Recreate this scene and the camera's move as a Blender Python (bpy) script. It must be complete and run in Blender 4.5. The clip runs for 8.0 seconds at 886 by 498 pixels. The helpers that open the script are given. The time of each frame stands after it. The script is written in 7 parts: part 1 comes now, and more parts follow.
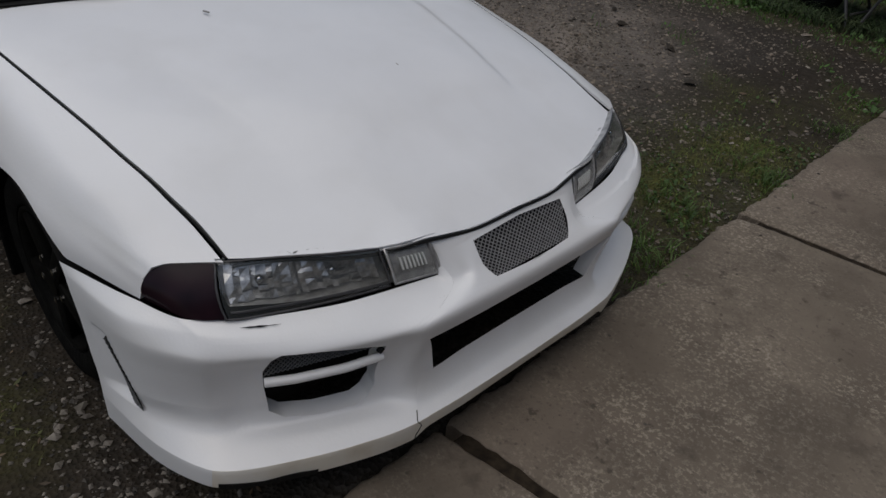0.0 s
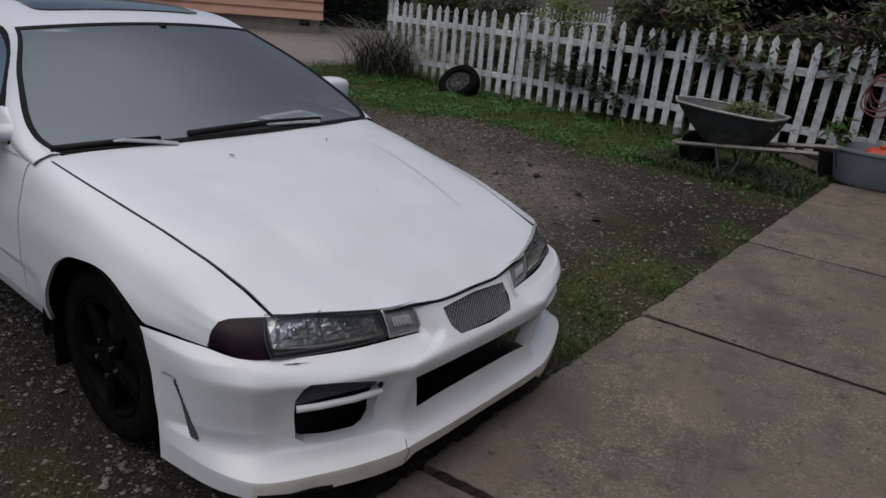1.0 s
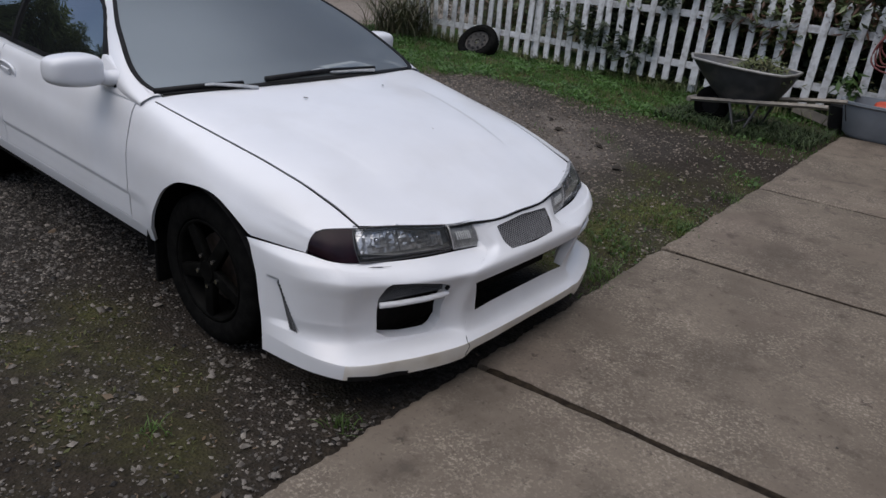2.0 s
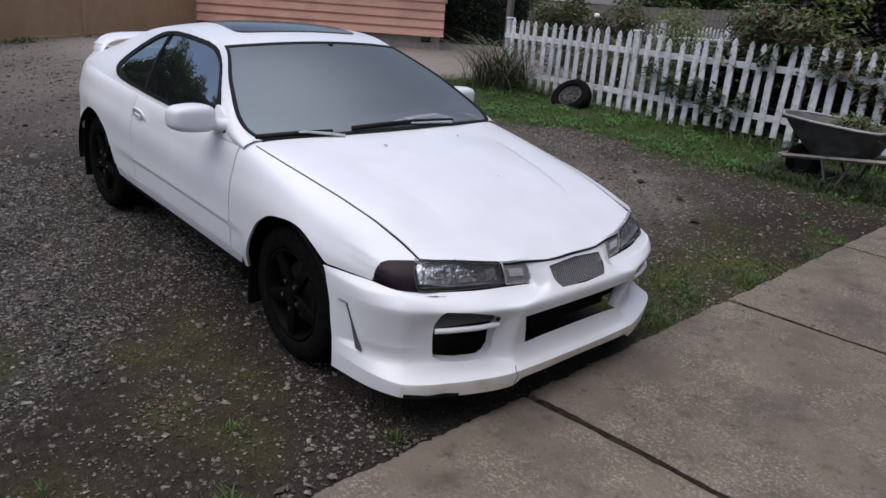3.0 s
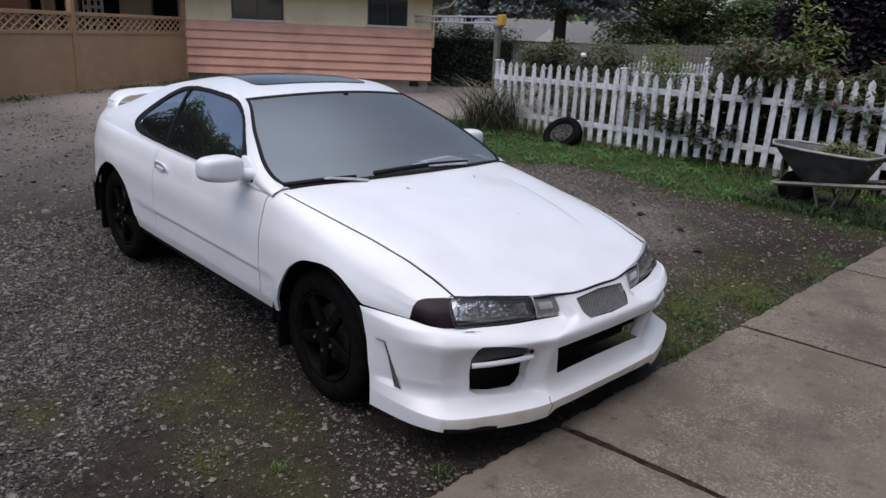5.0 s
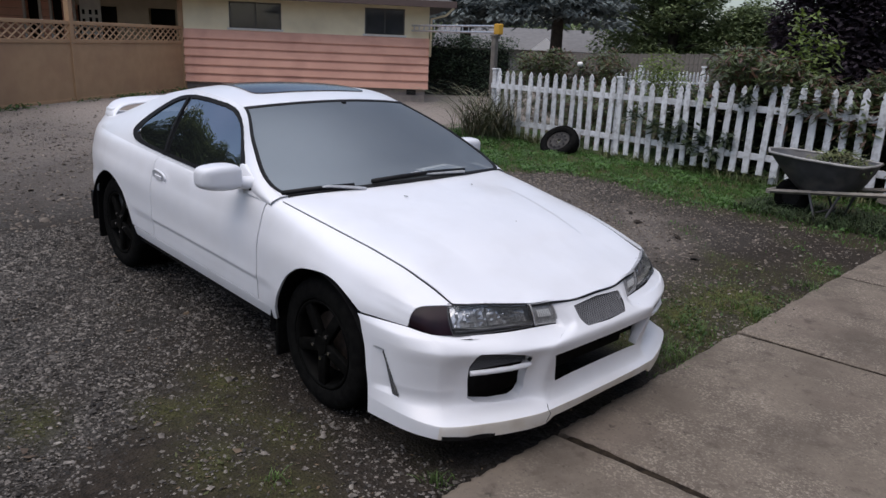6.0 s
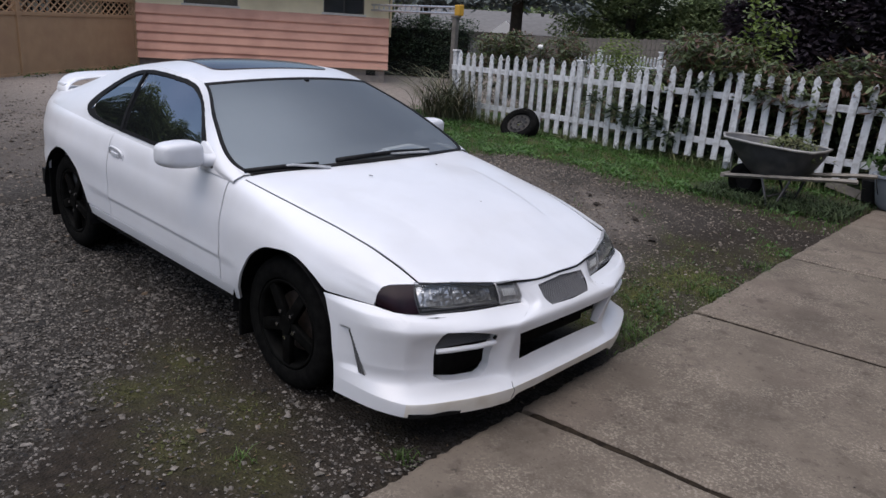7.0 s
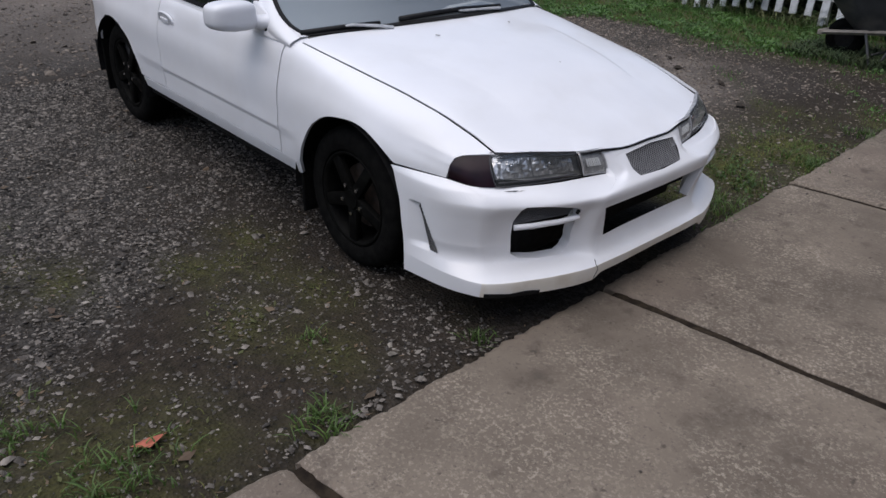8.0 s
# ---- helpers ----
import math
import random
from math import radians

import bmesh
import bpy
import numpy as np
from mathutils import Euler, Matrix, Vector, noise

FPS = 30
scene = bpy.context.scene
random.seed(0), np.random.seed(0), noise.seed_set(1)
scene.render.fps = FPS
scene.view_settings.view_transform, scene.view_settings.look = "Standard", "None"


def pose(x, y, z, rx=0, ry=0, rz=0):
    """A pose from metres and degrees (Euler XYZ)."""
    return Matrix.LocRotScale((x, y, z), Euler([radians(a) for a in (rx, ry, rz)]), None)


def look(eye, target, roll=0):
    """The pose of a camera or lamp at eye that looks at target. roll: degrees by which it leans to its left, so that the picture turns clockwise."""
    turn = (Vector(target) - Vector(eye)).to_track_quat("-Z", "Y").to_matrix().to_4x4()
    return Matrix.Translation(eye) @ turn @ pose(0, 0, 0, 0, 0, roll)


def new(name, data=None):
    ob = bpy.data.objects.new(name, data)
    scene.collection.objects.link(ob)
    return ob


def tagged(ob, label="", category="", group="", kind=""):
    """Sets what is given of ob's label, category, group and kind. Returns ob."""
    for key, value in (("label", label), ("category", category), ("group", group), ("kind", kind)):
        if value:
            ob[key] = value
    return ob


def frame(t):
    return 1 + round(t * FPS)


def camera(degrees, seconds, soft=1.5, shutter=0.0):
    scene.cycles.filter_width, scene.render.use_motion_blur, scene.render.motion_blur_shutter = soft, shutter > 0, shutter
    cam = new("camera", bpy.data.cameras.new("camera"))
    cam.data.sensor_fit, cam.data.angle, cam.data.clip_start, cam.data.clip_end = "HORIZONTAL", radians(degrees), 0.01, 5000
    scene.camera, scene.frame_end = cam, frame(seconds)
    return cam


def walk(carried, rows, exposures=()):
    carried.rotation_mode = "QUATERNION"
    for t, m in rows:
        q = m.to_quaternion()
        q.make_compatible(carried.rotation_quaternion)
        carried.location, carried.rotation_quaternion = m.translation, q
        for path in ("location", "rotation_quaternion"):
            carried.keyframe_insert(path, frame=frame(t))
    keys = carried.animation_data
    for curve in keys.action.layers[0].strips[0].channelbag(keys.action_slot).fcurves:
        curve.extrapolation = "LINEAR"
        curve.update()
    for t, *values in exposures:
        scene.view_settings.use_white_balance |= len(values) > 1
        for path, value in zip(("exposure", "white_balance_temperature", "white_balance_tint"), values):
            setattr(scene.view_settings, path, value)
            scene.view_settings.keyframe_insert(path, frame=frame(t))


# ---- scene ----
cam = camera(62.9, 8.0)
PATH = [
    (0, (1.792, -1.219, 1.521), (0.654, -0.001, 0.416), 5.0),
    (0.5, (2.027, -1.536, 1.56), (0.839, -0.192, 0.676), 6.2),
    (1, (2.153, -1.804, 1.589), (0.999, -0.327, 0.891), 5.3),
    (1.5, (2.19, -2.091, 1.563), (1.069, -0.62, 0.805), 4.8),
    (2.8, (2.541, -2.294, 1.624), (1.253, -0.969, 0.86), 5.2),
    (3, (2.582, -2.323, 1.638), (1.208, -1.041, 0.955), 4.5),
    (3.5, (2.563, -2.458, 1.647), (1.121, -1.2, 1.064), 4.5),
    (4, (2.546, -2.533, 1.648), (1.14, -1.233, 1.072), 4.3),
    (4.5, (2.536, -2.518, 1.653), (1.151, -1.2, 1.068), 3.0),
    (6, (2.543, -2.527, 1.654), (1.161, -1.193, 1.099), 2.5),
    (6.5, (2.536, -2.552, 1.661), (1.18, -1.187, 1.117), 4.0),
    (7, (2.529, -2.558, 1.641), (1.239, -1.15, 1.046), 3.7),
    (7.5, (2.51, -2.57, 1.609), (1.228, -1.213, 0.893), 2.4),
    (8, (2.339, -2.446, 1.542), (1.038, -1.237, 0.623), 1.5),
]
walk(cam, [(t, look(eye, target, roll)) for t, eye, target, roll in PATH], exposures=[(0.0, -0.09, 6950, 8), (0.5, -0.07, 6900, 8), (1.0, 0.11, 6800, 9), (1.7, 0.42, 6650, 10), (2.9, 0.73, 6540, 13), (3.5, 0.80, 6540, 13), (7.0, 0.81, 6540, 13), (8.0, 0.74, 6540, 12)])

# ---- light ----
world = bpy.data.worlds.new("world")
scene.world = world
world.use_nodes = True
wn = world.node_tree
sky = wn.nodes.new("ShaderNodeTexSky")
sky.sky_type, sky.sun_disc = "NISHITA", False
sky.sun_elevation, sky.sun_rotation = radians(66), radians(162)
sky.air_density, sky.dust_density, sky.ozone_density = 1.0, 2.2, 2.0
wn.links.new(sky.outputs[0], wn.nodes["Background"].inputs[0])
wn.nodes["Background"].inputs[1].default_value = 0.085
sun = new("sun", bpy.data.lights.new("sun", "SUN"))
sun.data.energy, sun.data.angle, sun.data.color = 1.4, radians(86), (1.0, 0.985, 0.97)
sun.matrix_world = look((-1.0, -2.5, 14), (0, 0, 0))


# ---- materials ----
def mat(name, color, rough=0.6, metal=0.0, color2=None, scale=20.0, detail=4.0, bump=0.0, bump_scale=None, coat=0.0,
        stain=None, stain_scale=2.0, stain_amount=0.5, island=0.0, spec=0.5, each=0.0, grain=0.0):
    """A surface with grain at one scale, stains at a larger one, and relief."""
    m = bpy.data.materials.new(name)
    m.use_nodes = True
    nt = m.node_tree
    b = nt.nodes["Principled BSDF"]
    b.inputs["Roughness"].default_value, b.inputs["Metallic"].default_value = rough, metal
    b.inputs["Coat Weight"].default_value = coat
    b.inputs["Specular IOR Level"].default_value = spec
    co = nt.nodes.new("ShaderNodeTexCoord")

    def noise_tex(sc, det):
        n = nt.nodes.new("ShaderNodeTexNoise")
        n.inputs["Scale"].default_value, n.inputs["Detail"].default_value = sc, det
        nt.links.new(co.outputs["Object"], n.inputs["Vector"])
        return n

    def ramp(src, lo, hi):
        r = nt.nodes.new("ShaderNodeMapRange")
        r.inputs["From Min"].default_value, r.inputs["From Max"].default_value = lo, hi
        nt.links.new(src, r.inputs["Value"])
        return r.outputs[0]

    def mix(fac, c1, c2):
        x = nt.nodes.new("ShaderNodeMix")
        x.data_type = "RGBA"
        nt.links.new(fac, x.inputs["Factor"])
        for value, socket in ((c1, x.inputs[6]), (c2, x.inputs[7])):
            if isinstance(value, tuple):
                socket.default_value = (*value, 1)
            else:
                nt.links.new(value, socket)
        return x.outputs[2]

    out = tuple(color)
    if color2:
        out = mix(ramp(noise_tex(scale, detail).outputs["Fac"], 0.35, 0.65), tuple(color), tuple(color2))
    if stain:
        f = nt.nodes.new("ShaderNodeMath")
        f.operation = "MULTIPLY"
        nt.links.new(ramp(noise_tex(stain_scale, 6).outputs["Fac"], 0.48, 0.68), f.inputs[0])
        f.inputs[1].default_value = stain_amount
        out = mix(f.outputs[0], out, tuple(stain))
    if grain:
        # fine speckle
        out = mix(ramp(noise_tex(140, 3).outputs["Fac"], 0.42, 0.72), out, tuple(c * (1 - grain) for c in color))
        out = mix(ramp(noise_tex(90, 4).outputs["Fac"], 0.58, 0.80), out, tuple(min(1, c * (1 + grain)) for c in color))
    if island or each:
        g = nt.nodes.new("ShaderNodeObjectInfo" if each else "ShaderNodeNewGeometry")
        island = island or each
        h = nt.nodes.new("ShaderNodeHueSaturation")
        v = nt.nodes.new("ShaderNodeMapRange")
        v.inputs["To Min"].default_value, v.inputs["To Max"].default_value = 1 - island, 1 + island
        nt.links.new(g.outputs["Random" if each else "Random Per Island"], v.inputs["Value"])
        nt.links.new(v.outputs[0], h.inputs["Value"])
        if isinstance(out, tuple):
            h.inputs["Color"].default_value = (*out, 1)
        else:
            nt.links.new(out, h.inputs["Color"])
        out = h.outputs[0]
    if isinstance(out, tuple):
        b.inputs["Base Color"].default_value = (*out, 1)
    else:
        nt.links.new(out, b.inputs["Base Color"])
    if bump:
        bp = nt.nodes.new("ShaderNodeBump")
        bp.inputs["Strength"].default_value = bump
        bp.inputs["Distance"].default_value = 0.02
        nt.links.new(noise_tex(bump_scale or scale * 2, 5).outputs["Fac"], bp.inputs["Height"])
        nt.links.new(bp.outputs[0], b.inputs["Normal"])
    return m


def glass(name, color, rough=0.02, dust_sheen=0.0, ior=1.5, gloss=(1.0, 1.0, 1.0)):
    m = bpy.data.materials.new(name)
    m.use_nodes = True
    nt = m.node_tree
    nt.nodes.clear()
    o = nt.nodes.new("ShaderNodeOutputMaterial")
    t = nt.nodes.new("ShaderNodeBsdfTransparent")
    t.inputs["Color"].default_value = (*color, 1)
    g = nt.nodes.new("ShaderNodeBsdfGlossy")
    g.inputs["Roughness"].default_value = rough
    g.inputs["Color"].default_value = (*gloss, 1)
    x = nt.nodes.new("ShaderNodeMixShader")
    f = nt.nodes.new("ShaderNodeFresnel")
    f.inputs["IOR"].default_value = ior
    nt.links.new(f.outputs[0], x.inputs[0])
    nt.links.new(t.outputs[0], x.inputs[1])
    nt.links.new(g.outputs[0], x.inputs[2])
    if dust_sheen:
        # a thin film of dust over the pane, thicker in cloudy streaks; its blue-grey also paints in reflected sky
        d = nt.nodes.new("ShaderNodeBsdfDiffuse")
        d.inputs["Color"].default_value = (0.54, 0.60, 0.63, 1)
        n = nt.nodes.new("ShaderNodeTexNoise")
        n.inputs["Scale"].default_value, n.inputs["Detail"].default_value = 2.5, 5
        r = nt.nodes.new("ShaderNodeMapRange")
        r.inputs["To Min"].default_value, r.inputs["To Max"].default_value = dust_sheen * 0.8, dust_sheen * 1.2
        y = nt.nodes.new("ShaderNodeMixShader")
        c = nt.nodes.new("ShaderNodeTexCoord")
        nt.links.new(c.outputs["Object"], n.inputs["Vector"])
        nt.links.new(n.outputs["Fac"], r.inputs["Value"])
        nt.links.new(r.outputs[0], y.inputs[0])
        nt.links.new(x.outputs[0], y.inputs[1])
        nt.links.new(d.outputs[0], y.inputs[2])
        x = y
    nt.links.new(x.outputs[0], o.inputs[0])
    return m


PAINT = mat("white_paint", (0.73, 0.74, 0.765), 0.32, color2=(0.69, 0.70, 0.725), scale=3, coat=0.25, bump=0.03, bump_scale=160, stain=(0.60, 0.60, 0.60), stain_scale=5, stain_amount=0.25)
CREAM = mat("cream_bumper_lip", (0.74, 0.705, 0.625), 0.5, color2=(0.74, 0.725, 0.69), scale=6, bump=0.05, bump_scale=90, stain=(0.50, 0.43, 0.33), stain_scale=9, stain_amount=0.45)
BLACK = mat("black_plastic", (0.007, 0.007, 0.008), 0.6, spec=0.12, color2=(0.013, 0.013, 0.013), scale=30)
RUBBER = mat("tyre_rubber", (0.004, 0.004, 0.004), 0.9, spec=0.05, color2=(0.008, 0.008, 0.0075), scale=25, bump=0.2, bump_scale=60)
RIM = mat("black_wheel", (0.0025, 0.0025, 0.0025), 0.6, spec=0.045, color2=(0.006, 0.006, 0.0055), scale=20)
CHROME = mat("chrome", (0.75, 0.76, 0.78), 0.15, 1.0, color2=(0.55, 0.56, 0.58), scale=25)
MESHWIRE = mat("grey_mesh_wire", (0.25, 0.25, 0.26), 0.45, 0.3, color2=(0.33, 0.33, 0.34), scale=60)
DARKMESH = mat("dark_mesh_wire", (0.085, 0.085, 0.09), 0.5, 0.3, color2=(0.12, 0.12, 0.12), scale=60)
LENS = glass("lamp_lens", (0.93, 0.94, 0.95), 0.03, 0.05)
SMOKE = mat("smoked_lens", (0.010, 0.005, 0.008), 0.25, spec=0.18, color2=(0.018, 0.008, 0.012), scale=15)
SCREEN = glass("windscreen_glass", (0.62, 0.67, 0.70), 0.34, 0.16, 3.5, (0.31, 0.36, 0.41))
TINT = glass("tinted_glass", (0.10, 0.11, 0.12), 0.01, 0.012, 5.0)
CLOTH = mat("grey_seat_cloth", (0.035, 0.035, 0.038), 0.9, color2=(0.05, 0.05, 0.052), scale=80)
PAPER = mat("white_paper", (0.86, 0.87, 0.88), 0.7, color2=(0.82, 0.83, 0.84), scale=12)
INK = mat("grey_blue_ink", (0.20, 0.24, 0.30), 0.7, color2=(0.25, 0.28, 0.33), scale=12)


def concrete_mat():
    """Worn broom-finished concrete: pale exposed flecks in patches, dark damp stains."""
    m = bpy.data.materials.new("worn_concrete")
    m.use_nodes = True
    nt = m.node_tree
    b = nt.nodes["Principled BSDF"]
    b.inputs["Roughness"].default_value = 0.9
    b.inputs["Specular IOR Level"].default_value = 0.25
    co = nt.nodes.new("ShaderNodeTexCoord")

    def noise_tex(sc, det, shift=0.0, stretch=1.0):
        n = nt.nodes.new("ShaderNodeTexNoise")
        n.inputs["Scale"].default_value, n.inputs["Detail"].default_value, n.inputs["Roughness"].default_value = sc, det, 0.65
        mp = nt.nodes.new("ShaderNodeMapping")
        mp.inputs["Location"].default_value = (shift, shift * 0.7, 0)
        mp.inputs["Scale"].default_value = (1.0, stretch, 1.0)
        nt.links.new(co.outputs["Object"], mp.inputs["Vector"])
        nt.links.new(mp.outputs[0], n.inputs["Vector"])
        return n.outputs["Fac"]

    def ramp(src, lo, hi, top=1.0):
        r = nt.nodes.new("ShaderNodeMapRange")
        r.inputs["From Min"].default_value, r.inputs["From Max"].default_value, r.inputs["To Max"].default_value = lo, hi, top
        nt.links.new(src, r.inputs["Value"])
        return r.outputs[0]

    def times(a, c):
        f = nt.nodes.new("ShaderNodeMath")
        f.operation = "MULTIPLY"
        nt.links.new(a, f.inputs[0])
        nt.links.new(c, f.inputs[1])
        return f.outputs[0]

    def mix(fac, c1, c2):
        x = nt.nodes.new("ShaderNodeMix")
        x.data_type = "RGBA"
        nt.links.new(fac, x.inputs["Factor"])
        for value, socket in ((c1, x.inputs[6]), (c2, x.inputs[7])):
            if isinstance(value, tuple):
                socket.default_value = (*value, 1)
            else:
                nt.links.new(value, socket)
        return x.outputs[2]

    col = mix(ramp(noise_tex(1.7, 9), 0.40, 0.62), (0.112, 0.092, 0.073), (0.158, 0.131, 0.104))
    col = mix(ramp(noise_tex(0.9, 4, 7.0), 0.5, 0.7, 0.6), col, (0.155, 0.122, 0.100))
    col = mix(times(ramp(noise_tex(85, 2, 3.0), 0.50, 0.66, 0.8), ramp(noise_tex(2.3, 6, 11.0), 0.40, 0.60)), col, (0.294, 0.256, 0.208))
    col = mix(ramp(noise_tex(60, 3, 5.0), 0.58, 0.72, 0.7), col, (0.070, 0.059, 0.049))
    col = mix(ramp(noise_tex(2.1, 7, 19.0, 0.6), 0.52, 0.68, 0.7), col, (0.072, 0.059, 0.047))
    col = mix(ramp(noise_tex(6.5, 5, 31.0), 0.57, 0.70, 0.7), col, (0.066, 0.054, 0.044))
    col = mix(ramp(noise_tex(17.0, 3, 41.0), 0.64, 0.72, 0.75), col, (0.050, 0.042, 0.035))
    g = nt.nodes.new("ShaderNodeObjectInfo")
    h = nt.nodes.new("ShaderNodeHueSaturation")
    v = nt.nodes.new("ShaderNodeMapRange")
    v.inputs["To Min"].default_value, v.inputs["To Max"].default_value = 0.90, 1.12
    nt.links.new(g.outputs["Random"], v.inputs["Value"])
    nt.links.new(v.outputs[0], h.inputs["Value"])
    nt.links.new(col, h.inputs["Color"])
    nt.links.new(h.outputs[0], b.inputs["Base Color"])
    bp = nt.nodes.new("ShaderNodeBump")
    bp.inputs["Strength"].default_value, bp.inputs["Distance"].default_value = 0.3, 0.006
    nt.links.new(noise_tex(120, 4, 2.0), bp.inputs["Height"])
    nt.links.new(bp.outputs[0], b.inputs["Normal"])
    return m


CONCRETE = concrete_mat()
PICKET = mat("peeling_white_paint", (0.68, 0.69, 0.70), 0.7, color2=(0.60, 0.61, 0.62), scale=14, stain=(0.17, 0.155, 0.135), stain_scale=11, stain_amount=0.62, bump=0.15, bump_scale=60, each=0.12)
PINK = mat("pink_siding_paint", (0.68, 0.368, 0.265), 0.65, color2=(0.63, 0.335, 0.242), scale=2.5, bump=0.06, bump_scale=40, stain=(0.42, 0.205, 0.15), stain_scale=1.2, stain_amount=0.5)
YELLOW = mat("cream_stucco", (0.80, 0.70, 0.47), 0.8, color2=(0.76, 0.66, 0.44), scale=3, bump=0.1, bump_scale=80, stain=(0.5, 0.42, 0.28), stain_scale=1.0, stain_amount=0.4)
BROWN = mat("brown_fence_paint", (0.375, 0.235, 0.128), 0.7, color2=(0.335, 0.206, 0.112), scale=4, bump=0.06, bump_scale=50, stain=(0.28, 0.160, 0.092), stain_scale=1.4, stain_amount=0.5)
TRIM = mat("white_trim", (0.6, 0.58, 0.54), 0.6, color2=(0.52, 0.50, 0.46), scale=10)
ROOFING = mat("grey_shingles", (0.10, 0.095, 0.09), 0.9, color2=(0.07, 0.066, 0.064), scale=6, detail=8, bump=0.3, bump_scale=20)
GREYWOOD = mat("weathered_grey_wood", (0.15, 0.135, 0.115), 0.9, color2=(0.10, 0.09, 0.078), scale=8, bump=0.2, bump_scale=30, island=0.25)
BARK = mat("dark_bark", (0.045, 0.036, 0.028), 0.95, color2=(0.025, 0.02, 0.016), scale=8, bump=0.6, bump_scale=14)
STEEL = mat("grey_steel_tray", (0.058, 0.060, 0.064), 0.55, 0.2, color2=(0.040, 0.041, 0.044), scale=9, stain=(0.13, 0.12, 0.11), stain_scale=5, stain_amount=0.5)
OLDWOOD = mat("old_handle_wood", (0.27, 0.245, 0.21), 0.85, color2=(0.19, 0.17, 0.145), scale=12, bump=0.2)
ALU = mat("aluminium", (0.55, 0.56, 0.57), 0.4, 0.7, color2=(0.45, 0.46, 0.47), scale=15)
TUB = mat("grey_plastic_tub", (0.20, 0.225, 0.255), 0.5, color2=(0.17, 0.19, 0.215), scale=6)
RED = mat("red_plastic", (0.52, 0.075, 0.035), 0.5, color2=(0.44, 0.06, 0.03), scale=10)
HOSE = mat("faded_red_hose", (0.21, 0.055, 0.05), 0.6, color2=(0.16, 0.05, 0.045), scale=10)


def leaf_mat(name, color, island=0.35, rough=0.55):
    m = mat(name, color, rough, color2=tuple(c * 0.7 for c in color), scale=3.0, island=island)
    nt = m.node_tree
    b = nt.nodes["Principled BSDF"]
    t = nt.nodes.new("ShaderNodeBsdfTranslucent")
    nt.links.new(b.inputs["Base Color"].links[0].from_socket, t.inputs["Color"])
    x = nt.nodes.new("ShaderNodeMixShader")
    x.inputs[0].default_value = 0.35
    nt.links.new(b.outputs[0], x.inputs[1])
    nt.links.new(t.outputs[0], x.inputs[2])
    nt.links.new(x.outputs[0], nt.nodes["Material Output"].inputs[0])
    return m


GRASS = leaf_mat("grass_green", (0.068, 0.160, 0.027))
WEED = leaf_mat("weed_green", (0.052, 0.108, 0.023))
CLOVER = leaf_mat("clover_green", (0.075, 0.168, 0.033))
FRESH = leaf_mat("fresh_blade", (0.085, 0.150, 0.034))
SPRIG = leaf_mat("yellowish_sprig", (0.100, 0.110, 0.032), 0.45)
LITTER = leaf_mat("tan_litter", (0.150, 0.105, 0.065), 0.5)
RHODO = leaf_mat("leathery_leaf", (0.118, 0.155, 0.064), 0.45, 0.4)
RHODO_RED = leaf_mat("reddish_leaf", (0.140, 0.075, 0.050), 0.4, 0.45)
SHOOT = leaf_mat("dark_shoot_leaf", (0.060, 0.085, 0.045), 0.4, 0.4)
LIME = leaf_mat("light_green_leaf", (0.17, 0.23, 0.055))
SPRUCE = leaf_mat("blue_spruce_needles", (0.170, 0.200, 0.195), 0.4, 0.8)
TREE = leaf_mat("tree_leaf", (0.150, 0.200, 0.085), 0.45, 0.7)
PURPLE = leaf_mat("purple_leaf", (0.044, 0.032, 0.043), 0.45, 0.7)
HEDGE = leaf_mat("hedge_leaf", (0.052, 0.082, 0.046), 0.4, 0.7)


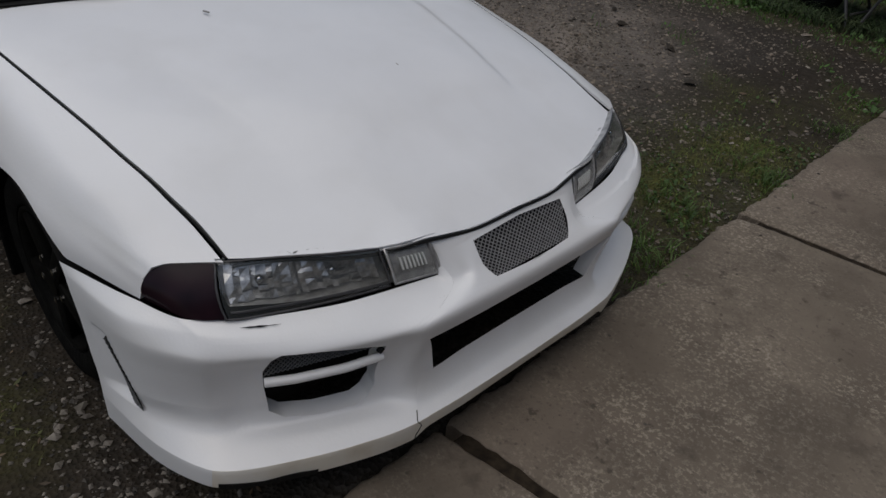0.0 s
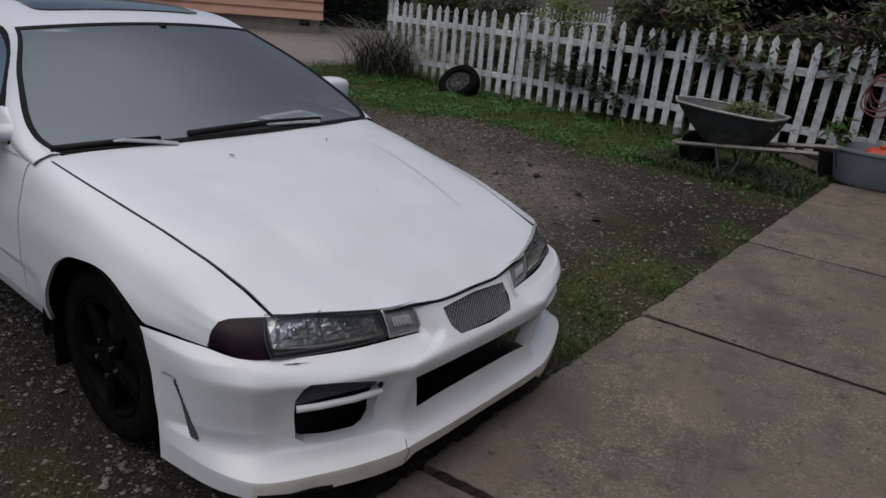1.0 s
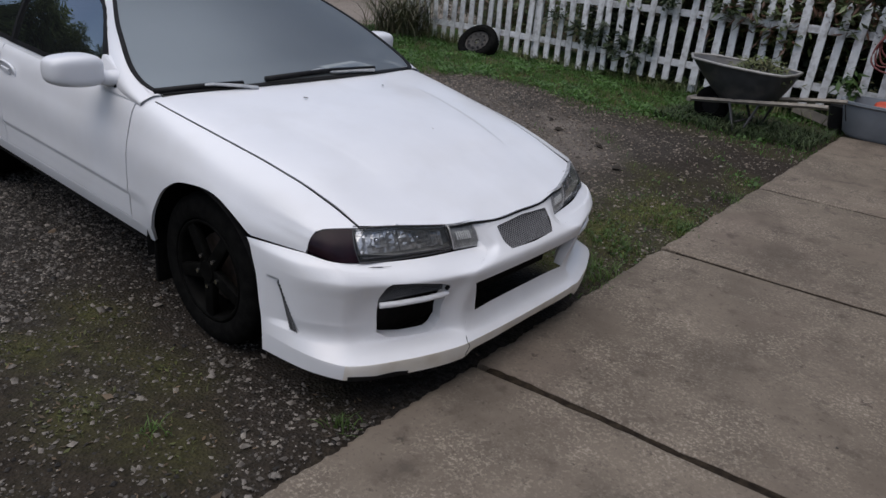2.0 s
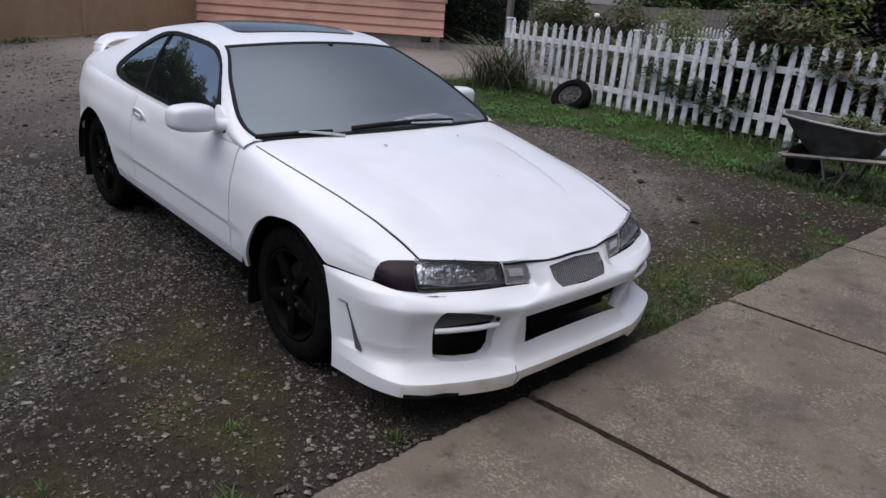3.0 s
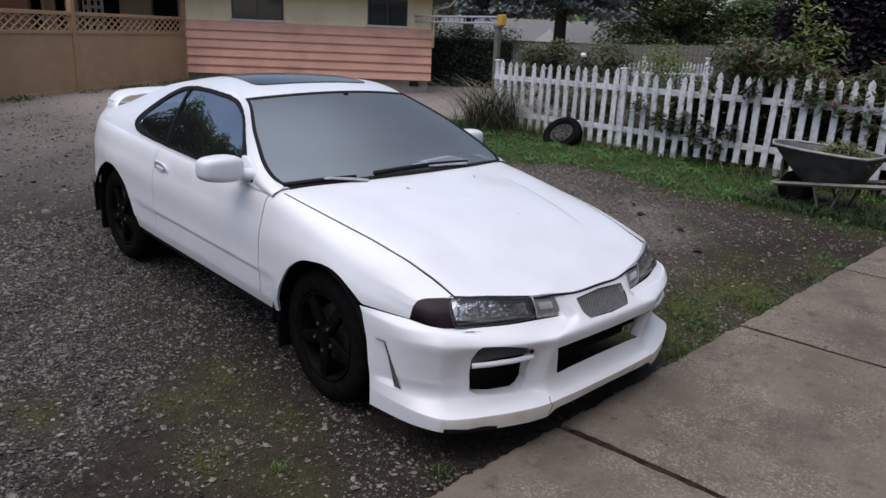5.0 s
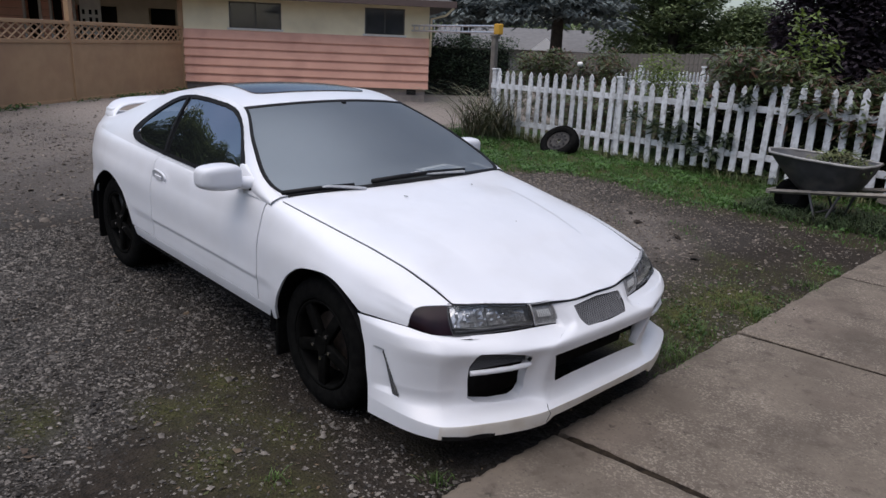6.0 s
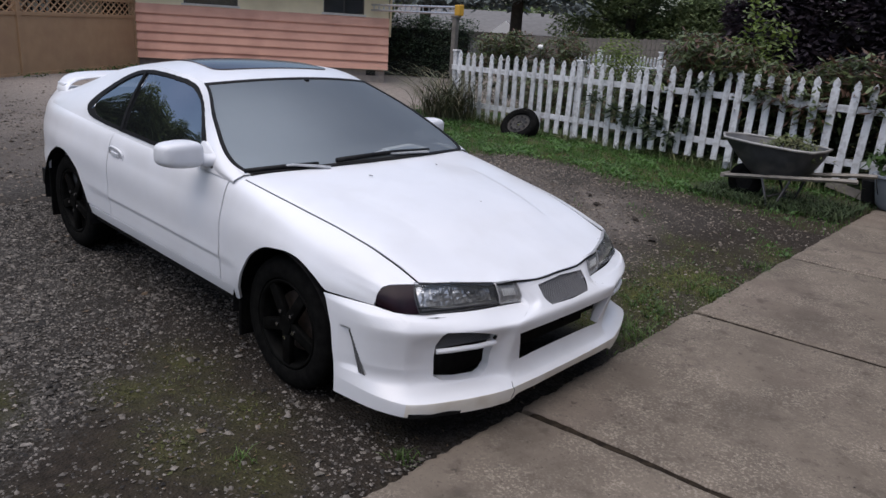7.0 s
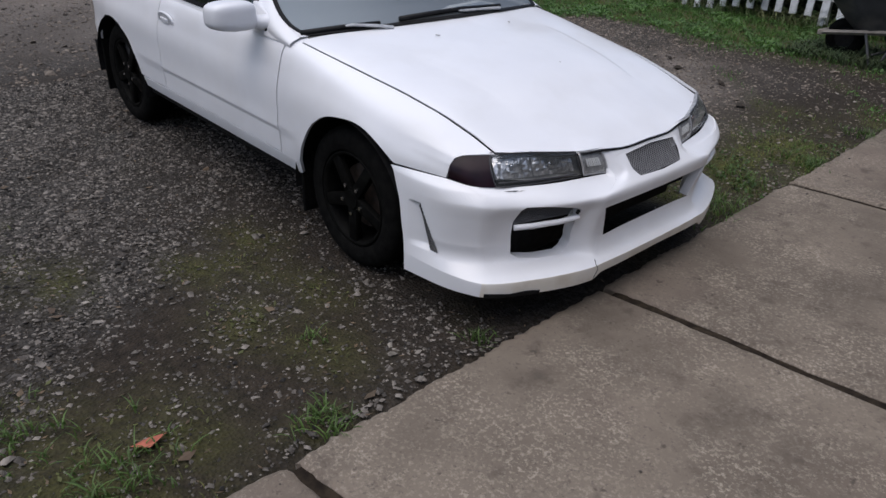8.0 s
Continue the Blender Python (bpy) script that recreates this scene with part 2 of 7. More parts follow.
def ground_mat():
    """Gravel, dark soil (also used as painted shade), smooth worn tarmac and moss, mixed where the ground's own layers
    say.
    """
    m = bpy.data.materials.new("gravel_lot")
    m.use_nodes = True
    nt = m.node_tree
    b = nt.nodes["Principled BSDF"]
    b.inputs["Roughness"].default_value = 0.95
    b.inputs["Specular IOR Level"].default_value = 0.2
    co = nt.nodes.new("ShaderNodeTexCoord")

    def noise_tex(sc, det, rough=0.6):
        n = nt.nodes.new("ShaderNodeTexNoise")
        n.inputs["Scale"].default_value, n.inputs["Detail"].default_value, n.inputs["Roughness"].default_value = sc, det, rough
        nt.links.new(co.outputs["Object"], n.inputs["Vector"])
        return n.outputs["Fac"]

    def ramp(src, lo, hi):
        r = nt.nodes.new("ShaderNodeMapRange")
        r.inputs["From Min"].default_value, r.inputs["From Max"].default_value = lo, hi
        nt.links.new(src, r.inputs["Value"])
        return r.outputs[0]

    def mix(fac, c1, c2):
        x = nt.nodes.new("ShaderNodeMix")
        x.data_type = "RGBA"
        nt.links.new(fac, x.inputs["Factor"])
        for value, socket in ((c1, x.inputs[6]), (c2, x.inputs[7])):
            if isinstance(value, tuple):
                socket.default_value = (*value, 1)
            else:
                nt.links.new(value, socket)
        return x.outputs[2]

    def layer(name):
        a = nt.nodes.new("ShaderNodeAttribute")
        a.attribute_name = name
        return a.outputs["Fac"]

    vor = nt.nodes.new("ShaderNodeTexVoronoi")
    vor.inputs["Scale"].default_value = 75
    nt.links.new(co.outputs["Object"], vor.inputs["Vector"])
    stones = mix(ramp(vor.outputs["Color"], 0.30, 0.98), (0.010, 0.009, 0.0075), (0.090, 0.084, 0.077))
    col = mix(ramp(noise_tex(1.3, 7), 0.46, 0.70), stones, (0.026, 0.022, 0.018))
    col = mix(layer("tarmac"), col, mix(ramp(noise_tex(30, 8), 0.3, 0.7), (0.310, 0.270, 0.240), (0.175, 0.150, 0.130)))
    col = mix(layer("soil_and_shade"), col, mix(ramp(noise_tex(22, 8), 0.35, 0.65), (0.016, 0.0125, 0.0095), (0.036, 0.028, 0.021)))
    f = nt.nodes.new("ShaderNodeMath")
    f.operation, f.use_clamp = "MULTIPLY", True
    nt.links.new(layer("moss"), f.inputs[0])
    nt.links.new(ramp(noise_tex(5, 8, 0.7), 0.30, 0.55), f.inputs[1])
    col = mix(f.outputs[0], col, mix(ramp(noise_tex(60, 5), 0.3, 0.7), (0.078, 0.078, 0.022), (0.034, 0.036, 0.013)))
    nt.links.new(col, b.inputs["Base Color"])
    bp = nt.nodes.new("ShaderNodeBump")
    bp.inputs["Strength"].default_value, bp.inputs["Distance"].default_value = 0.8, 0.012
    nt.links.new(vor.outputs["Distance"], bp.inputs["Height"])
    nt.links.new(bp.outputs[0], b.inputs["Normal"])
    return m


GROUND = ground_mat()


# ---- building helpers ----
def thing(name, label, category, group="", kind="", m=None):
    ob = tagged(new(name), label, category, group, kind)
    if m is not None:
        ob.matrix_basis = m
    return ob


def mesh(name, verts, faces, material, parent=None, label="", smooth=False):
    me = bpy.data.meshes.new(name)
    me.from_pydata([tuple(map(float, v)) for v in verts], [], faces)
    me.materials.append(material)
    if smooth:
        me.polygons.foreach_set("use_smooth", [True] * len(me.polygons))
    me.update()
    ob = new(name, me)
    ob.parent = parent
    return tagged(ob, label)


def part(name, bm, material, parent=None, label="", smooth=False, angle=None):
    """Links a bmesh as one mesh object under a thing or a part."""
    me = bpy.data.meshes.new(name)
    bmesh.ops.recalc_face_normals(bm, faces=bm.faces)
    bm.to_mesh(me)
    bm.free()
    me.materials.append(material)
    if smooth:
        me.polygons.foreach_set("use_smooth", [True] * len(me.polygons))
        if angle:
            me.set_sharp_from_angle(angle=radians(angle))
    ob = new(name, me)
    ob.parent = parent
    return tagged(ob, label)


def box(bm, x0, x1, y0, y1, z0, z1, bevel=0.0, m=None):
    g = bmesh.ops.create_cube(bm, size=1, matrix=Matrix.LocRotScale(((x0 + x1) / 2, (y0 + y1) / 2, (z0 + z1) / 2), None, (x1 - x0, y1 - y0, z1 - z0)))
    vs = g["verts"]
    if bevel:
        es = list({e for v in vs for e in v.link_edges})
        r = bmesh.ops.bevel(bm, geom=es, offset=bevel, segments=2, profile=0.5, affect="EDGES")
        vs = list({v for f in r["faces"] for v in f.verts} | {v for v in vs if v.is_valid})
    if m is not None:
        bmesh.ops.transform(bm, matrix=m, verts=[v for v in vs if v.is_valid])
    return vs


def tube(bm, pts, r, n=8, closed=False, taper=None):
    """A round bar along points."""
    pts = [Vector(p) for p in pts]
    rings = []
    for i, p in enumerate(pts):
        a, b = pts[max(i - 1, 0)], pts[min(i + 1, len(pts) - 1)]
        if closed:
            a, b = pts[i - 1], pts[(i + 1) % len(pts)]
        d = (b - a).normalized()
        side = d.cross(Vector((0, 0, 1)))
        if side.length < 0.05:
            side = d.cross(Vector((0, 1, 0)))
        side.normalize()
        up = side.cross(d)
        rr = r if taper is None else r + (taper - r) * i / max(len(pts) - 1, 1)
        rings.append([bm.verts.new(p + rr * (math.cos(2 * math.pi * k / n) * side + math.sin(2 * math.pi * k / n) * up)) for k in range(n)])
    for i in range(len(pts) if closed else len(pts) - 1):
        q, w = rings[i], rings[(i + 1) % len(pts)]
        for k in range(n):
            bm.faces.new((q[k], q[(k + 1) % n], w[(k + 1) % n], w[k]))
    if not closed:
        bm.faces.new(rings[0][::-1])
        bm.faces.new(rings[-1])


def gentle(vals, knots):
    """Slopes that never overshoot."""
    d = np.diff(vals, axis=0) / np.diff(knots)[:, None]
    m = np.zeros_like(vals)
    same = d[:-1] * d[1:] > 0
    h = np.diff(knots)[:, None]
    w1, w2 = 2 * h[1:] + h[:-1], h[1:] + 2 * h[:-1]
    m[1:-1] = np.where(same, (w1 + w2) / (w1 / np.where(same, d[:-1], 1) + w2 / np.where(same, d[1:], 1)), 0)
    m[0], m[-1] = d[0], d[-1]
    return m


def hermite(knots, vals, t, mono=False):
    """Smooth curve through vals at knots."""
    knots, vals, t = np.asarray(knots, float), np.asarray(vals, float), np.asarray(t, float)
    tang = gentle(vals, knots) if mono else np.gradient(vals, knots, axis=0)
    i = np.clip(np.searchsorted(knots, t, side="right") - 1, 0, len(knots) - 2)
    h = (knots[i + 1] - knots[i])
    s = np.clip((t - knots[i]) / h, 0, 1)
    shape = s.shape + (1,) * (vals.ndim - 1)
    s, h = s.reshape(shape), h.reshape(shape)
    return ((2 * s**3 - 3 * s**2 + 1) * vals[i] + (s**3 - 2 * s**2 + s) * h * tang[i]
            + (-2 * s**3 + 3 * s**2) * vals[i + 1] + (s**3 - s**2) * h * tang[i + 1])


def sheet(name, P, material, parent, label="", mirror=False, lip=0.012, out=None, bend=None):
    """A panel from a grid of points, with its rim folded inwards."""
    P = np.array(P, float)
    if mirror:
        P = P * np.array((1, -1, 1))
    if bend:
        P = bend(P)
    du, dv = np.gradient(P, axis=0), np.gradient(P, axis=1)
    N = np.cross(du, dv)
    N /= np.linalg.norm(N, axis=2, keepdims=True) + 1e-9
    ref = P - np.array((P[..., 0].mean() * 0.9, 0, 0.35)) if out is None else np.broadcast_to(np.array(out, float), P.shape)
    flip = (N * ref).sum() < 0
    if flip:
        N = -N
    n, m = P.shape[:2]
    f = []
    for i in range(n - 1):
        for j in range(m - 1):
            q = (i * m + j, (i + 1) * m + j, (i + 1) * m + j + 1, i * m + j + 1)
            f.append(q[::-1] if flip else q)
    V = P.reshape(-1, 3)
    if lip:
        # the folded rim has its own corners, so that the bend stays crisp
        ring = [j for j in range(m)] + [i * m + m - 1 for i in range(1, n)] + [(n - 1) * m + j for j in range(m - 2, -1, -1)] + [i * m for i in range(n - 2, 0, -1)]
        k, c = len(V), len(ring)
        V = np.concatenate([V, V[ring], V[ring] - lip * N.reshape(-1, 3)[ring]])
        for i in range(c):
            a, b = k + i, k + (i + 1) % c
            q = (a, b, b + c, a + c)
            f.append(q if not flip else q[::-1])
    ob = mesh(name, V, f, material, parent, label, smooth=True)
    if lip:
        ob.data.set_sharp_from_angle(angle=radians(50))
    return ob


def around(surface, rect, hole, material, name, parent, label="", n=96, rings=7, depth=0.03, mirror=False, out=(0, -1, 0.3), bend=None):
    """A panel with an opening: the ring between a rectangle of the surface and a closed line inside it, both in its (u, v)."""
    u0, u1, v0, v1 = rect
    hole = np.asarray(hole, float)
    c = hole.mean(0)
    seg = np.r_[hole, hole[:1]]
    length = np.r_[0, np.cumsum(np.linalg.norm(np.diff(seg, axis=0), axis=1))]
    inner = np.stack([np.interp(np.linspace(0, length[-1], n, endpoint=False), length, seg[:, k]) for k in (0, 1)], 1)
    outer = []
    for p in inner:
        d = p - c
        k = min([((u1 if d[0] > 0 else u0) - c[0]) / d[0] if abs(d[0]) > 1e-9 else 1e9, ((v1 if d[1] > 0 else v0) - c[1]) / d[1] if abs(d[1]) > 1e-9 else 1e9])
        outer.append(c + k * d)
    outer = np.array(outer)
    for corner in ((u0, v0), (u0, v1), (u1, v0), (u1, v1)):
        outer[np.argmin((((outer - np.array(corner)) / np.array((u1 - u0, v1 - v0))) ** 2).sum(1))] = corner
    W = np.stack([outer + (inner - outer) * k / (rings - 1) for k in range(rings)])
    P = surface(W[..., 0], W[..., 1])
    if depth:
        P = np.concatenate([P, P[-1:] - depth * np.array(out) / np.linalg.norm(out)])
    if mirror:
        P = P * np.array((1, -1, 1))
    if bend:
        P = bend(P)
    m = P.shape[1]
    f = []
    for i in range(len(P) - 1):
        for j in range(m):
            f.append((i * m + j, (i + 1) * m + j, (i + 1) * m + (j + 1) % m, i * m + (j + 1) % m))
    ob = mesh(name, P.reshape(-1, 3), f, material, parent, label, smooth=True)
    bm = bmesh.new()
    bm.from_mesh(ob.data)
    bmesh.ops.recalc_face_normals(bm, faces=bm.faces)
    bm.to_mesh(ob.data)
    bm.free()
    ob.data.set_sharp_from_angle(angle=radians(50))
    return ob


def smooth(a, lo, hi):
    t = np.clip((a - lo) / (hi - lo), 0, 1)
    return t * t * (3 - 2 * t)


def ground_height(x, y):
    """The lot rises gently away from the slab."""
    return 0.0262 * np.clip(-x, 0, 6.0) * (1 - 0.8 * smooth(np.asarray(y, float), 2.5, 6.0))


def fence_y(x):
    return 7.3 - 0.0733 * (x + 6.3)


def wave(x, y, k):
    """Smooth made-up unevenness, about -1 to 1."""
    return (np.sin(1.7 * k * x + 0.6 * np.sin(2.3 * k * y)) + np.sin(1.3 * k * y + 0.9 * np.sin(1.9 * k * x + 1)) + np.sin(2.9 * k * (x + y) + 2)) / 3


def layers(x, y):
    """How far moss, bare soil with painted shade, and tarmac cover the ground."""
    edge = 4.55 - 0.10 * x + 0.35 * wave(x, y, 1.0) - 0.9 * smooth(-x, 2, 5)
    moss = smooth(y, edge, edge + 0.7) * smooth(x, -8.5, -6.5)
    moss = np.maximum(moss, smooth(x, 0.05, 0.45) * smooth(y, 0.7, 1.1) * (1 - smooth(y, 2.3, 3.3)) * (0.45 + 0.55 * smooth(wave(x, y, 3.0), -0.4, 0.4)))
    moss = np.maximum(moss, 0.5 * smooth(wave(x, y, 1.5) + 0.5 * wave(x, y, 4.0), 0.3, 0.9) * smooth(x, -2.2, -0.8) * (1 - smooth(y, -0.3, 0.6)))
    moss = np.maximum(moss, 0.8 * smooth(-y, 1.6, 2.2) * smooth(x, 0.1, 0.7))
    moss = np.maximum(moss, 0.5 * smooth(wave(x, y, 2.0), 0.0, 0.6) * smooth(x, -1.6, -0.2) * smooth(y, 2.6, 3.4))
    for cx, cy, rx, ry in ((-0.48, -1.05, 0.22, 0.14), (-0.28, -1.18, 0.2, 0.12), (0.15, -1.40, 0.28, 0.16), (0.42, -1.27, 0.22, 0.14), (-0.38, -1.38, 0.2, 0.12), (0.54, -1.86, 0.22, 0.16), (0.34, -2.22, 0.30, 0.20), (-0.64, -1.85, 0.2, 0.12), (0.05, -1.05, 0.25, 0.12), (0.79, -1.5, 0.10, 0.12)):
        moss = np.maximum(moss, 0.9 * np.exp(-(((x - cx) / rx) ** 2 + ((y - cy) / ry) ** 2)) * (0.7 + 0.3 * wave(x, y, 7.0)))
    soil_and_shade = smooth(x, -0.6, 0.7) * (0.55 + 0.45 * wave(x, y, 2.0))
    soil_and_shade = np.maximum(soil_and_shade, smooth(x, -1.3, -0.1) * (1 - smooth(y, -0.6, 0.4)) * np.clip(0.72 + 0.6 * wave(x, y, 2.6), 0, 1))
    # dark soil by the front wheel, plus the car's shadow painted along its flank
    soil_and_shade = np.maximum(soil_and_shade, 0.9 * np.exp(-(((x + 0.2) / 1.3) ** 2 + ((y + 1.0) / 0.55) ** 2)))
    soil_and_shade = np.maximum(soil_and_shade, 0.7 * smooth(y, 2.8, 4.2) * smooth(x, -2.5, -0.5))
    tarmac = np.maximum(smooth(-x, 4.5, 7.0) * smooth(y, -1.0, 2.5), 0.65 * smooth(-x, 3.0, 7.0) * (0.75 + 0.25 * wave(x, y, 1.3)))
    tarmac = np.maximum(tarmac, 0.80 * np.exp(-(((y - 2.9) / 1.3) ** 2)) * (1 - smooth(x, -1.1, 0.4)) * (0.65 + 0.35 * wave(x, y, 2.2)))
    track = np.exp(-(((y - 3.45 - 0.10 * x) / 0.95) ** 4)) * (1 - smooth(x, -1.0, 0.3)) * smooth(x, -6.5, -4.0)
    tarmac = np.maximum(tarmac, track * np.clip(0.42 + 0.6 * wave(x, y, 2.4) + 0.3 * wave(x, y, 6.0), 0.1, 0.9))
    soil_and_shade = np.maximum(soil_and_shade * (1 - 0.5 * track), 0.95 * smooth(x, -0.6, 0.2) * smooth(y, 2.2, 2.9))
    moss = np.maximum(moss, 0.75 * np.exp(-(((x - 0.30) / 0.42) ** 2 + ((y - 2.5 - 0.3 * x) / 0.7) ** 2)) * (0.6 + 0.4 * wave(x, y, 5.0)))
    # the barrow's shade, painted on the ground as dark soil with less moss
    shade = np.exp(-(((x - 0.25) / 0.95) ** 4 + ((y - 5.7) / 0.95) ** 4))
    moss, soil_and_shade = moss * (1 - 0.72 * shade), np.maximum(soil_and_shade, 0.95 * shade)
    return np.clip(moss, 0, 1), np.clip(soil_and_shade, 0, 1), np.clip(tarmac, 0, 1)


# ---- the car: x ahead of the front axle, y to its left, z above the ground ----
car = thing("car", "white two-door coupe with aftermarket front bumper, parked on gravel", "car", m=pose(0, 0, 0, 0, 1.5, 0))

ST = [-3.42, -3.1, -2.7, -2.3, -1.9, -1.2, -0.47, 0.0, 0.35, 0.62, 0.90]
SECT = [
    [(0.57, 0.28), (0.60, 0.38), (0.60, 0.56), (0.585, 0.72), (0.55, 0.84), (0.50, 0.90), (0.30, 0.92), (0, 0.93)],
    [(0.68, 0.25), (0.725, 0.36), (0.73, 0.58), (0.715, 0.75), (0.67, 0.87), (0.60, 0.925), (0.35, 0.945), (0, 0.955)],
    [(0.78, 0.22), (0.83, 0.34), (0.835, 0.60), (0.82, 0.77), (0.765, 0.895), (0.67, 0.945), (0.40, 0.965), (0, 0.975)],
    [(0.84, 0.325), (0.866, 0.37), (0.872, 0.60), (0.858, 0.77), (0.80, 0.895), (0.71, 0.93), (0.40, 0.96), (0, 0.97)],
    [(0.845, 0.325), (0.866, 0.37), (0.872, 0.58), (0.86, 0.76), (0.808, 0.885), (0.73, 0.92), (0.40, 0.95), (0, 0.96)],
    [(0.845, 0.325), (0.866, 0.37), (0.868, 0.56), (0.856, 0.74), (0.812, 0.872), (0.74, 0.91), (0.40, 0.93), (0, 0.94)],
    [(0.845, 0.325), (0.868, 0.37), (0.872, 0.56), (0.855, 0.74), (0.812, 0.862), (0.760, 0.893), (0.35, 0.932), (0, 0.940)],
    [(0.845, 0.325), (0.870, 0.37), (0.878, 0.55), (0.855, 0.72), (0.795, 0.800), (0.720, 0.831), (0.35, 0.862), (0, 0.870)],
    [(0.845, 0.325), (0.866, 0.37), (0.872, 0.52), (0.845, 0.66), (0.778, 0.742), (0.692, 0.770), (0.35, 0.800), (0, 0.808)],
    [(0.775, 0.20), (0.825, 0.37), (0.832, 0.50), (0.808, 0.612), (0.756, 0.668), (0.663, 0.688), (0.35, 0.709), (0, 0.717)],
    [(0.60, 0.20), (0.65, 0.37), (0.66, 0.48), (0.64, 0.54), (0.60, 0.592), (0.52, 0.618), (0.30, 0.634), (0, 0.642)],
]
for row in SECT:
    row[1] = (row[1][0], 0.40)
WK = [0, 0.06, 0.20, 0.39, 0.50, 0.57, 0.78, 1.0]
W_BELT, W_EDGE = 0.50, 0.57


def body(x, w):
    """The skin of the lower body, w from the sill (0) over the belt line to the middle (1)."""
    x, w = np.broadcast_arrays(np.asarray(x, float), np.asarray(w, float))
    cols = hermite(ST, np.array(SECT), x.ravel())
    tang = np.gradient(cols, WK, axis=1)
    wr, k = w.ravel(), np.array(WK)
    i = np.clip(np.searchsorted(k, wr, side="right") - 1, 0, len(k) - 2)
    h = (k[i + 1] - k[i])[:, None]
    s = np.clip((wr - k[i])[:, None] / h, 0, 1)
    r = np.arange(len(wr))
    yz = ((2 * s**3 - 3 * s**2 + 1) * cols[r, i] + (s**3 - 2 * s**2 + s) * h * tang[r, i]
          + (-2 * s**3 + 3 * s**2) * cols[r, i + 1] + (s**3 - s**2) * h * tang[r, i + 1])
    # a crease along the lower doors, below which the skin steps in
    xr = x.ravel()
    step = 0.0085 * smooth(xr, -2.1, -1.9) * (1 - smooth(xr, -0.42, -0.28))
    yz[:, 0] -= step * (1 - smooth(yz[:, 1], 0.488, 0.508)) * smooth(yz[:, 1], 0.36, 0.44)
    return np.stack([x.ravel(), -yz[:, 0], yz[:, 1]], 1).reshape(x.shape + (3,))


def w_at_height(x, z):
    """The w at which the side of the body reaches a height."""
    ws = np.linspace(0, 0.55, 240)
    P = body(np.asarray(x, float)[:, None], ws[None])
    return np.array([np.interp(zz, row[:, 2], ws) for zz, row in zip(np.broadcast_to(z, np.shape(x)), P)])


def arch_line(x, centre, pts):
    xs, zs = np.array(pts, float).T
    return hermite(xs, zs, np.clip(x - centre, xs[0], xs[-1]))


FRONT_ARCH = [(-0.335, 0.20), (-0.325, 0.32), (-0.295, 0.43), (-0.24, 0.54), (-0.14, 0.635), (0.0, 0.678), (0.14, 0.678), (0.25, 0.64), (0.33, 0.594)]
REAR_AXLE = -2.40
REAR_ARCH = [(-0.37, 0.30), (-0.35, 0.40), (-0.29, 0.53), (-0.17, 0.63), (0.0, 0.668), (0.17, 0.63), (0.30, 0.53), (0.36, 0.42), (0.385, 0.30)]


def side_panel(name, x0, x1, w_lo, w_hi, n, m, label="", material=PAINT, lip=0.012):
    """Both sides of one body panel; w_lo and w_hi are functions of x."""
    xs = np.linspace(x0, x1, n)
    lo, hi = w_lo(xs), w_hi(xs)
    t = np.linspace(0, 1, m)[None]
    P = body(np.repeat(xs[:, None], m, 1), lo[:, None] + (hi - lo)[:, None] * t)
    return [sheet(name, P, material, car, label, mirror=k, lip=lip, out=(0, 1 if k else -1, 0.2)) for k in (False, True)]


# hood: its rear edge follows the windscreen, its front edge the lamps
def edge_bow(x):
    """How the seam between hood and fender strays from the body's own line."""
    return hermite([-0.45, -0.2, 0.0, 0.19, 0.33, 0.45, 0.56, 0.61, 0.66], [-0.013, -0.012, -0.007, -0.001, 0.003, 0.012, 0.017, 0.012, 0.002], np.clip(x, -0.45, 0.66))


def hood_front(y):
    return hermite([0, 0.17, 0.235, 0.29, 0.38, 0.466, 0.54, 0.62, 0.67, 0.712], [0.826, 0.822, 0.813, 0.804, 0.789, 0.766, 0.736, 0.695, 0.670, 0.651], np.abs(y))


def hood_rear(y):
    return -0.30 - 0.115 * (np.abs(y) / 0.7) ** 2


def hood_points():
    n, m = 60, 151
    s = np.linspace(-1, 1, m)
    P = np.zeros((n, m, 3))
    for j, t in enumerate(s):
        w = 1 - (1 - W_EDGE - 0.004) * abs(t)
        edge = abs(body(0.1, w)[1])
        xs = np.linspace(hood_rear(edge), hood_front(edge), n)
        col = body(xs, w + edge_bow(xs) * abs(t))
        # a raised middle field with a soft crease on either side
        a = np.abs(col[:, 1])
        soft = np.clip((xs + 0.3) / 0.3, 0, 1) * np.clip((0.85 - xs) / 0.35, 0, 1)
        col[:, 2] += 0.004 * soft / (1 + np.exp((a - 0.42 + 0.12 * np.clip(xs, 0, 1)) / 0.03))
        crisp = smooth(np.sign(t) * a, -0.62, 0.22) * smooth(xs, -0.16, 0.02) * (1 - smooth(xs, 0.42, 0.50))
        col[:, 2] += 0.0085 * crisp / (1 + np.exp((a - 0.462 + 0.165 * np.clip(xs, 0, 1)) / 0.004))
        nose = np.clip((xs - (xs[-1] - 0.16)) / 0.16, 0, 1)
        col[:, 2] -= (0.0075 + 0.0105 * np.clip((0.27 - a) / 0.10, 0, 1)) * nose**2
        col[:, 1] *= -1 if t > 0 else 1
        P[:, j] = col
    return P


def fitted(P):
    """The replacement front end sits a little towards the driver's side."""
    P = np.array(P, float)
    P[..., 1] += 0.050 * np.clip((P[..., 0] - 0.35) / 0.45, 0, 1) * np.clip((P[..., 1] + 0.45) / 0.3, 0, 1)
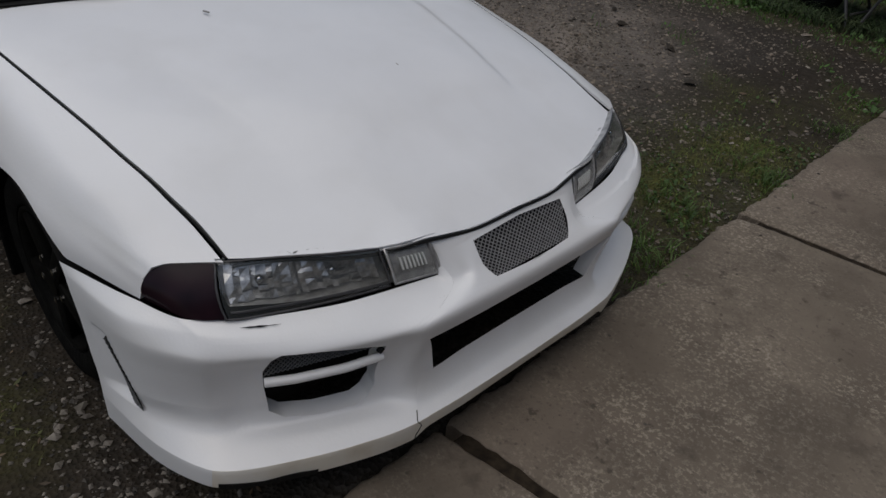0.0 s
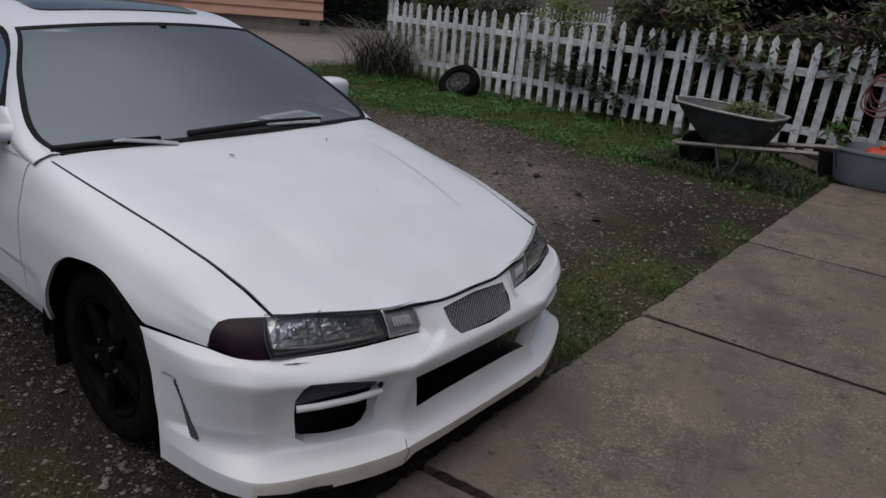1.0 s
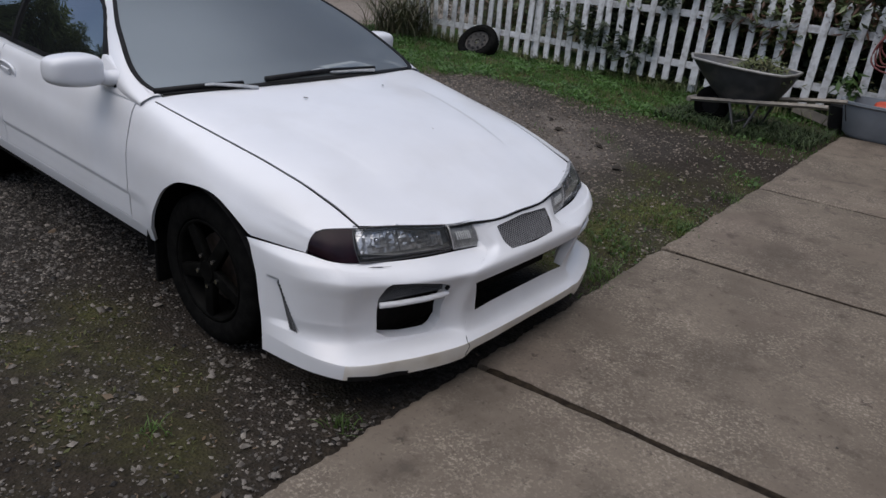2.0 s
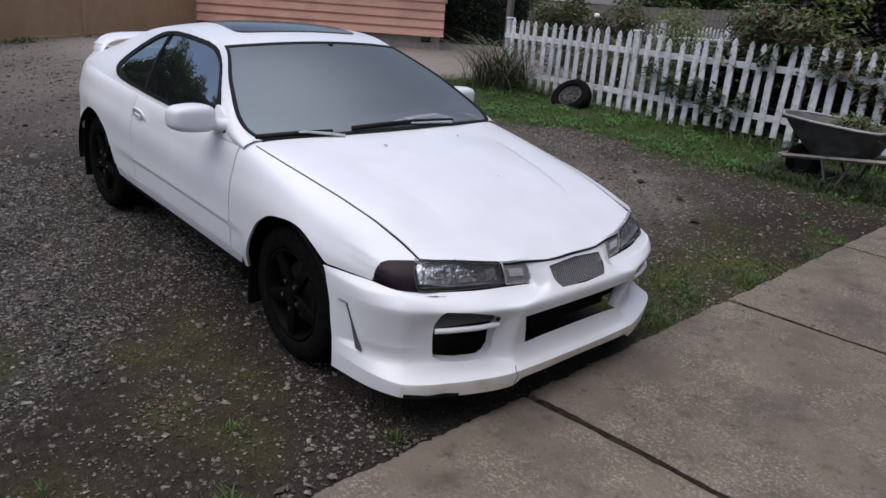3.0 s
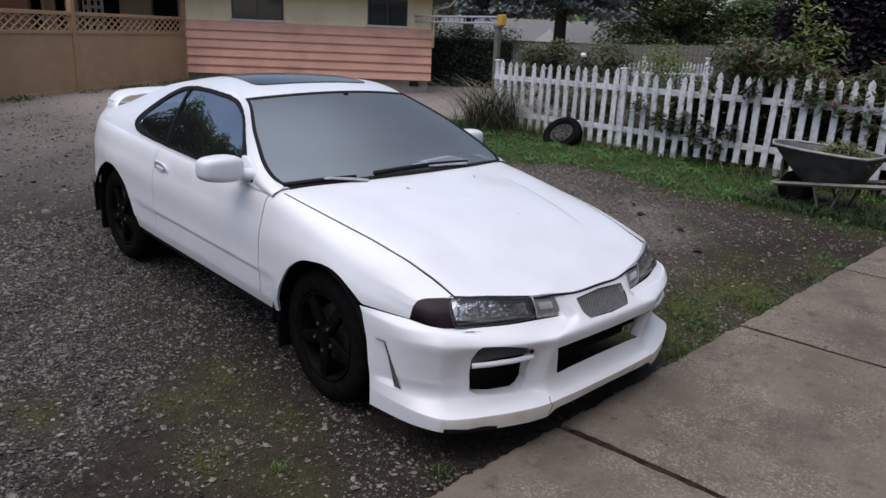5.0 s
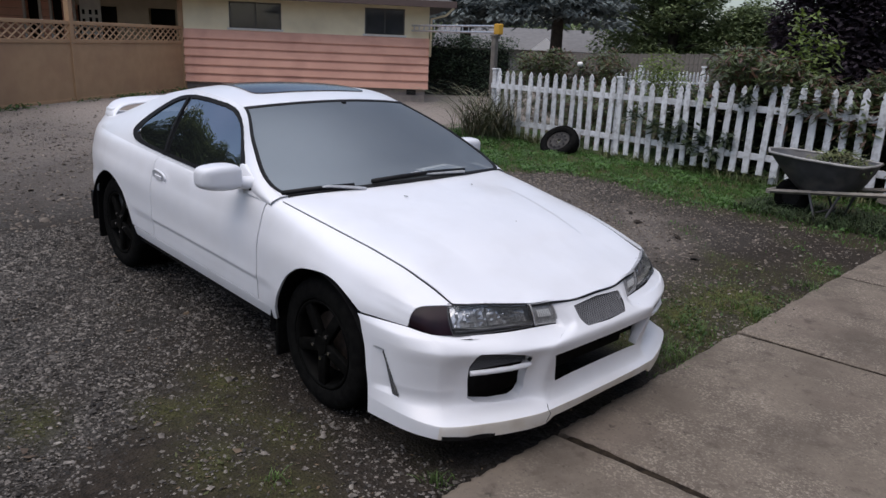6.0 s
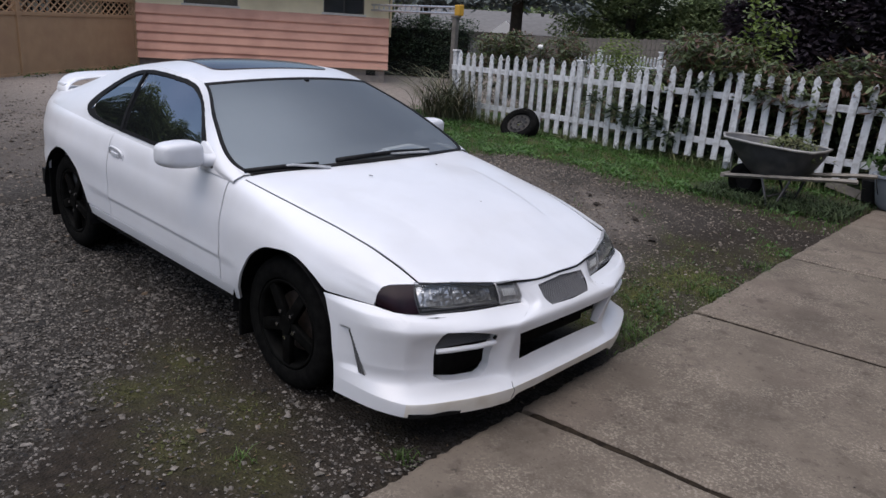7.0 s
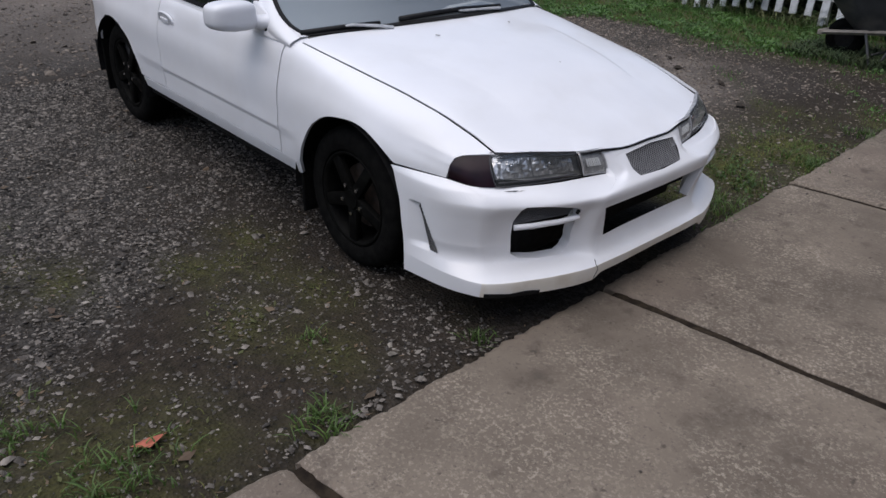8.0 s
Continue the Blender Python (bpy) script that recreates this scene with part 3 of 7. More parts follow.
    # and the far side of the nose is a little wider and lower
    k = np.clip((P[..., 0] + 0.4) / 0.4, 0, 1) * smooth(P[..., 1], 0.25, 0.70) * smooth(P[..., 2], 0.26, 0.42)
    P[..., 1] += 0.028 * k
    P[..., 2] -= 0.010 * k * (P[..., 2] > 0.55)
    return P


hood = sheet("hood", fitted(hood_points()), PAINT, car, "white hood with soft crease lines", lip=0.015, out=(0, 0, 1))


for side in (-1, 1):
    # black tube as the shade in the gap between hood and fender
    xs = np.linspace(-0.40, 0.645, 60)
    L = body(xs, W_EDGE + 0.0005 + edge_bow(xs))
    L[:, 2] -= 0.0035
    L[:, 1] *= -side
    bm = bmesh.new()
    tube(bm, [Vector(q) for q in fitted(L)], 0.0032, 6)
    part("hood_gap", bm, BLACK, car, "black strip for the shade in the gap beside the hood")
# another black tube as the shade along the hood's front gap
L = fitted(hood_points())[-1] + np.array((0.004, 0, -0.0050))
bm = bmesh.new()
tube(bm, [Vector(q) for q in L], 0.0042, 6)
part("hood_gap", bm, BLACK, car, "black strip for the shade in the gap before the hood")


def fender_low(x):
    z = np.where(x < -0.335, 0.325, np.where(x > 0.33, 0.594 + 0.006 * (x - 0.33) / 0.25, arch_line(x, 0, FRONT_ARCH)))
    return w_at_height(x, z)


n, m = 80, 30
T = np.linspace(0, 1, m)
# its front edge follows the lamp: up behind the marker, then over it to the corner of the hood
RIMLINE = np.stack([np.interp(T, [0, 0.18, 0.38, 0.52, 0.60, 0.80, 1.0], c) for c in zip((0.556, -0.798, 0.594), (0.558, -0.793, 0.612), (0.559, -0.785, 0.642), (0.566, -0.768, 0.666), (0.582, -0.744, 0.675), (0.633, -0.681, 0.680), (0.653, -0.658, 0.681))], 1)
XX = -0.466 + (RIMLINE[None, :, 0] + 0.466) * np.linspace(0, 1, n)[:, None]
low = fender_low(XX.ravel()).reshape(n, m)
P = body(XX, low + (W_EDGE - 0.003 + edge_bow(XX) - low) * T[None])
P += (RIMLINE - P[-1])[None] * smooth(XX - RIMLINE[None, :, 0], -0.36, 0.0)[..., None]
for k in (False, True):
    sheet("front_fender", P, PAINT, car, "white front fender", mirror=k, out=(0, 1 if k else -1, 0.2), bend=fitted if k else None)
side_panel("cowl_corner", -0.62, -0.40, lambda x: np.full_like(x, W_BELT + 0.002), lambda x: np.full_like(x, W_EDGE + 0.02), 10, 8)
door = side_panel("door", -1.70, -0.474, lambda x: np.full_like(x, 0.052), lambda x: np.full_like(x, W_BELT), 40, 64, "white car door")
side_panel("sill", -2.02, -0.34, lambda x: np.full_like(x, 0.0), lambda x: np.full_like(x, 0.048), 30, 5, "white sill strip")


def quarter_low(x):
    z = np.where(np.abs(x - REAR_AXLE) > 0.37, 0.325, arch_line(x, REAR_AXLE, REAR_ARCH))
    return np.maximum(w_at_height(x, z), 0.055)


side_panel("quarter_panel", -3.42, -1.706, quarter_low, lambda x: np.full_like(x, W_BELT), 100, 26, "white rear quarter panel")
side_panel("deck_side", -3.42, -2.55, lambda x: np.full_like(x, W_BELT), lambda x: np.full_like(x, W_EDGE + 0.1), 30, 10)
P = body(np.repeat(np.linspace(-3.42, -2.78, 20)[:, None], 31, 1), 1 - (1 - W_EDGE - 0.1) * np.abs(np.linspace(-1, 1, 31))[None])
P[:, 16:, 1] *= -1
sheet("trunk_lid", P, PAINT, car, "white trunk lid", out=(0, 0, 1))
tail = body(np.full((2, 31), -3.42), np.repeat((1 - np.abs(np.linspace(-1, 1, 31)))[None], 2, 0))
tail[:, 16:, 1] *= -1
tail[1, :, 0] -= 0.05
tail[1] = tail[1] * np.array((1, 0.9, 0.92)) + np.array((0, 0, 0.04))
cap = np.concatenate([tail, tail[1:].mean(1, keepdims=True).repeat(31, 1)])
sheet("rear_bumper", cap, PAINT, car, "white rear bumper", lip=0, out=(-1, 0, 0))

# ---- cabin ----
CU = [0, 0.06, 0.14, 0.28, 0.40, 0.55, 0.68, 0.84, 1.0]
RAIL = [(-0.425, -0.765, 0.897), (-0.575, -0.768, 0.962), (-0.80, -0.698, 1.076), (-1.145, -0.556, 1.222), (-1.40, -0.578, 1.258), (-1.72, -0.580, 1.256), (-2.05, -0.572, 1.205), (-2.45, -0.600, 1.088), (-2.86, -0.640, 0.955)]
BASE_X = [-0.43, -0.53, -0.70, -1.00, -1.26, -1.60, -1.95, -2.40, -2.86]


def cabin(u, v):
    """The side of the cabin, from the belt line (v 0) to screen, roof and rear glass (v 1)."""
    u, v = np.broadcast_arrays(np.asarray(u, float), np.asarray(v, float))
    b = body(hermite(CU, BASE_X, u), np.full(u.shape, W_BELT))
    r = hermite(CU, RAIL, u)
    P = b + (r - b) * v[..., None]
    P[..., 1] -= 0.022 * np.sin(math.pi * v)
    return P


UU, VV = np.meshgrid(np.linspace(0, 1, 500), np.linspace(0, 1, 160), indexing="ij")
CAB = cabin(UU, VV)


def cabin_uv(points):
    out = []
    for x, z in points:
        k = np.argmin((CAB[..., 0] - x) ** 2 + (CAB[..., 2] - z) ** 2)
        out.append((UU.flat[k], VV.flat[k]))
    return np.array(out)


def rounded(points, n=90):
    pts = np.array(list(points) + [points[0]], float)
    k = np.linspace(0, 1, len(pts))
    ext = np.r_[pts[-3:-1], pts, pts[1:3]]
    kk = np.r_[k[-3:-1] - 1, k, k[1:3] + 1]
    return hermite(kk, ext, np.linspace(0, 1, n, endpoint=False))


SIDE_GLASS = [(-0.64, 0.893), (-0.95, 0.893), (-1.30, 0.896), (-1.65, 0.902), (-1.90, 0.908), (-2.08, 0.922), (-2.165, 0.955), (-2.17, 1.00), (-2.09, 1.075), (-1.95, 1.16), (-1.80, 1.213), (-1.62, 1.237), (-1.42, 1.238), (-1.24, 1.222), (-1.10, 1.178), (-0.95, 1.11), (-0.80, 1.025), (-0.69, 0.945)]
GLASS_UV = cabin_uv(rounded(SIDE_GLASS, 120))


def off_skin(P, d):
    return P + np.array((0, -d, d * 0.3))


for k in (False, True):
    around(cabin, (0, 1, 0, 1), GLASS_UV, PAINT, "pillar_frame", car, "white roof pillars round the side windows", n=160, rings=8, depth=0.03, mirror=k, out=(0, -1, 0.3))
    # dark rubber surround, then the panes
    gc = GLASS_UV.mean(0)
    W = np.stack([gc + (GLASS_UV - gc) * s for s in (1.015, 0.90)])
    P = np.stack([off_skin(cabin(w[:, 0], w[:, 1]), d) for w, d in zip(W, (0.004, 0.003))])
    P = np.concatenate([P, P[:, :1]], 1)
    sheet("window_seal", P, BLACK, car, "black rubber seal", mirror=k, lip=0.006, out=(0, 1 if k else -1, 0.2))
    inside = gc + (GLASS_UV - gc) * 0.93
    for name, keep in (("side_window", lambda x: x > -1.60), ("quarter_window", lambda x: x < -1.60)):
        n = 40
        xs = np.linspace(-0.68, -1.66, n) if name == "side_window" else np.linspace(-1.665, -2.14, n)
        C3 = cabin(inside[:, 0], inside[:, 1])
        top = C3[np.argsort(C3[:, 0])]
        half = len(C3)
        low_i = [i for i in range(half) if C3[i, 2] < 0.93 + 0.02 * (C3[i, 0] < -1.9)]
        up_i = [i for i in range(half) if i not in low_i]
        lo_pts = C3[low_i][np.argsort(C3[low_i][:, 0])]
        up_pts = C3[up_i][np.argsort(C3[up_i][:, 0])]
        tv = np.linspace(0, 1, 9)[None, :, None]
        lo3 = np.stack([np.interp(xs, lo_pts[:, 0], lo_pts[:, a]) for a in range(3)], 1)
        up3 = np.stack([np.interp(xs, up_pts[:, 0], up_pts[:, a]) for a in range(3)], 1)
        G = lo3[:, None] + (up3 - lo3)[:, None] * tv
        G[..., 1] -= 0.012 * np.sin(math.pi * tv[..., 0])
        sheet(name, off_skin(G, -0.004), TINT, car, "dark tinted side glass", mirror=k, lip=0, out=(0, 1 if k else -1, 0.2))
    pil = cabin_uv([(-1.635, 0.905), (-1.655, 1.0), (-1.675, 1.1), (-1.70, 1.225)])
    P = np.stack([cabin(pil[:, 0] - 0.005, pil[:, 1]), cabin(pil[:, 0] + 0.005, pil[:, 1])])
    sheet("window_pillar", off_skin(P, 0.006), BLACK, car, mirror=k, lip=0.012, out=(0, 1 if k else -1, 0.2))



def roof(x_u, s):
    """The roof skin; x_u from the screen (0) to the rear glass (1), s across from -1 to 1."""
    x_u, s = np.broadcast_arrays(np.asarray(x_u, float), np.asarray(s, float))
    e = hermite(CU, RAIL, 0.28 + 0.40 * x_u)
    P = e.copy()
    P[..., 1] = -e[..., 1] * s
    P[..., 2] += 0.036 * (1 - np.abs(s) ** 2.2)
    P[..., 0] += (0.085 * (1 - x_u) - 0.09 * x_u) * (1 - s**2)
    return P


U2, S2 = np.meshgrid(np.linspace(0, 1, 40), np.linspace(-1, 1, 41), indexing="ij")
roof_panel = sheet("roof", roof(U2, S2), PAINT, car, "white roof", lip=0.01, out=(0, 0, 1))
U3, S3 = np.meshgrid(np.linspace(0.20, 0.86, 24), np.linspace(-0.71, 0.71, 25), indexing="ij")
S3 = S3 * (1.0 - 0.30 * np.clip(U3 - 0.20, 0, 1))
corner = np.abs(np.linspace(-1, 1, 24))[:, None] ** 8 * np.abs(np.linspace(-1, 1, 25))[None] ** 8
U3 = U3 + (0.53 - U3) * 0.08 * corner
sheet("sunroof", roof(U3, S3 * (1 - 0.06 * corner)) + np.array((0, 0, 0.007)), mat("sunroof_glass", (0.018, 0.013, 0.014), 0.14, spec=0.5, color2=(0.035, 0.022, 0.022), scale=8), roof_panel, "black glass sunroof", lip=0.008, out=(0, 0, 1))


def screen(u, s, a=0.0, b=0.28, drop=0.0):
    """Windscreen skin: u from the cowl (0) to the roof (1), s across."""
    u, s = np.broadcast_arrays(np.asarray(u, float), np.asarray(s, float))
    e = hermite(CU, RAIL, 0.28 * u)
    P = e.copy()
    P[..., 1] = -e[..., 1] * s
    P[..., 0] += (0.125 * (1 - u) + 0.085 * u) * (1 - np.abs(s) ** 2.2)
    P[..., 2] += (0.026 * (1 - u) + 0.036 * u + 0.012 * np.sin(math.pi * u)) * (1 - s**2)
    return P


U4, S4 = np.meshgrid(np.linspace(0.035, 0.975, 30), np.linspace(-0.972, 0.972, 41), indexing="ij")
pane = sheet("windshield", screen(U4, S4) + np.array((0, 0, -0.002)), SCREEN, car, "large greyish windshield glass", lip=0, out=(1, 0, 1))
pane.visible_shadow = False
RU, RS = 0.13, 0.055
arc = np.linspace(0, math.pi / 2, 12)
rim_u = np.r_[np.linspace(RU, 1, 20), np.ones(30), np.linspace(1, RU, 20), RU - RU * np.sin(arc), np.zeros(30), RU - RU * np.cos(arc)]
rim_s = np.r_[-np.ones(20), np.linspace(-1, 1, 30), np.ones(20), 1 - RS + RS * np.cos(arc), np.linspace(1 - RS, RS - 1, 30), RS - 1 - RS * np.sin(arc)]
for side in (-1, 1):
    # painted corner outside the rounded edge of the glass
    au, as_ = np.r_[0, RU * (1 - np.sin(arc)), 0], side * np.r_[1, 1 - RS * (1 - np.cos(arc)), 1 - RS]
    V = screen(au, as_) + np.array((0.001, 0, 0.002))
    mesh("screen_corner", V, [(0, q + 1, q + 2) if side > 0 else (0, q + 2, q + 1) for q in range(len(V) - 2)], PAINT, car, "white corner of the scuttle")
P = np.stack([screen(rim_u, rim_s) + np.array((0.002, 0, 0.005)), screen(0.5 + (rim_u - 0.5) * 0.945, rim_s * 0.974) + np.array((0.001, 0, 0.001))])
sheet("windshield_seal", P, BLACK, car, "black rubber windshield seal", lip=0.005, out=(1, 0, 1))


def rear_screen(u, s):
    e = hermite(CU, RAIL, 0.68 + 0.32 * u)
    P = e.copy()
    P[..., 1] = -e[..., 1] * s
    P[..., 0] -= (0.09 * (1 - u) + 0.05 * u) * (1 - s**2)
    P[..., 2] += (0.036 * (1 - u) + 0.03 * u + 0.02 * np.sin(math.pi * u)) * (1 - s**2)
    return P


U5, S5 = np.meshgrid(np.linspace(0, 1, 20), np.linspace(-1, 1, 25), indexing="ij")
sheet("rear_window", rear_screen(U5, S5), TINT, car, "dark tinted rear glass", lip=0, out=(-1, 0, 1))

# ---- front bumper ----
BV = [0, 0.13, 0.19, 0.38, 0.62, 0.78, 0.90, 1.0]
BU = [0, 0.18, 0.33, 0.36, 0.45, 0.66, 0.78, 0.80, 0.90, 1.0]
BROWS = [
    [(0.955, 0, 0.218), (0.955, 0.2, 0.216), (0.948, 0.335, 0.212), (0.940, 0.375, 0.186), (0.912, 0.47, 0.182), (0.845, 0.64, 0.182), (0.760, 0.785, 0.184), (0.735, 0.802, 0.185), (0.60, 0.850, 0.185), (0.42, 0.872, 0.182)],
    [(0.962, 0, 0.256), (0.960, 0.2, 0.256), (0.952, 0.335, 0.254), (0.946, 0.375, 0.250), (0.918, 0.47, 0.247), (0.850, 0.64, 0.244), (0.764, 0.782, 0.242), (0.740, 0.798, 0.242), (0.60, 0.850, 0.250), (0.418, 0.872, 0.255)],
    [(0.928, 0, 0.264), (0.928, 0.2, 0.264), (0.922, 0.33, 0.266), (0.905, 0.365, 0.274), (0.875, 0.45, 0.272), (0.805, 0.61, 0.272), (0.718, 0.745, 0.276), (0.700, 0.760, 0.278), (0.58, 0.835, 0.29), (0.412, 0.870, 0.30)],
    [(0.890, 0, 0.333), (0.891, 0.19, 0.333), (0.896, 0.306, 0.333), (0.893, 0.345, 0.344), (0.858, 0.44, 0.350), (0.795, 0.60, 0.352), (0.705, 0.735, 0.355), (0.690, 0.752, 0.356), (0.565, 0.838, 0.36), (0.400, 0.871, 0.37)],
    [(0.935, 0, 0.478), (0.932, 0.19, 0.478), (0.922, 0.325, 0.474), (0.915, 0.355, 0.468), (0.888, 0.44, 0.46), (0.815, 0.61, 0.46), (0.715, 0.745, 0.46), (0.700, 0.762, 0.46), (0.560, 0.845, 0.46), (0.385, 0.872, 0.47)],
    [(0.934, 0, 0.530), (0.930, 0.19, 0.530), (0.924, 0.325, 0.528), (0.918, 0.355, 0.525), (0.892, 0.44, 0.520), (0.820, 0.61, 0.520), (0.720, 0.755, 0.522), (0.702, 0.772, 0.523), (0.560, 0.848, 0.525), (0.365, 0.873, 0.53)],
    [(0.886, 0, 0.572), (0.883, 0.18, 0.572), (0.872, 0.222, 0.558), (0.870, 0.262, 0.549), (0.850, 0.42, 0.548), (0.785, 0.60, 0.552), (0.695, 0.745, 0.560), (0.678, 0.758, 0.561), (0.552, 0.840, 0.568), (0.350, 0.872, 0.57)],
    [(0.826, 0, 0.640), (0.822, 0.165, 0.640), (0.800, 0.258, 0.646), (0.834, 0.250, 0.558), (0.814, 0.38, 0.567), (0.745, 0.59, 0.571), (0.652, 0.752, 0.580), (0.632, 0.768, 0.583), (0.535, 0.812, 0.594), (0.333, 0.871, 0.5905)],
]


def bumper(u, v):
    """Bumper skin on one side: u from the middle (0) to the wheel arch (1), v from the lip upwards."""
    u, v = np.broadcast_arrays(np.asarray(u, float), np.asarray(v, float))
    rows = np.stack([hermite(BU, np.array(r), u.ravel(), True) for r in BROWS], 1)
    vr, k = v.ravel(), np.array(BV)
    tang = np.gradient(rows, BV, axis=1)
    i = np.clip(np.searchsorted(k, vr, side="right") - 1, 0, len(k) - 2)
    h = (k[i + 1] - k[i])[:, None]
    s = np.clip((vr - k[i])[:, None] / h, 0, 1)
    r = np.arange(len(vr))
    soft = np.where(i < 2, 0.12, 0.7)[:, None]
    P = ((2 * s**3 - 3 * s**2 + 1) * rows[r, i] + (s**3 - 2 * s**2 + s) * h * soft * tang[r, i]
         + (-2 * s**3 + 3 * s**2) * rows[r, i + 1] + (s**3 - s**2) * h * soft * tang[r, i + 1])
    P[:, 1] *= -1
    # the gill on the side: pushed in behind a slanted slot
    x, z = P[:, 0], P[:, 2]
    slot = 0.487 + (0.485 - z) * 0.44
    inside = (z > 0.30) & (z < 0.487) & (x < slot) & (x > 0.42) & (u.ravel() > 0.7)
    depth = 0.030 * np.clip((x - 0.43) / (slot - 0.43), 0, 1) * np.clip((z - 0.30) / 0.02, 0, 1) * np.clip((0.487 - z) / 0.012, 0, 1)
    P[:, 1] += np.where(inside, depth, 0)
    # the field round the vent is sunk, with a ledge below it
    a = -P[:, 1]
    sunk = smooth(a, 0.345, 0.40) * (1 - smooth(a, 0.665, 0.76)) * smooth(z, 0.266, 0.280) * (1 - smooth(z, 0.44, 0.55))
    P[:, 0] -= 0.024 * sunk
    return P.reshape(u.shape + (3,))


BUU, BVV = np.meshgrid(np.linspace(0, 1, 300), np.linspace(0, 1, 200), indexing="ij")
BSK = bumper(BUU, BVV)


def bumper_uv(points, axes=(1, 2)):
    out = []
    for a, z in points:
        k = np.argmin((BSK[..., axes[0]] - a) ** 2 + (BSK[..., axes[1]] - z) ** 2)
        out.append((BUU.flat[k], BVV.flat[k]))
    return np.array(out)


def skin_mesh(bm, A, B, C, D, cells_u, cells_v, r):
    """Diamond wire mesh on a four-sided field A B C D."""
    A, B, C, D = (Vector(p) for p in (A, B, C, D))

    def at(u, v):
        return A.lerp(B, u).lerp(D.lerp(C, u), v)

    for k in range(1, cells_u + cells_v):
        for slope in (1, -1):
            ends = []
            for u, v in ((k / cells_u, 0), ((k - cells_v) / cells_u, 1), (0, k / cells_v), (1, (k - cells_u) / cells_v)):
                if -1e-6 <= u <= 1 + 1e-6 and -1e-6 <= v <= 1 + 1e-6:
                    ends.append((u, v))
            ends = sorted(set((round(u, 5), round(v, 5)) for u, v in ends))
            if len(ends) >= 2:
                (u0, v0), (u1, v1) = ends[0], ends[-1]
                if slope < 0:
                    u0, u1 = 1 - u0, 1 - u1
                tube(bm, [at(u0, v0), at(u1, v1)], r, 4)


V_LIP = 0.13
VENT = bumper_uv([(-0.415, 0.328), (-0.428, 0.298), (-0.455, 0.285), (-0.54, 0.283), (-0.605, 0.289), (-0.632, 0.312), (-0.644, 0.40), (-0.651, 0.46), (-0.649, 0.508), (-0.630, 0.521), (-0.55, 0.516), (-0.455, 0.498), (-0.420, 0.480), (-0.416, 0.455), (-0.42, 0.40)])
front_bumper = None
for k in (False, True):
    side = 1 if k else -1
    o = (1, side * 0.2, 0.2)
    U, V = np.meshgrid(np.linspace(0.0, 0.345, 30), np.linspace(V_LIP, 0.385, 14), indexing="ij")
    base = sheet("bumper_shelf", bumper(U, V), PAINT, car if front_bumper is None else front_bumper, "white front bumper, paint chipped at the edges" if front_bumper is None else "", mirror=k, lip=0, out=o, bend=fitted)
    if front_bumper is None:
        base.name, front_bumper = "front_bumper", base
    U, V = np.meshgrid(np.linspace(0, 0.345, 26), np.linspace(0.62, 0.70, 6), indexing="ij")
    sheet("bumper_bridge", bumper(U, V), PAINT, front_bumper, mirror=k, lip=0, out=o, bend=fitted)
    U, V = np.meshgrid(np.linspace(0, 0.345, 26), np.linspace(0, 1, 3), indexing="ij")
    under = bumper(U, np.full_like(V, 0.62))
    under[..., 0] -= 0.06 * V
    under[..., 2] += 0.012 * V
    sheet("bumper_underside", under, PAINT, front_bumper, mirror=k, lip=0, out=(0, 0, -1), bend=fitted)
    U, V = np.meshgrid(np.linspace(0, 1, 5), np.linspace(0.385, 0.62, 12), indexing="ij")
    U = 0.345 - (0.345 - np.interp(V, (0.385, 0.62), (0.316, 0.340))) * U
    sheet("bumper_post", bumper(U, V), PAINT, front_bumper, mirror=k, lip=0.04, out=o, bend=fitted)
    # nose between the lamps, open for the grille
    UP, VP = np.meshgrid(np.linspace(0, 1, 26), np.linspace(0.70, 1.0, 28), indexing="ij")
    lo = np.interp(VP, [0.70, 0.835, 0.967, 1.0], [0.0, 0.118 if k else 0.135, 0.172, 0.0]) * (VP > 0.825) * (VP < 0.975)
    sheet("bumper_nose", bumper(lo + (0.345 - lo) * UP, VP), PAINT, front_bumper, mirror=k, lip=0, out=o, bend=fitted)
    around(bumper, (0.345, 0.77, V_LIP, 0.86), VENT, PAINT, "bumper_face", front_bumper, n=140, rings=10, depth=0.05, mirror=k, out=(1, -0.3, 0), bend=fitted)
    U, V = np.meshgrid(np.linspace(0.345, 0.77, 50), np.linspace(0.86, 1.0, 10), indexing="ij")
    sheet("bumper_brow", bumper(U, V), PAINT, front_bumper, mirror=k, lip=0, out=o, bend=fitted)
    U, V = np.meshgrid(np.linspace(0.77, 1.0, 80), np.linspace(V_LIP, 1.0, 110), indexing="ij")
    sheet("bumper_corner", bumper(U, V), PAINT, front_bumper, mirror=k, lip=0.0, out=(0.3, side, 0.1), bend=fitted)
    U, V = np.meshgrid(np.linspace(0.785, 1.0, 36), np.linspace(0.0, V_LIP, 8), indexing="ij")
    sheet("bumper_side_lip", bumper(U, V), PAINT, front_bumper, mirror=k, lip=0.03, out=o, bend=fitted)
    U, V = np.meshgrid(np.linspace(0.0, 0.785, 101), np.linspace(0.0, V_LIP, 8), indexing="ij")
    sheet("bumper_lip", bumper(U, V), CREAM, front_bumper, "cream unpainted lower lip with scuffed edge", mirror=k, lip=0.03, out=o, bend=fitted)
    # black scuff along the underside of the corner
    U, V = np.meshgrid(np.linspace(0.60, 0.775, 30), np.linspace(0.0, 0.045, 3), indexing="ij")
    V = V * (0.85 + 0.2 * np.abs(np.sin(U * 31.0)))
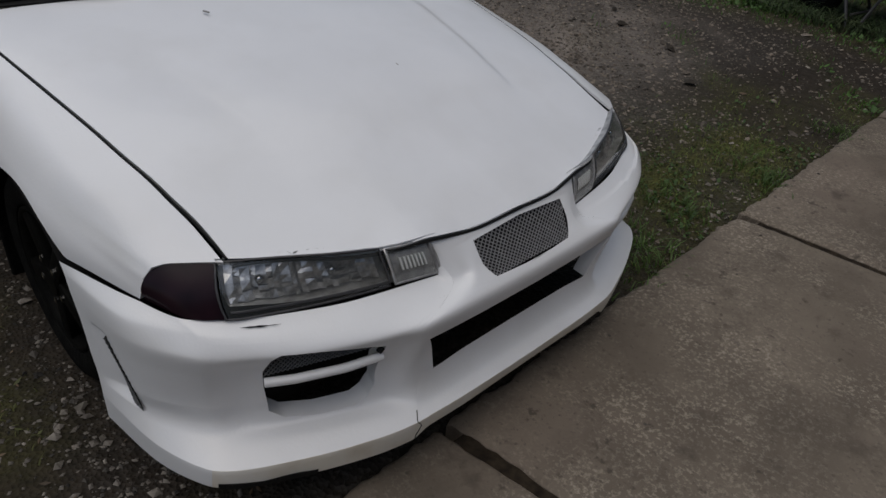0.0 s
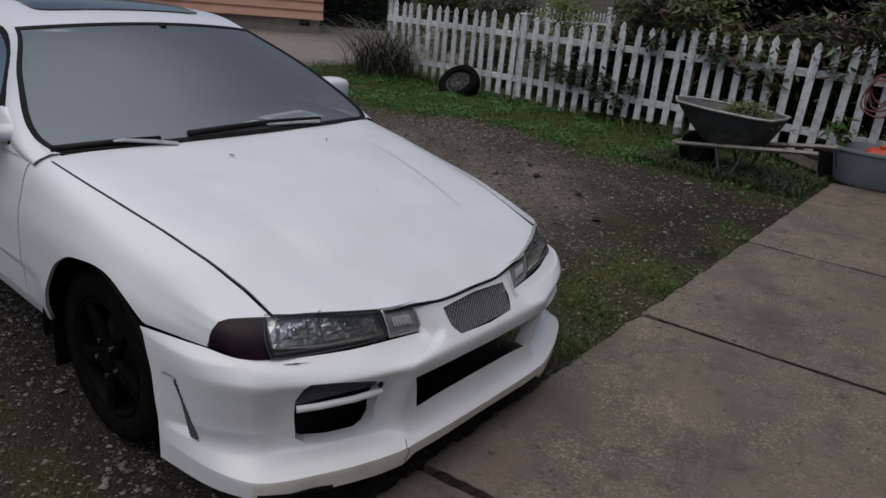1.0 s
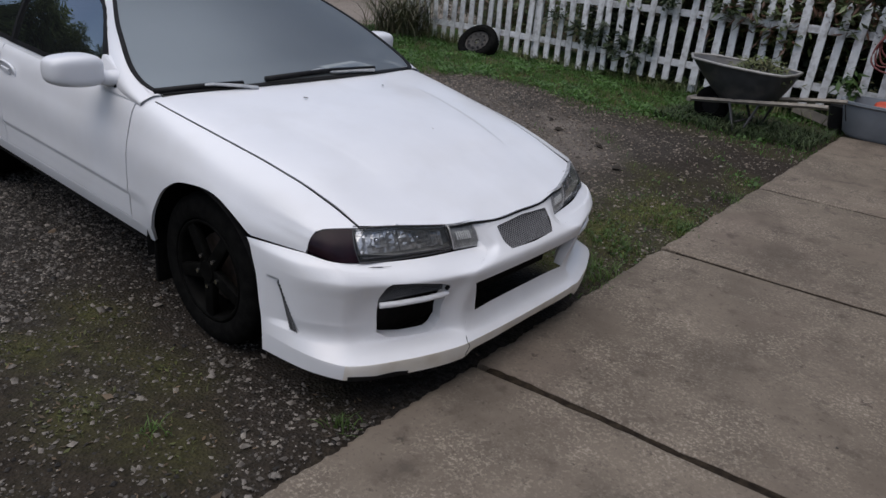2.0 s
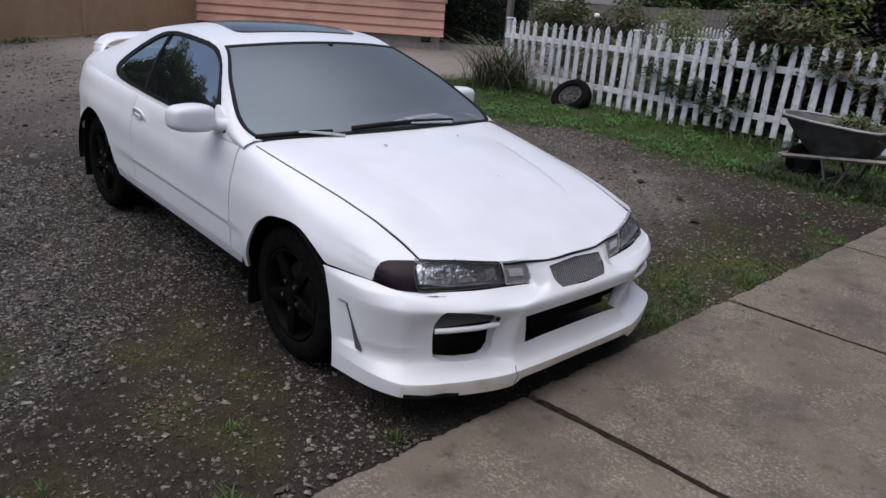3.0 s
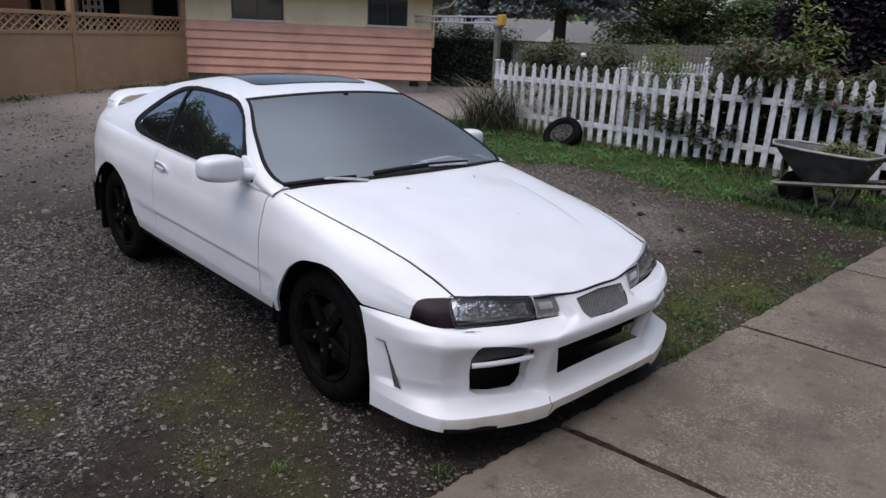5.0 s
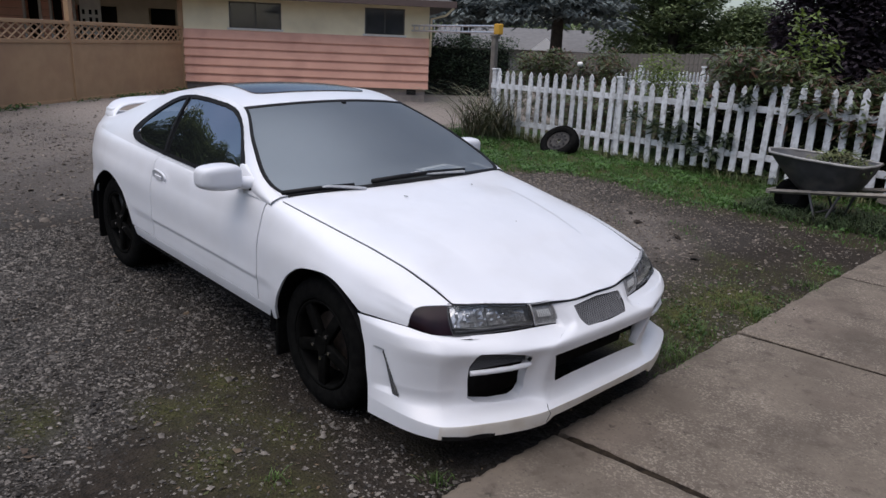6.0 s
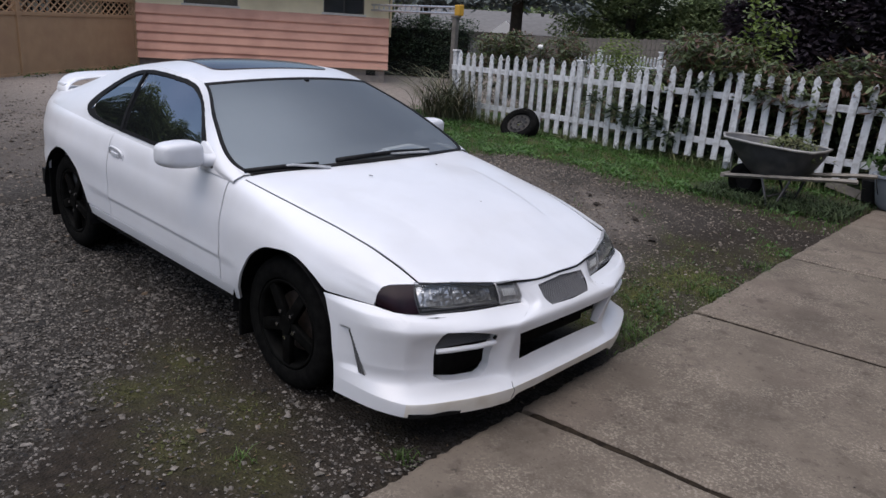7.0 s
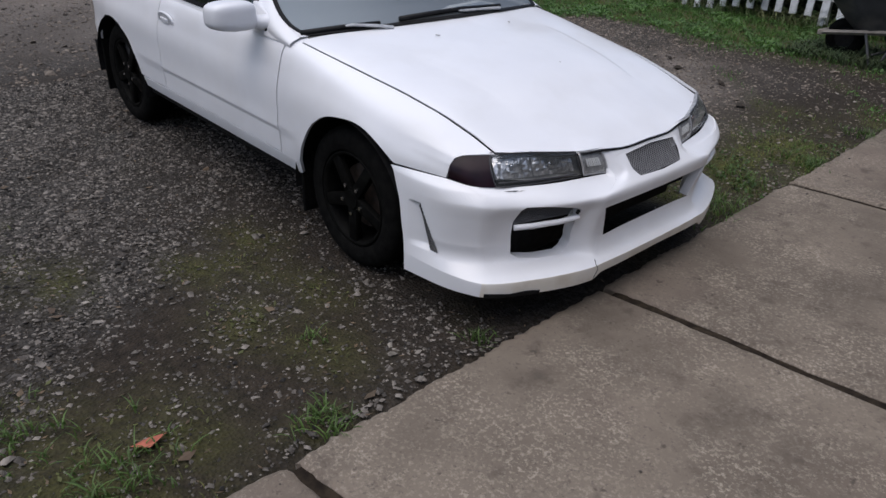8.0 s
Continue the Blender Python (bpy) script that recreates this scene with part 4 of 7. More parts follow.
    if not k:
        sheet("lip_scuff", bumper(U, V) + np.array((0.003, -0.002, -0.001)), BLACK, front_bumper, "black scuffed edge", mirror=k, lip=0.002, out=o, bend=fitted)
    # bar and mesh in the side opening
    bm = bmesh.new()
    pts = [fitted(np.array((x, y * -side, z)) * np.array((1, -1, 1))) for x, y, z in ((0.774, 0.655, 0.436), (0.808, 0.60, 0.440), (0.850, 0.50, 0.443), (0.874, 0.420, 0.447))]
    tube(bm, [Vector(q) for q in pts], 0.0108, 10)
    part("vent_bar", bm, PAINT, front_bumper, "white bar across the vent", smooth=True, angle=60)
    bm = bmesh.new()
    q = [fitted(np.array((x, y * side, z))) for x, y, z in ((0.764, 0.650, 0.444), (0.846, 0.420, 0.452), (0.846, 0.420, 0.497), (0.764, 0.650, 0.522))]
    skin_mesh(bm, *q, 24, 6, 0.0020)
    part("vent_mesh", bm, DARKMESH, front_bumper, "dark wire mesh")
    bm = bmesh.new()
    bev = 0.72 * side
    box(bm, 0.60, 0.70, min(0.36 * side, bev), max(0.36 * side, bev), 0.27, 0.54)
    part("vent_back", bm, BLACK, front_bumper, "black vent cavity")
    # mesh strip in the side gill
    bm = bmesh.new()
    g = bumper_uv([(0.487 + (0.485 - z) * 0.44 + d, z) for z, d in ((0.478, -0.012), (0.478, 0.002), (0.305, -0.032), (0.305, 0.002))], (0, 2))
    q = bumper(g[:, 0], g[:, 1]) * np.array((1, -side, 1)) + np.array((0, side * 0.006, 0))
    skin_mesh(bm, q[0], q[1], q[3], q[2], 3, 16, 0.0014)
    part("gill_mesh", bm, DARKMESH, front_bumper, "dark wire mesh in the side gill")
    bm = bmesh.new()
    for a, b, c in ((0, 1, 3), (0, 3, 2)):
        bm.faces.new([bm.verts.new(Vector(q[i]) - Vector((0, side * 0.0015, 0))) for i in (a, b, c)])
    part("gill_back", bm, BLACK, front_bumper)

# mouth: dark radiator space behind
bm = bmesh.new()
box(bm, 0.45, 0.66, -0.60, 0.60, 0.20, 0.60, 0.01)
part("radiator", bm, BLACK, car, "black radiator behind the bumper")
bm = bmesh.new()
c = fitted(np.array([(0.838, -0.176, 0.619), (0.838, 0.176, 0.619), (0.915, 0.140, 0.541), (0.915, -0.156, 0.541)]))
skin_mesh(bm, *[q - np.array((0.006, 0, 0)) for q in c], 23, 9, 0.0014)
grille = part("grille", bm, MESHWIRE, car, "grey diamond wire mesh grille")
bm = bmesh.new()
bm.faces.new([bm.verts.new(Vector(q) - Vector((0.045, 0, 0.0))) for q in (c - np.array((0, 0.0, 0))) * np.array((1, 1.1, 1)) + np.array([(0, 0, 0.005)] * 2 + [(0, 0, -0.01)] * 2)])
part("grille_back", bm, BLACK, grille)

# small chips in the paint
for x, y, r, turn in ((-0.138, -0.231, 0.011, 20), (-0.164, 0.258, 0.010, -30), (0.30, 0.10, 0.006, 0)):
    bm = bmesh.new()
    w = float(np.interp(abs(y), [0, 0.35], [1.0, 0.78]))
    z = body(x, w)[2] + 0.011
    box(bm, -r, r, -r * 0.25, r * 0.25, -0.002, 0.002, 0.001, m=Matrix.Translation((x, y, z)) @ Matrix.Rotation(radians(turn), 4, "Z"))
    part("paint_chip", bm, mat("chip_grey", (0.25, 0.24, 0.23), 0.6), hood)
bm = bmesh.new()
q = bumper_uv([(-0.672, 0.565), (-0.600, 0.561)])
q = q[0] + (q[1] - q[0]) * np.linspace(0, 1, 10)[:, None]
L = fitted(bumper(q[:, 0], q[:, 1])) + np.array((0.002, -0.001, 0.003))
wide = [0.0003, 0.0008, 0.0016, 0.0012, 0.0022, 0.0014, 0.0005, 0.0007, 0.0004, 0.0002]
top = [bm.verts.new(Vector(p) + Vector((-w, 0, w * 0.7))) for p, w in zip(L, wide)]
low = [bm.verts.new(Vector(p) - Vector((-w, 0, w * 0.7))) for p, w in zip(L, wide)]
for i in range(9):
    bm.faces.new((top[i], top[i + 1], low[i + 1], low[i]))
part("paint_crack", bm, BLACK, front_bumper, "dark crack in the paint")

bm = bmesh.new()
v = np.linspace(0.015, 0.165, 8)
L = fitted(bumper(0.352 + 0.004 * np.sin(v * 60), v)) + np.array((0.0008, 0, 0.0008))
tube(bm, [Vector(q) for q in L], 0.0013, 5)
part("lip_crack", bm, BLACK, front_bumper, "dark crack where the lip steps down")

bm = bmesh.new()
box(bm, -0.006, 0.006, -0.008, 0.008, -0.006, 0.005, 0.002, m=Matrix.Translation((0.876, -0.424, 0.472)) @ Matrix.Rotation(radians(35), 4, "X"))
part("broken_edge", bm, BLACK, front_bumper, "broken dark edge of the vent")

# ---- headlights ----
LU = [0, 0.17, 0.30, 0.60, 0.80, 0.93, 1.0]
LTOP = [(0.800, -0.263, 0.648), (0.789, -0.355, 0.661), (0.758, -0.445, 0.673), (0.690, -0.585, 0.681), (0.633, -0.676, 0.676), (0.578, -0.745, 0.670), (0.562, -0.778, 0.652)]
LBOT = [(0.833, -0.244, 0.562), (0.816, -0.341, 0.571), (0.795, -0.423, 0.573), (0.738, -0.600, 0.575), (0.698, -0.697, 0.580), (0.640, -0.757, 0.583), (0.565, -0.790, 0.593)]


def lamp(u, v):
    u, v = np.broadcast_arrays(np.asarray(u, float), np.asarray(v, float))
    t, b = hermite(LU, LTOP, u), hermite(LU, LBOT, u)
    P = b + (t - b) * v[..., None]
    P[..., 0] += 0.010 * np.sin(math.pi * v) * (1 - u)
    P[..., 1] -= 0.012 * np.sin(math.pi * v) * u
    return P


def lamp_grid(u0, u1, v0, v1, n=20, m=8, back=0.0):
    U, V = np.meshgrid(np.linspace(u0, u1, n), np.linspace(v0, v1, m), indexing="ij")
    return lamp(U, V) + np.array((-back, back * 0.35, 0))


BOWL = mat("lamp_bowl_grey", (0.50, 0.50, 0.505), 0.35, 0.3, color2=(0.24, 0.24, 0.245), scale=30)
SILVER = mat("silver_reflector", (0.46, 0.46, 0.47), 0.3, 0.1, color2=(0.26, 0.26, 0.27), scale=40)
DIM = mat("lamp_trim_grey", (0.075, 0.075, 0.08), 0.4, 0.3, color2=(0.055, 0.055, 0.06), scale=40)
FLUTED = mat("fluted_chrome", (0.78, 0.78, 0.78), 0.30, 0.75, color2=(0.34, 0.34, 0.34), scale=60)
for k in (False, True):
    side = 1 if k else -1
    o = (1, side * 0.6, 0)
    head = sheet("headlight", lamp_grid(0.0, 0.76, 0.02, 0.78, back=0.055), BOWL, car, "clear headlight with chrome reflectors and smoked side marker", mirror=k, lip=-0.05, out=o, bend=fitted)
    pane = sheet("lens", lamp_grid(0.208, 0.775, 0.03, 0.97), LENS, head, "clear lens", mirror=k, lip=0, out=o, bend=fitted)
    sheet("side_marker", lamp_grid(0.785, 1.0, 0.0, 1.0), SMOKE, head, "dark smoked side marker lens", mirror=k, lip=0.02, out=o, bend=fitted)
    # the marker's shoulder runs back under the fender, and white cheeks close the inner end
    U, V = np.meshgrid(np.linspace(0.785, 1.0, 16), np.linspace(0, 1, 4), indexing="ij")
    sheet("marker_shoulder", lamp(U, np.ones_like(U)) + V[..., None] * np.array((-0.045, 0.018, -0.002)), SMOKE, head, mirror=k, lip=0.0, out=(0, 0, 1), bend=fitted)
    U, V = np.meshgrid(np.linspace(0, 1, 4), np.linspace(0, 1, 8), indexing="ij")
    sheet("lamp_cheek", lamp(np.zeros_like(U), V) + U[..., None] * np.array((0.004, 0.045, 0.0)) + np.array((-0.010, 0, 0)), PAINT, head, mirror=k, lip=0.0, out=(1, 0, 0), bend=fitted)
    pane.visible_shadow = False
    pane = sheet("turn_signal_lens", lamp_grid(0.02, 0.178, 0.06, 0.94), glass("signal_lens", (0.90, 0.91, 0.92), 0.05, 0.06), head, "clear turn signal lens", mirror=k, lip=0.01, out=o, bend=fitted)
    pane.visible_shadow = False
    sheet("turn_signal_reflector", lamp_grid(0.015, 0.182, 0.05, 0.93, back=0.009), SILVER, head, "pale reflector", mirror=k, lip=-0.012, out=o, bend=fitted)
    for i in range(7):
        u = 0.045 + i * 0.016
        sheet("signal_rib", lamp_grid(u, u + 0.007, 0.38, 0.72, 3, 4, back=0.001), PAPER, head, mirror=k, lip=0.004, out=o, bend=fitted)
    for u0, u1 in ((0.222, 0.475), (0.485, 0.75)):
        # a stepped reflector of flat facets, each tilted its own way
        rf = np.random.RandomState(int(u0 * 100) + k)
        V, F = [], []
        cu = np.cumsum(np.r_[0, rf.uniform(0.5, 1.6, 9)])
        cu = u0 + (u1 - u0) * cu / cu[-1]
        for i in range(9):
            cv = np.cumsum(np.r_[0, rf.uniform(0.5, 1.5, 6)])
            cv = 0.14 + 0.82 * cv / cv[-1]
            for j in range(6):
                uu, vv = np.array((cu[i], cu[i + 1], cu[i + 1], cu[i])), np.array((cv[j], cv[j], cv[j + 1], cv[j + 1]))
                mid = max(abs(2 * (cu[i] + cu[i + 1] - u0 - u1) / (u1 - u0) / 2), abs(cv[j] + cv[j + 1] - 1.1) / 0.9)
                dep = 0.048 - 0.024 * mid + rf.uniform(-0.004, 0.004, 4)
                F.append(tuple(range(len(V), len(V) + 4)))
                V += list(lamp(uu, vv) + np.array((-1, 0.35, 0)) * dep[:, None])
        V = fitted(np.array(V) * np.array((1, -side, 1)))
        mesh("reflector", V, F if k else [f[::-1] for f in F], FLUTED, head, "faceted chrome reflector")
        bm = bmesh.new()
        cc = fitted(lamp(np.array((u0 + u1) / 2), np.array(0.52)) * np.array((1, -side, 1))) - np.array((0.03, -side * -0.010, 0))
        bmesh.ops.create_uvsphere(bm, u_segments=12, v_segments=8, radius=0.010, matrix=Matrix.Translation(tuple(cc)))
        part("bulb", bm, CHROME, head, smooth=True)
    for u0, u1, v0, v1, r in ((0.0, 0.184, 0.02, 0.98, 0.0034), (0.200, 0.785, 0.0, 1.0, 0.0028)):
        loop = [(u, v0) for u in np.linspace(u0, u1, 14)] + [(u1, v) for v in np.linspace(v0, v1, 6)[1:]] + [(u, v1) for u in np.linspace(u1, u0, 14)[1:]] + [(u0, v) for v in np.linspace(v1, v0, 6)[1:-1]]
        bm = bmesh.new()
        L = fitted(lamp(np.array([q[0] for q in loop]), np.array([q[1] for q in loop])) * np.array((1, -side, 1)))
        tube(bm, [Vector(q) for q in L], r, 6, closed=True)
        part("lamp_rim", bm, BOWL if u0 == 0 else DIM, head, "grey lamp rim", smooth=True)
    bm = bmesh.new()
    L = fitted(lamp(np.linspace(0.20, 0.76, 20), np.full(20, 0.13)) * np.array((1, -side, 1)))
    tube(bm, [Vector(q) for q in L], 0.003, 6)
    part("lens_line", bm, DIM, head)

# ---- mirrors, handles, wipers, spoiler ----
for side in (-1, 1):
    bm = bmesh.new()
    bmesh.ops.create_uvsphere(bm, u_segments=36, v_segments=20, radius=1)
    for v in bm.verts:
        x, y, z = v.co
        q = lambda a, e: math.copysign(abs(a) ** e, a)
        x, y, z = q(x, 0.62), q(y, 0.46), q(z, 0.54)
        taper = 1 - 0.14 * max(0, y)
        v.co = (0.068 * x * taper - 0.012 * y, 0.106 * y, 0.064 * z * taper + 0.004 * y)
    m = Matrix.Translation((-0.665, -0.957, 0.966) if side < 0 else (-0.845, 0.885, 0.955)) @ Matrix.Rotation(radians(-12 * side), 4, "Z") @ Matrix.Diagonal((1, side, 1, 1))
    bmesh.ops.transform(bm, matrix=m, verts=bm.verts)
    mirror = part("side_mirror", bm, PAINT, car, "white rounded side mirror", smooth=True)
    bm = bmesh.new()
    arm = [(-0.665, -0.895, 0.945), (-0.660, -0.850, 0.934), (-0.645, -0.775, 0.925)] if side < 0 else [(-0.835, 0.850, 0.940), (-0.800, 0.815, 0.932), (-0.745, 0.770, 0.925)]
    tube(bm, arm, 0.030, 12, taper=0.048)
    for v in bm.verts:
        v.co.z = 0.92 + (v.co.z - 0.92) * 0.75
    part("mirror_arm", bm, PAINT, mirror, smooth=True, angle=50)
    bm = bmesh.new()
    pts = [(-0.46, 0.800, 0.868), (-0.74, 0.818, 0.884), (-0.765, 0.795, 0.945), (-0.765, 0.772, 0.998), (-0.735, 0.768, 0.996), (-0.60, 0.783, 0.945)]
    fr = [bm.verts.new((x, side * (y + 0.012), z)) for x, y, z in pts]
    bk = [bm.verts.new((x, side * (y - 0.015), z)) for x, y, z in pts]
    bm.faces.new(fr)
    for i in range(6):
        bm.faces.new((fr[i], fr[(i + 1) % 6], bk[(i + 1) % 6], bk[i]))
    part("mirror_base", bm, PAINT, mirror, "white triangular mirror base")
    # handle
    panel = door[0] if side < 0 else door[1]
    w = w_at_height(np.array([-1.60]), 0.772)[0]
    c = Vector(body(-1.60, w))
    c.y = abs(c.y) * side
    tilt = Matrix.Translation(c) @ Matrix.Rotation(radians(-9 * side), 4, "X") @ Matrix.Rotation(radians(3), 4, "Y")
    bm = bmesh.new()
    ring = [(0.084 * math.copysign(abs(math.cos(a)) ** 0.7, math.cos(a)), 0, 0.044 * math.copysign(abs(math.sin(a)) ** 0.7, math.sin(a))) for a in np.linspace(0, 2 * math.pi, 28, endpoint=False)]
    tube(bm, ring, 0.0060, 8, closed=True)
    bmesh.ops.transform(bm, matrix=tilt, verts=bm.verts)
    h = part("door_handle", bm, PAINT, panel, "white oval recessed door handle", smooth=True)
    # flat face inside the ring; its grey paints the shade of a recess
    bm = bmesh.new()
    bm.faces.new([bm.verts.new((x * 0.97, side * 0.0025, z * 0.97)) for x, y, z in ring])
    bmesh.ops.transform(bm, matrix=tilt, verts=bm.verts)
    part("handle_recess", bm, mat("recess_shade_grey", (0.45, 0.45, 0.47), 0.5), h)
    bm = bmesh.new()
    box(bm, -0.045, 0.038, side * 0.007 - 0.005, side * 0.007 + 0.005, -0.006, 0.020, 0.004)
    bmesh.ops.transform(bm, matrix=tilt, verts=bm.verts)
    part("handle_flap", bm, PAINT, h)

WIPER = mat("black_wiper", (0.008, 0.008, 0.009), 0.5, spec=0.15, color2=(0.016, 0.016, 0.016), scale=30)
WARM = mat("worn_wiper_arm", (0.55, 0.56, 0.57), 0.4, 0.2, color2=(0.42, 0.43, 0.44), scale=30)
for blade, arm in (
    (((-0.452, -0.752, 0.905), (-0.405, -0.58, 0.920), (-0.352, -0.40, 0.930)), ((-0.402, -0.565, 0.920), (-0.385, -0.53, 0.926), (-0.345, -0.42, 0.918), (-0.322, -0.35, 0.908))),
    (((-0.352, -0.285, 0.936), (-0.345, -0.12, 0.944), (-0.350, 0.10, 0.947), (-0.362, 0.38, 0.936)), ((-0.358, -0.030, 0.946), (-0.362, 0.025, 0.950), (-0.345, 0.09, 0.936), (-0.345, 0.36, 0.926))),
):
    bm = bmesh.new()
    tube(bm, [Vector(q) + Vector((0.012, 0, 0.006)) for q in blade], 0.013, 8, taper=0.010)
    wiper = part("wiper", bm, WIPER, car, "black windshield wiper with worn grey arm", smooth=True)
    bm = bmesh.new()
    tube(bm, [Vector(q) + Vector((0.016, 0, 0.010)) for q in arm], 0.006, 6, taper=0.008)
    part("wiper_arm", bm, WARM, wiper, "worn light grey arm")

bm = bmesh.new()
ys = np.linspace(-1, 1, 41)
ring_pts = []
for t in ys:
    e = abs(t) ** 3
    y, z, x = 0.60 * t, 1.030 - 0.085 * abs(t) ** 9 - 0.012 * t * t, -3.24 + 0.08 * t * t + 0.10 * abs(t) ** 8
    ring_pts.append([bm.verts.new((x + 0.085 * math.cos(a) * (1 + 0.1 * e), y, z + 0.018 * math.sin(a) + 0.010 * math.cos(a) * -1)) for a in np.linspace(0, 2 * math.pi, 14, endpoint=False)])
for q, w in zip(ring_pts[:-1], ring_pts[1:]):
    for i in range(14):
        bm.faces.new((q[i], q[(i + 1) % 14], w[(i + 1) % 14], w[i]))
bm.faces.new(ring_pts[0])
bm.faces.new(ring_pts[-1][::-1])
spoiler = part("spoiler", bm, PAINT, car, "white rear spoiler wing", smooth=True, angle=60)
for side in (-1, 1):
    bm = bmesh.new()
    box(bm, -3.18, -3.06, side * 0.565 - 0.020, side * 0.565 + 0.020, 0.90, 0.99, 0.012)
    part("spoiler_foot", bm, PAINT, spoiler, smooth=True)

# ---- wheels ----
def wheel(name, x, side, parent, y_face=0.825, radius=0.312, nuts=CHROME, steel=None):
    m = Matrix.Translation((x, side * y_face, 0.31)) @ (Matrix.Identity(4) if side < 0 else Matrix.Rotation(math.pi, 4, "Z"))
    hub = tagged(new(name), "black alloy wheel with worn tyre")
    hub.parent, hub.matrix_basis = parent, m
    prof = [(0.205, 0.03), (0.215, 0.006), (0.245, -0.004), (0.280, 0.002), (0.302, 0.018), (radius, 0.04), (radius, 0.16), (0.295, 0.185), (0.25, 0.195), (0.20, 0.17)]
    n = 56
    verts, faces = [], []
    for i in range(n):
        a = 2 * math.pi * i / n
        for r, y in prof:
            rr = r - (0.006 if r == radius and i % 2 else 0)
            verts.append((rr * math.cos(a), y, rr * math.sin(a)))
    k = len(prof)
    for i in range(n):
        for j in range(k - 1):
            faces.append((i * k + j, ((i + 1) % n) * k + j, ((i + 1) % n) * k + j + 1, i * k + j + 1))
    tyre = mesh("tyre", verts, faces, RUBBER, hub, "black tyre", smooth=True)
    tyre.data.set_sharp_from_angle(angle=radians(40))
    prof = [(0.205, 0.030), (0.208, 0.008), (0.200, 0.006), (0.188, 0.020), (0.182, 0.09), (0.17, 0.15)]
    verts, faces = [], []
    for i in range(n):
        a = 2 * math.pi * i / n
        verts += [(r * math.cos(a), y, r * math.sin(a)) for r, y in prof]
    k = len(prof)
    for i in range(n):
        for j in range(k - 1):
            faces.append((i * k + j, ((i + 1) % n) * k + j, ((i + 1) % n) * k + j + 1, i * k + j + 1))
    mesh("rim", verts, faces, RIM, hub, "black rim", smooth=True)
    if steel:
        # pressed steel dish with a ring of round holes
        dish = [(0.190, 0.035), (0.165, 0.050), (0.140, 0.030), (0.112, 0.022), (0.090, 0.038), (0.055, 0.042), (0.040, 0.036), (0.036, 0.060)]
        verts = [(r * math.cos(2 * math.pi * i / n), y, r * math.sin(2 * math.pi * i / n)) for i in range(n) for r, y in dish]
        k = len(dish)
        faces = [(i * k + j, ((i + 1) % n) * k + j, ((i + 1) % n) * k + j + 1, i * k + j + 1) for i in range(n) for j in range(k - 1)]
        mesh("steel_disc", verts, faces, steel, hub, "dull pressed steel disc", smooth=True)
        for i in range(10):
            a = 2 * math.pi * i / 10
            bm = bmesh.new()
            bmesh.ops.create_cone(bm, cap_ends=True, segments=12, radius1=0.017, radius2=0.017, depth=0.012, matrix=Matrix.Translation((0.127 * math.cos(a), 0.024, 0.127 * math.sin(a))) @ Matrix.Rotation(radians(90), 4, "X"))
            part("vent_hole", bm, BLACK, hub)
        for i in range(4):
            a = 2 * math.pi * i / 4 + 0.4
            bm = bmesh.new()
            bmesh.ops.create_cone(bm, cap_ends=True, segments=10, radius1=0.010, radius2=0.010, depth=0.008, matrix=Matrix.Translation((0.072 * math.cos(a), 0.039, 0.072 * math.sin(a))) @ Matrix.Rotation(radians(90), 4, "X"))
            part("bolt_hole", bm, BLACK, hub)
        return hub
    for i in range(5):
        bm = bmesh.new()
        a = 2 * math.pi * i / 5 + 0.3
        vs = box(bm, 0.03, 0.195, 0.012, 0.045, -0.026, 0.026, 0.008)
        for v in bm.verts:
            v.co.z *= 1.15 - 0.9 * (v.co.x - 0.03) * (1 if v.co.x < 0.15 else 0.8)
            v.co.y -= 0.006 * math.cos((v.co.x - 0.1) * 12)
        bmesh.ops.transform(bm, matrix=Matrix.Rotation(a, 4, "Y"), verts=bm.verts)
        part("spoke", bm, RIM, hub, smooth=True, angle=40)
    bm = bmesh.new()
    bmesh.ops.create_cone(bm, cap_ends=True, segments=24, radius1=0.05, radius2=0.042, depth=0.04, matrix=Matrix.Translation((0, 0.022, 0)) @ Matrix.Rotation(radians(90), 4, "X"))
    part("hub_cap", bm, RIM, hub, smooth=True, angle=40)
    for i in range(5):
        a = 2 * math.pi * i / 5 + 0.93
        bm = bmesh.new()
        bmesh.ops.create_cone(bm, cap_ends=True, segments=6, radius1=0.010, radius2=0.009, depth=0.02, matrix=Matrix.Translation((0.065 * math.cos(a), 0.012, 0.065 * math.sin(a))) @ Matrix.Rotation(radians(90), 4, "X"))
        part("lug_nut", bm, nuts, hub)
    bm = bmesh.new()
    bmesh.ops.create_cone(bm, cap_ends=True, segments=32, radius1=0.14, radius2=0.14, depth=0.02, matrix=Matrix.Translation((0, 0.09, 0)) @ Matrix.Rotation(radians(90), 4, "X"))
    part("brake_disc", bm, RIM if nuts is RIM else mat("rusty_disc", (0.05, 0.04, 0.035), 0.6, 0.5, color2=(0.08, 0.06, 0.05), scale=40), hub)
    return hub


for x in (0.0, REAR_AXLE):
    for side in (-1, 1):
        wheel("wheel", x, side, car)
        # dark arch lining and mud flap
        n = 24
        a = np.linspace(-0.1, math.pi + 0.1, n)
        cx, rad = (0.02, 0.385) if x == 0 else (0.0, 0.375)
        ys = np.array((0.862, 0.50)) * side
        P = np.zeros((n, 2, 3))
        P[..., 0] = (x + cx + rad * np.cos(a))[:, None]
        P[..., 2] = (0.29 + rad * np.sin(a))[:, None]
        P[..., 1] = ys[None]
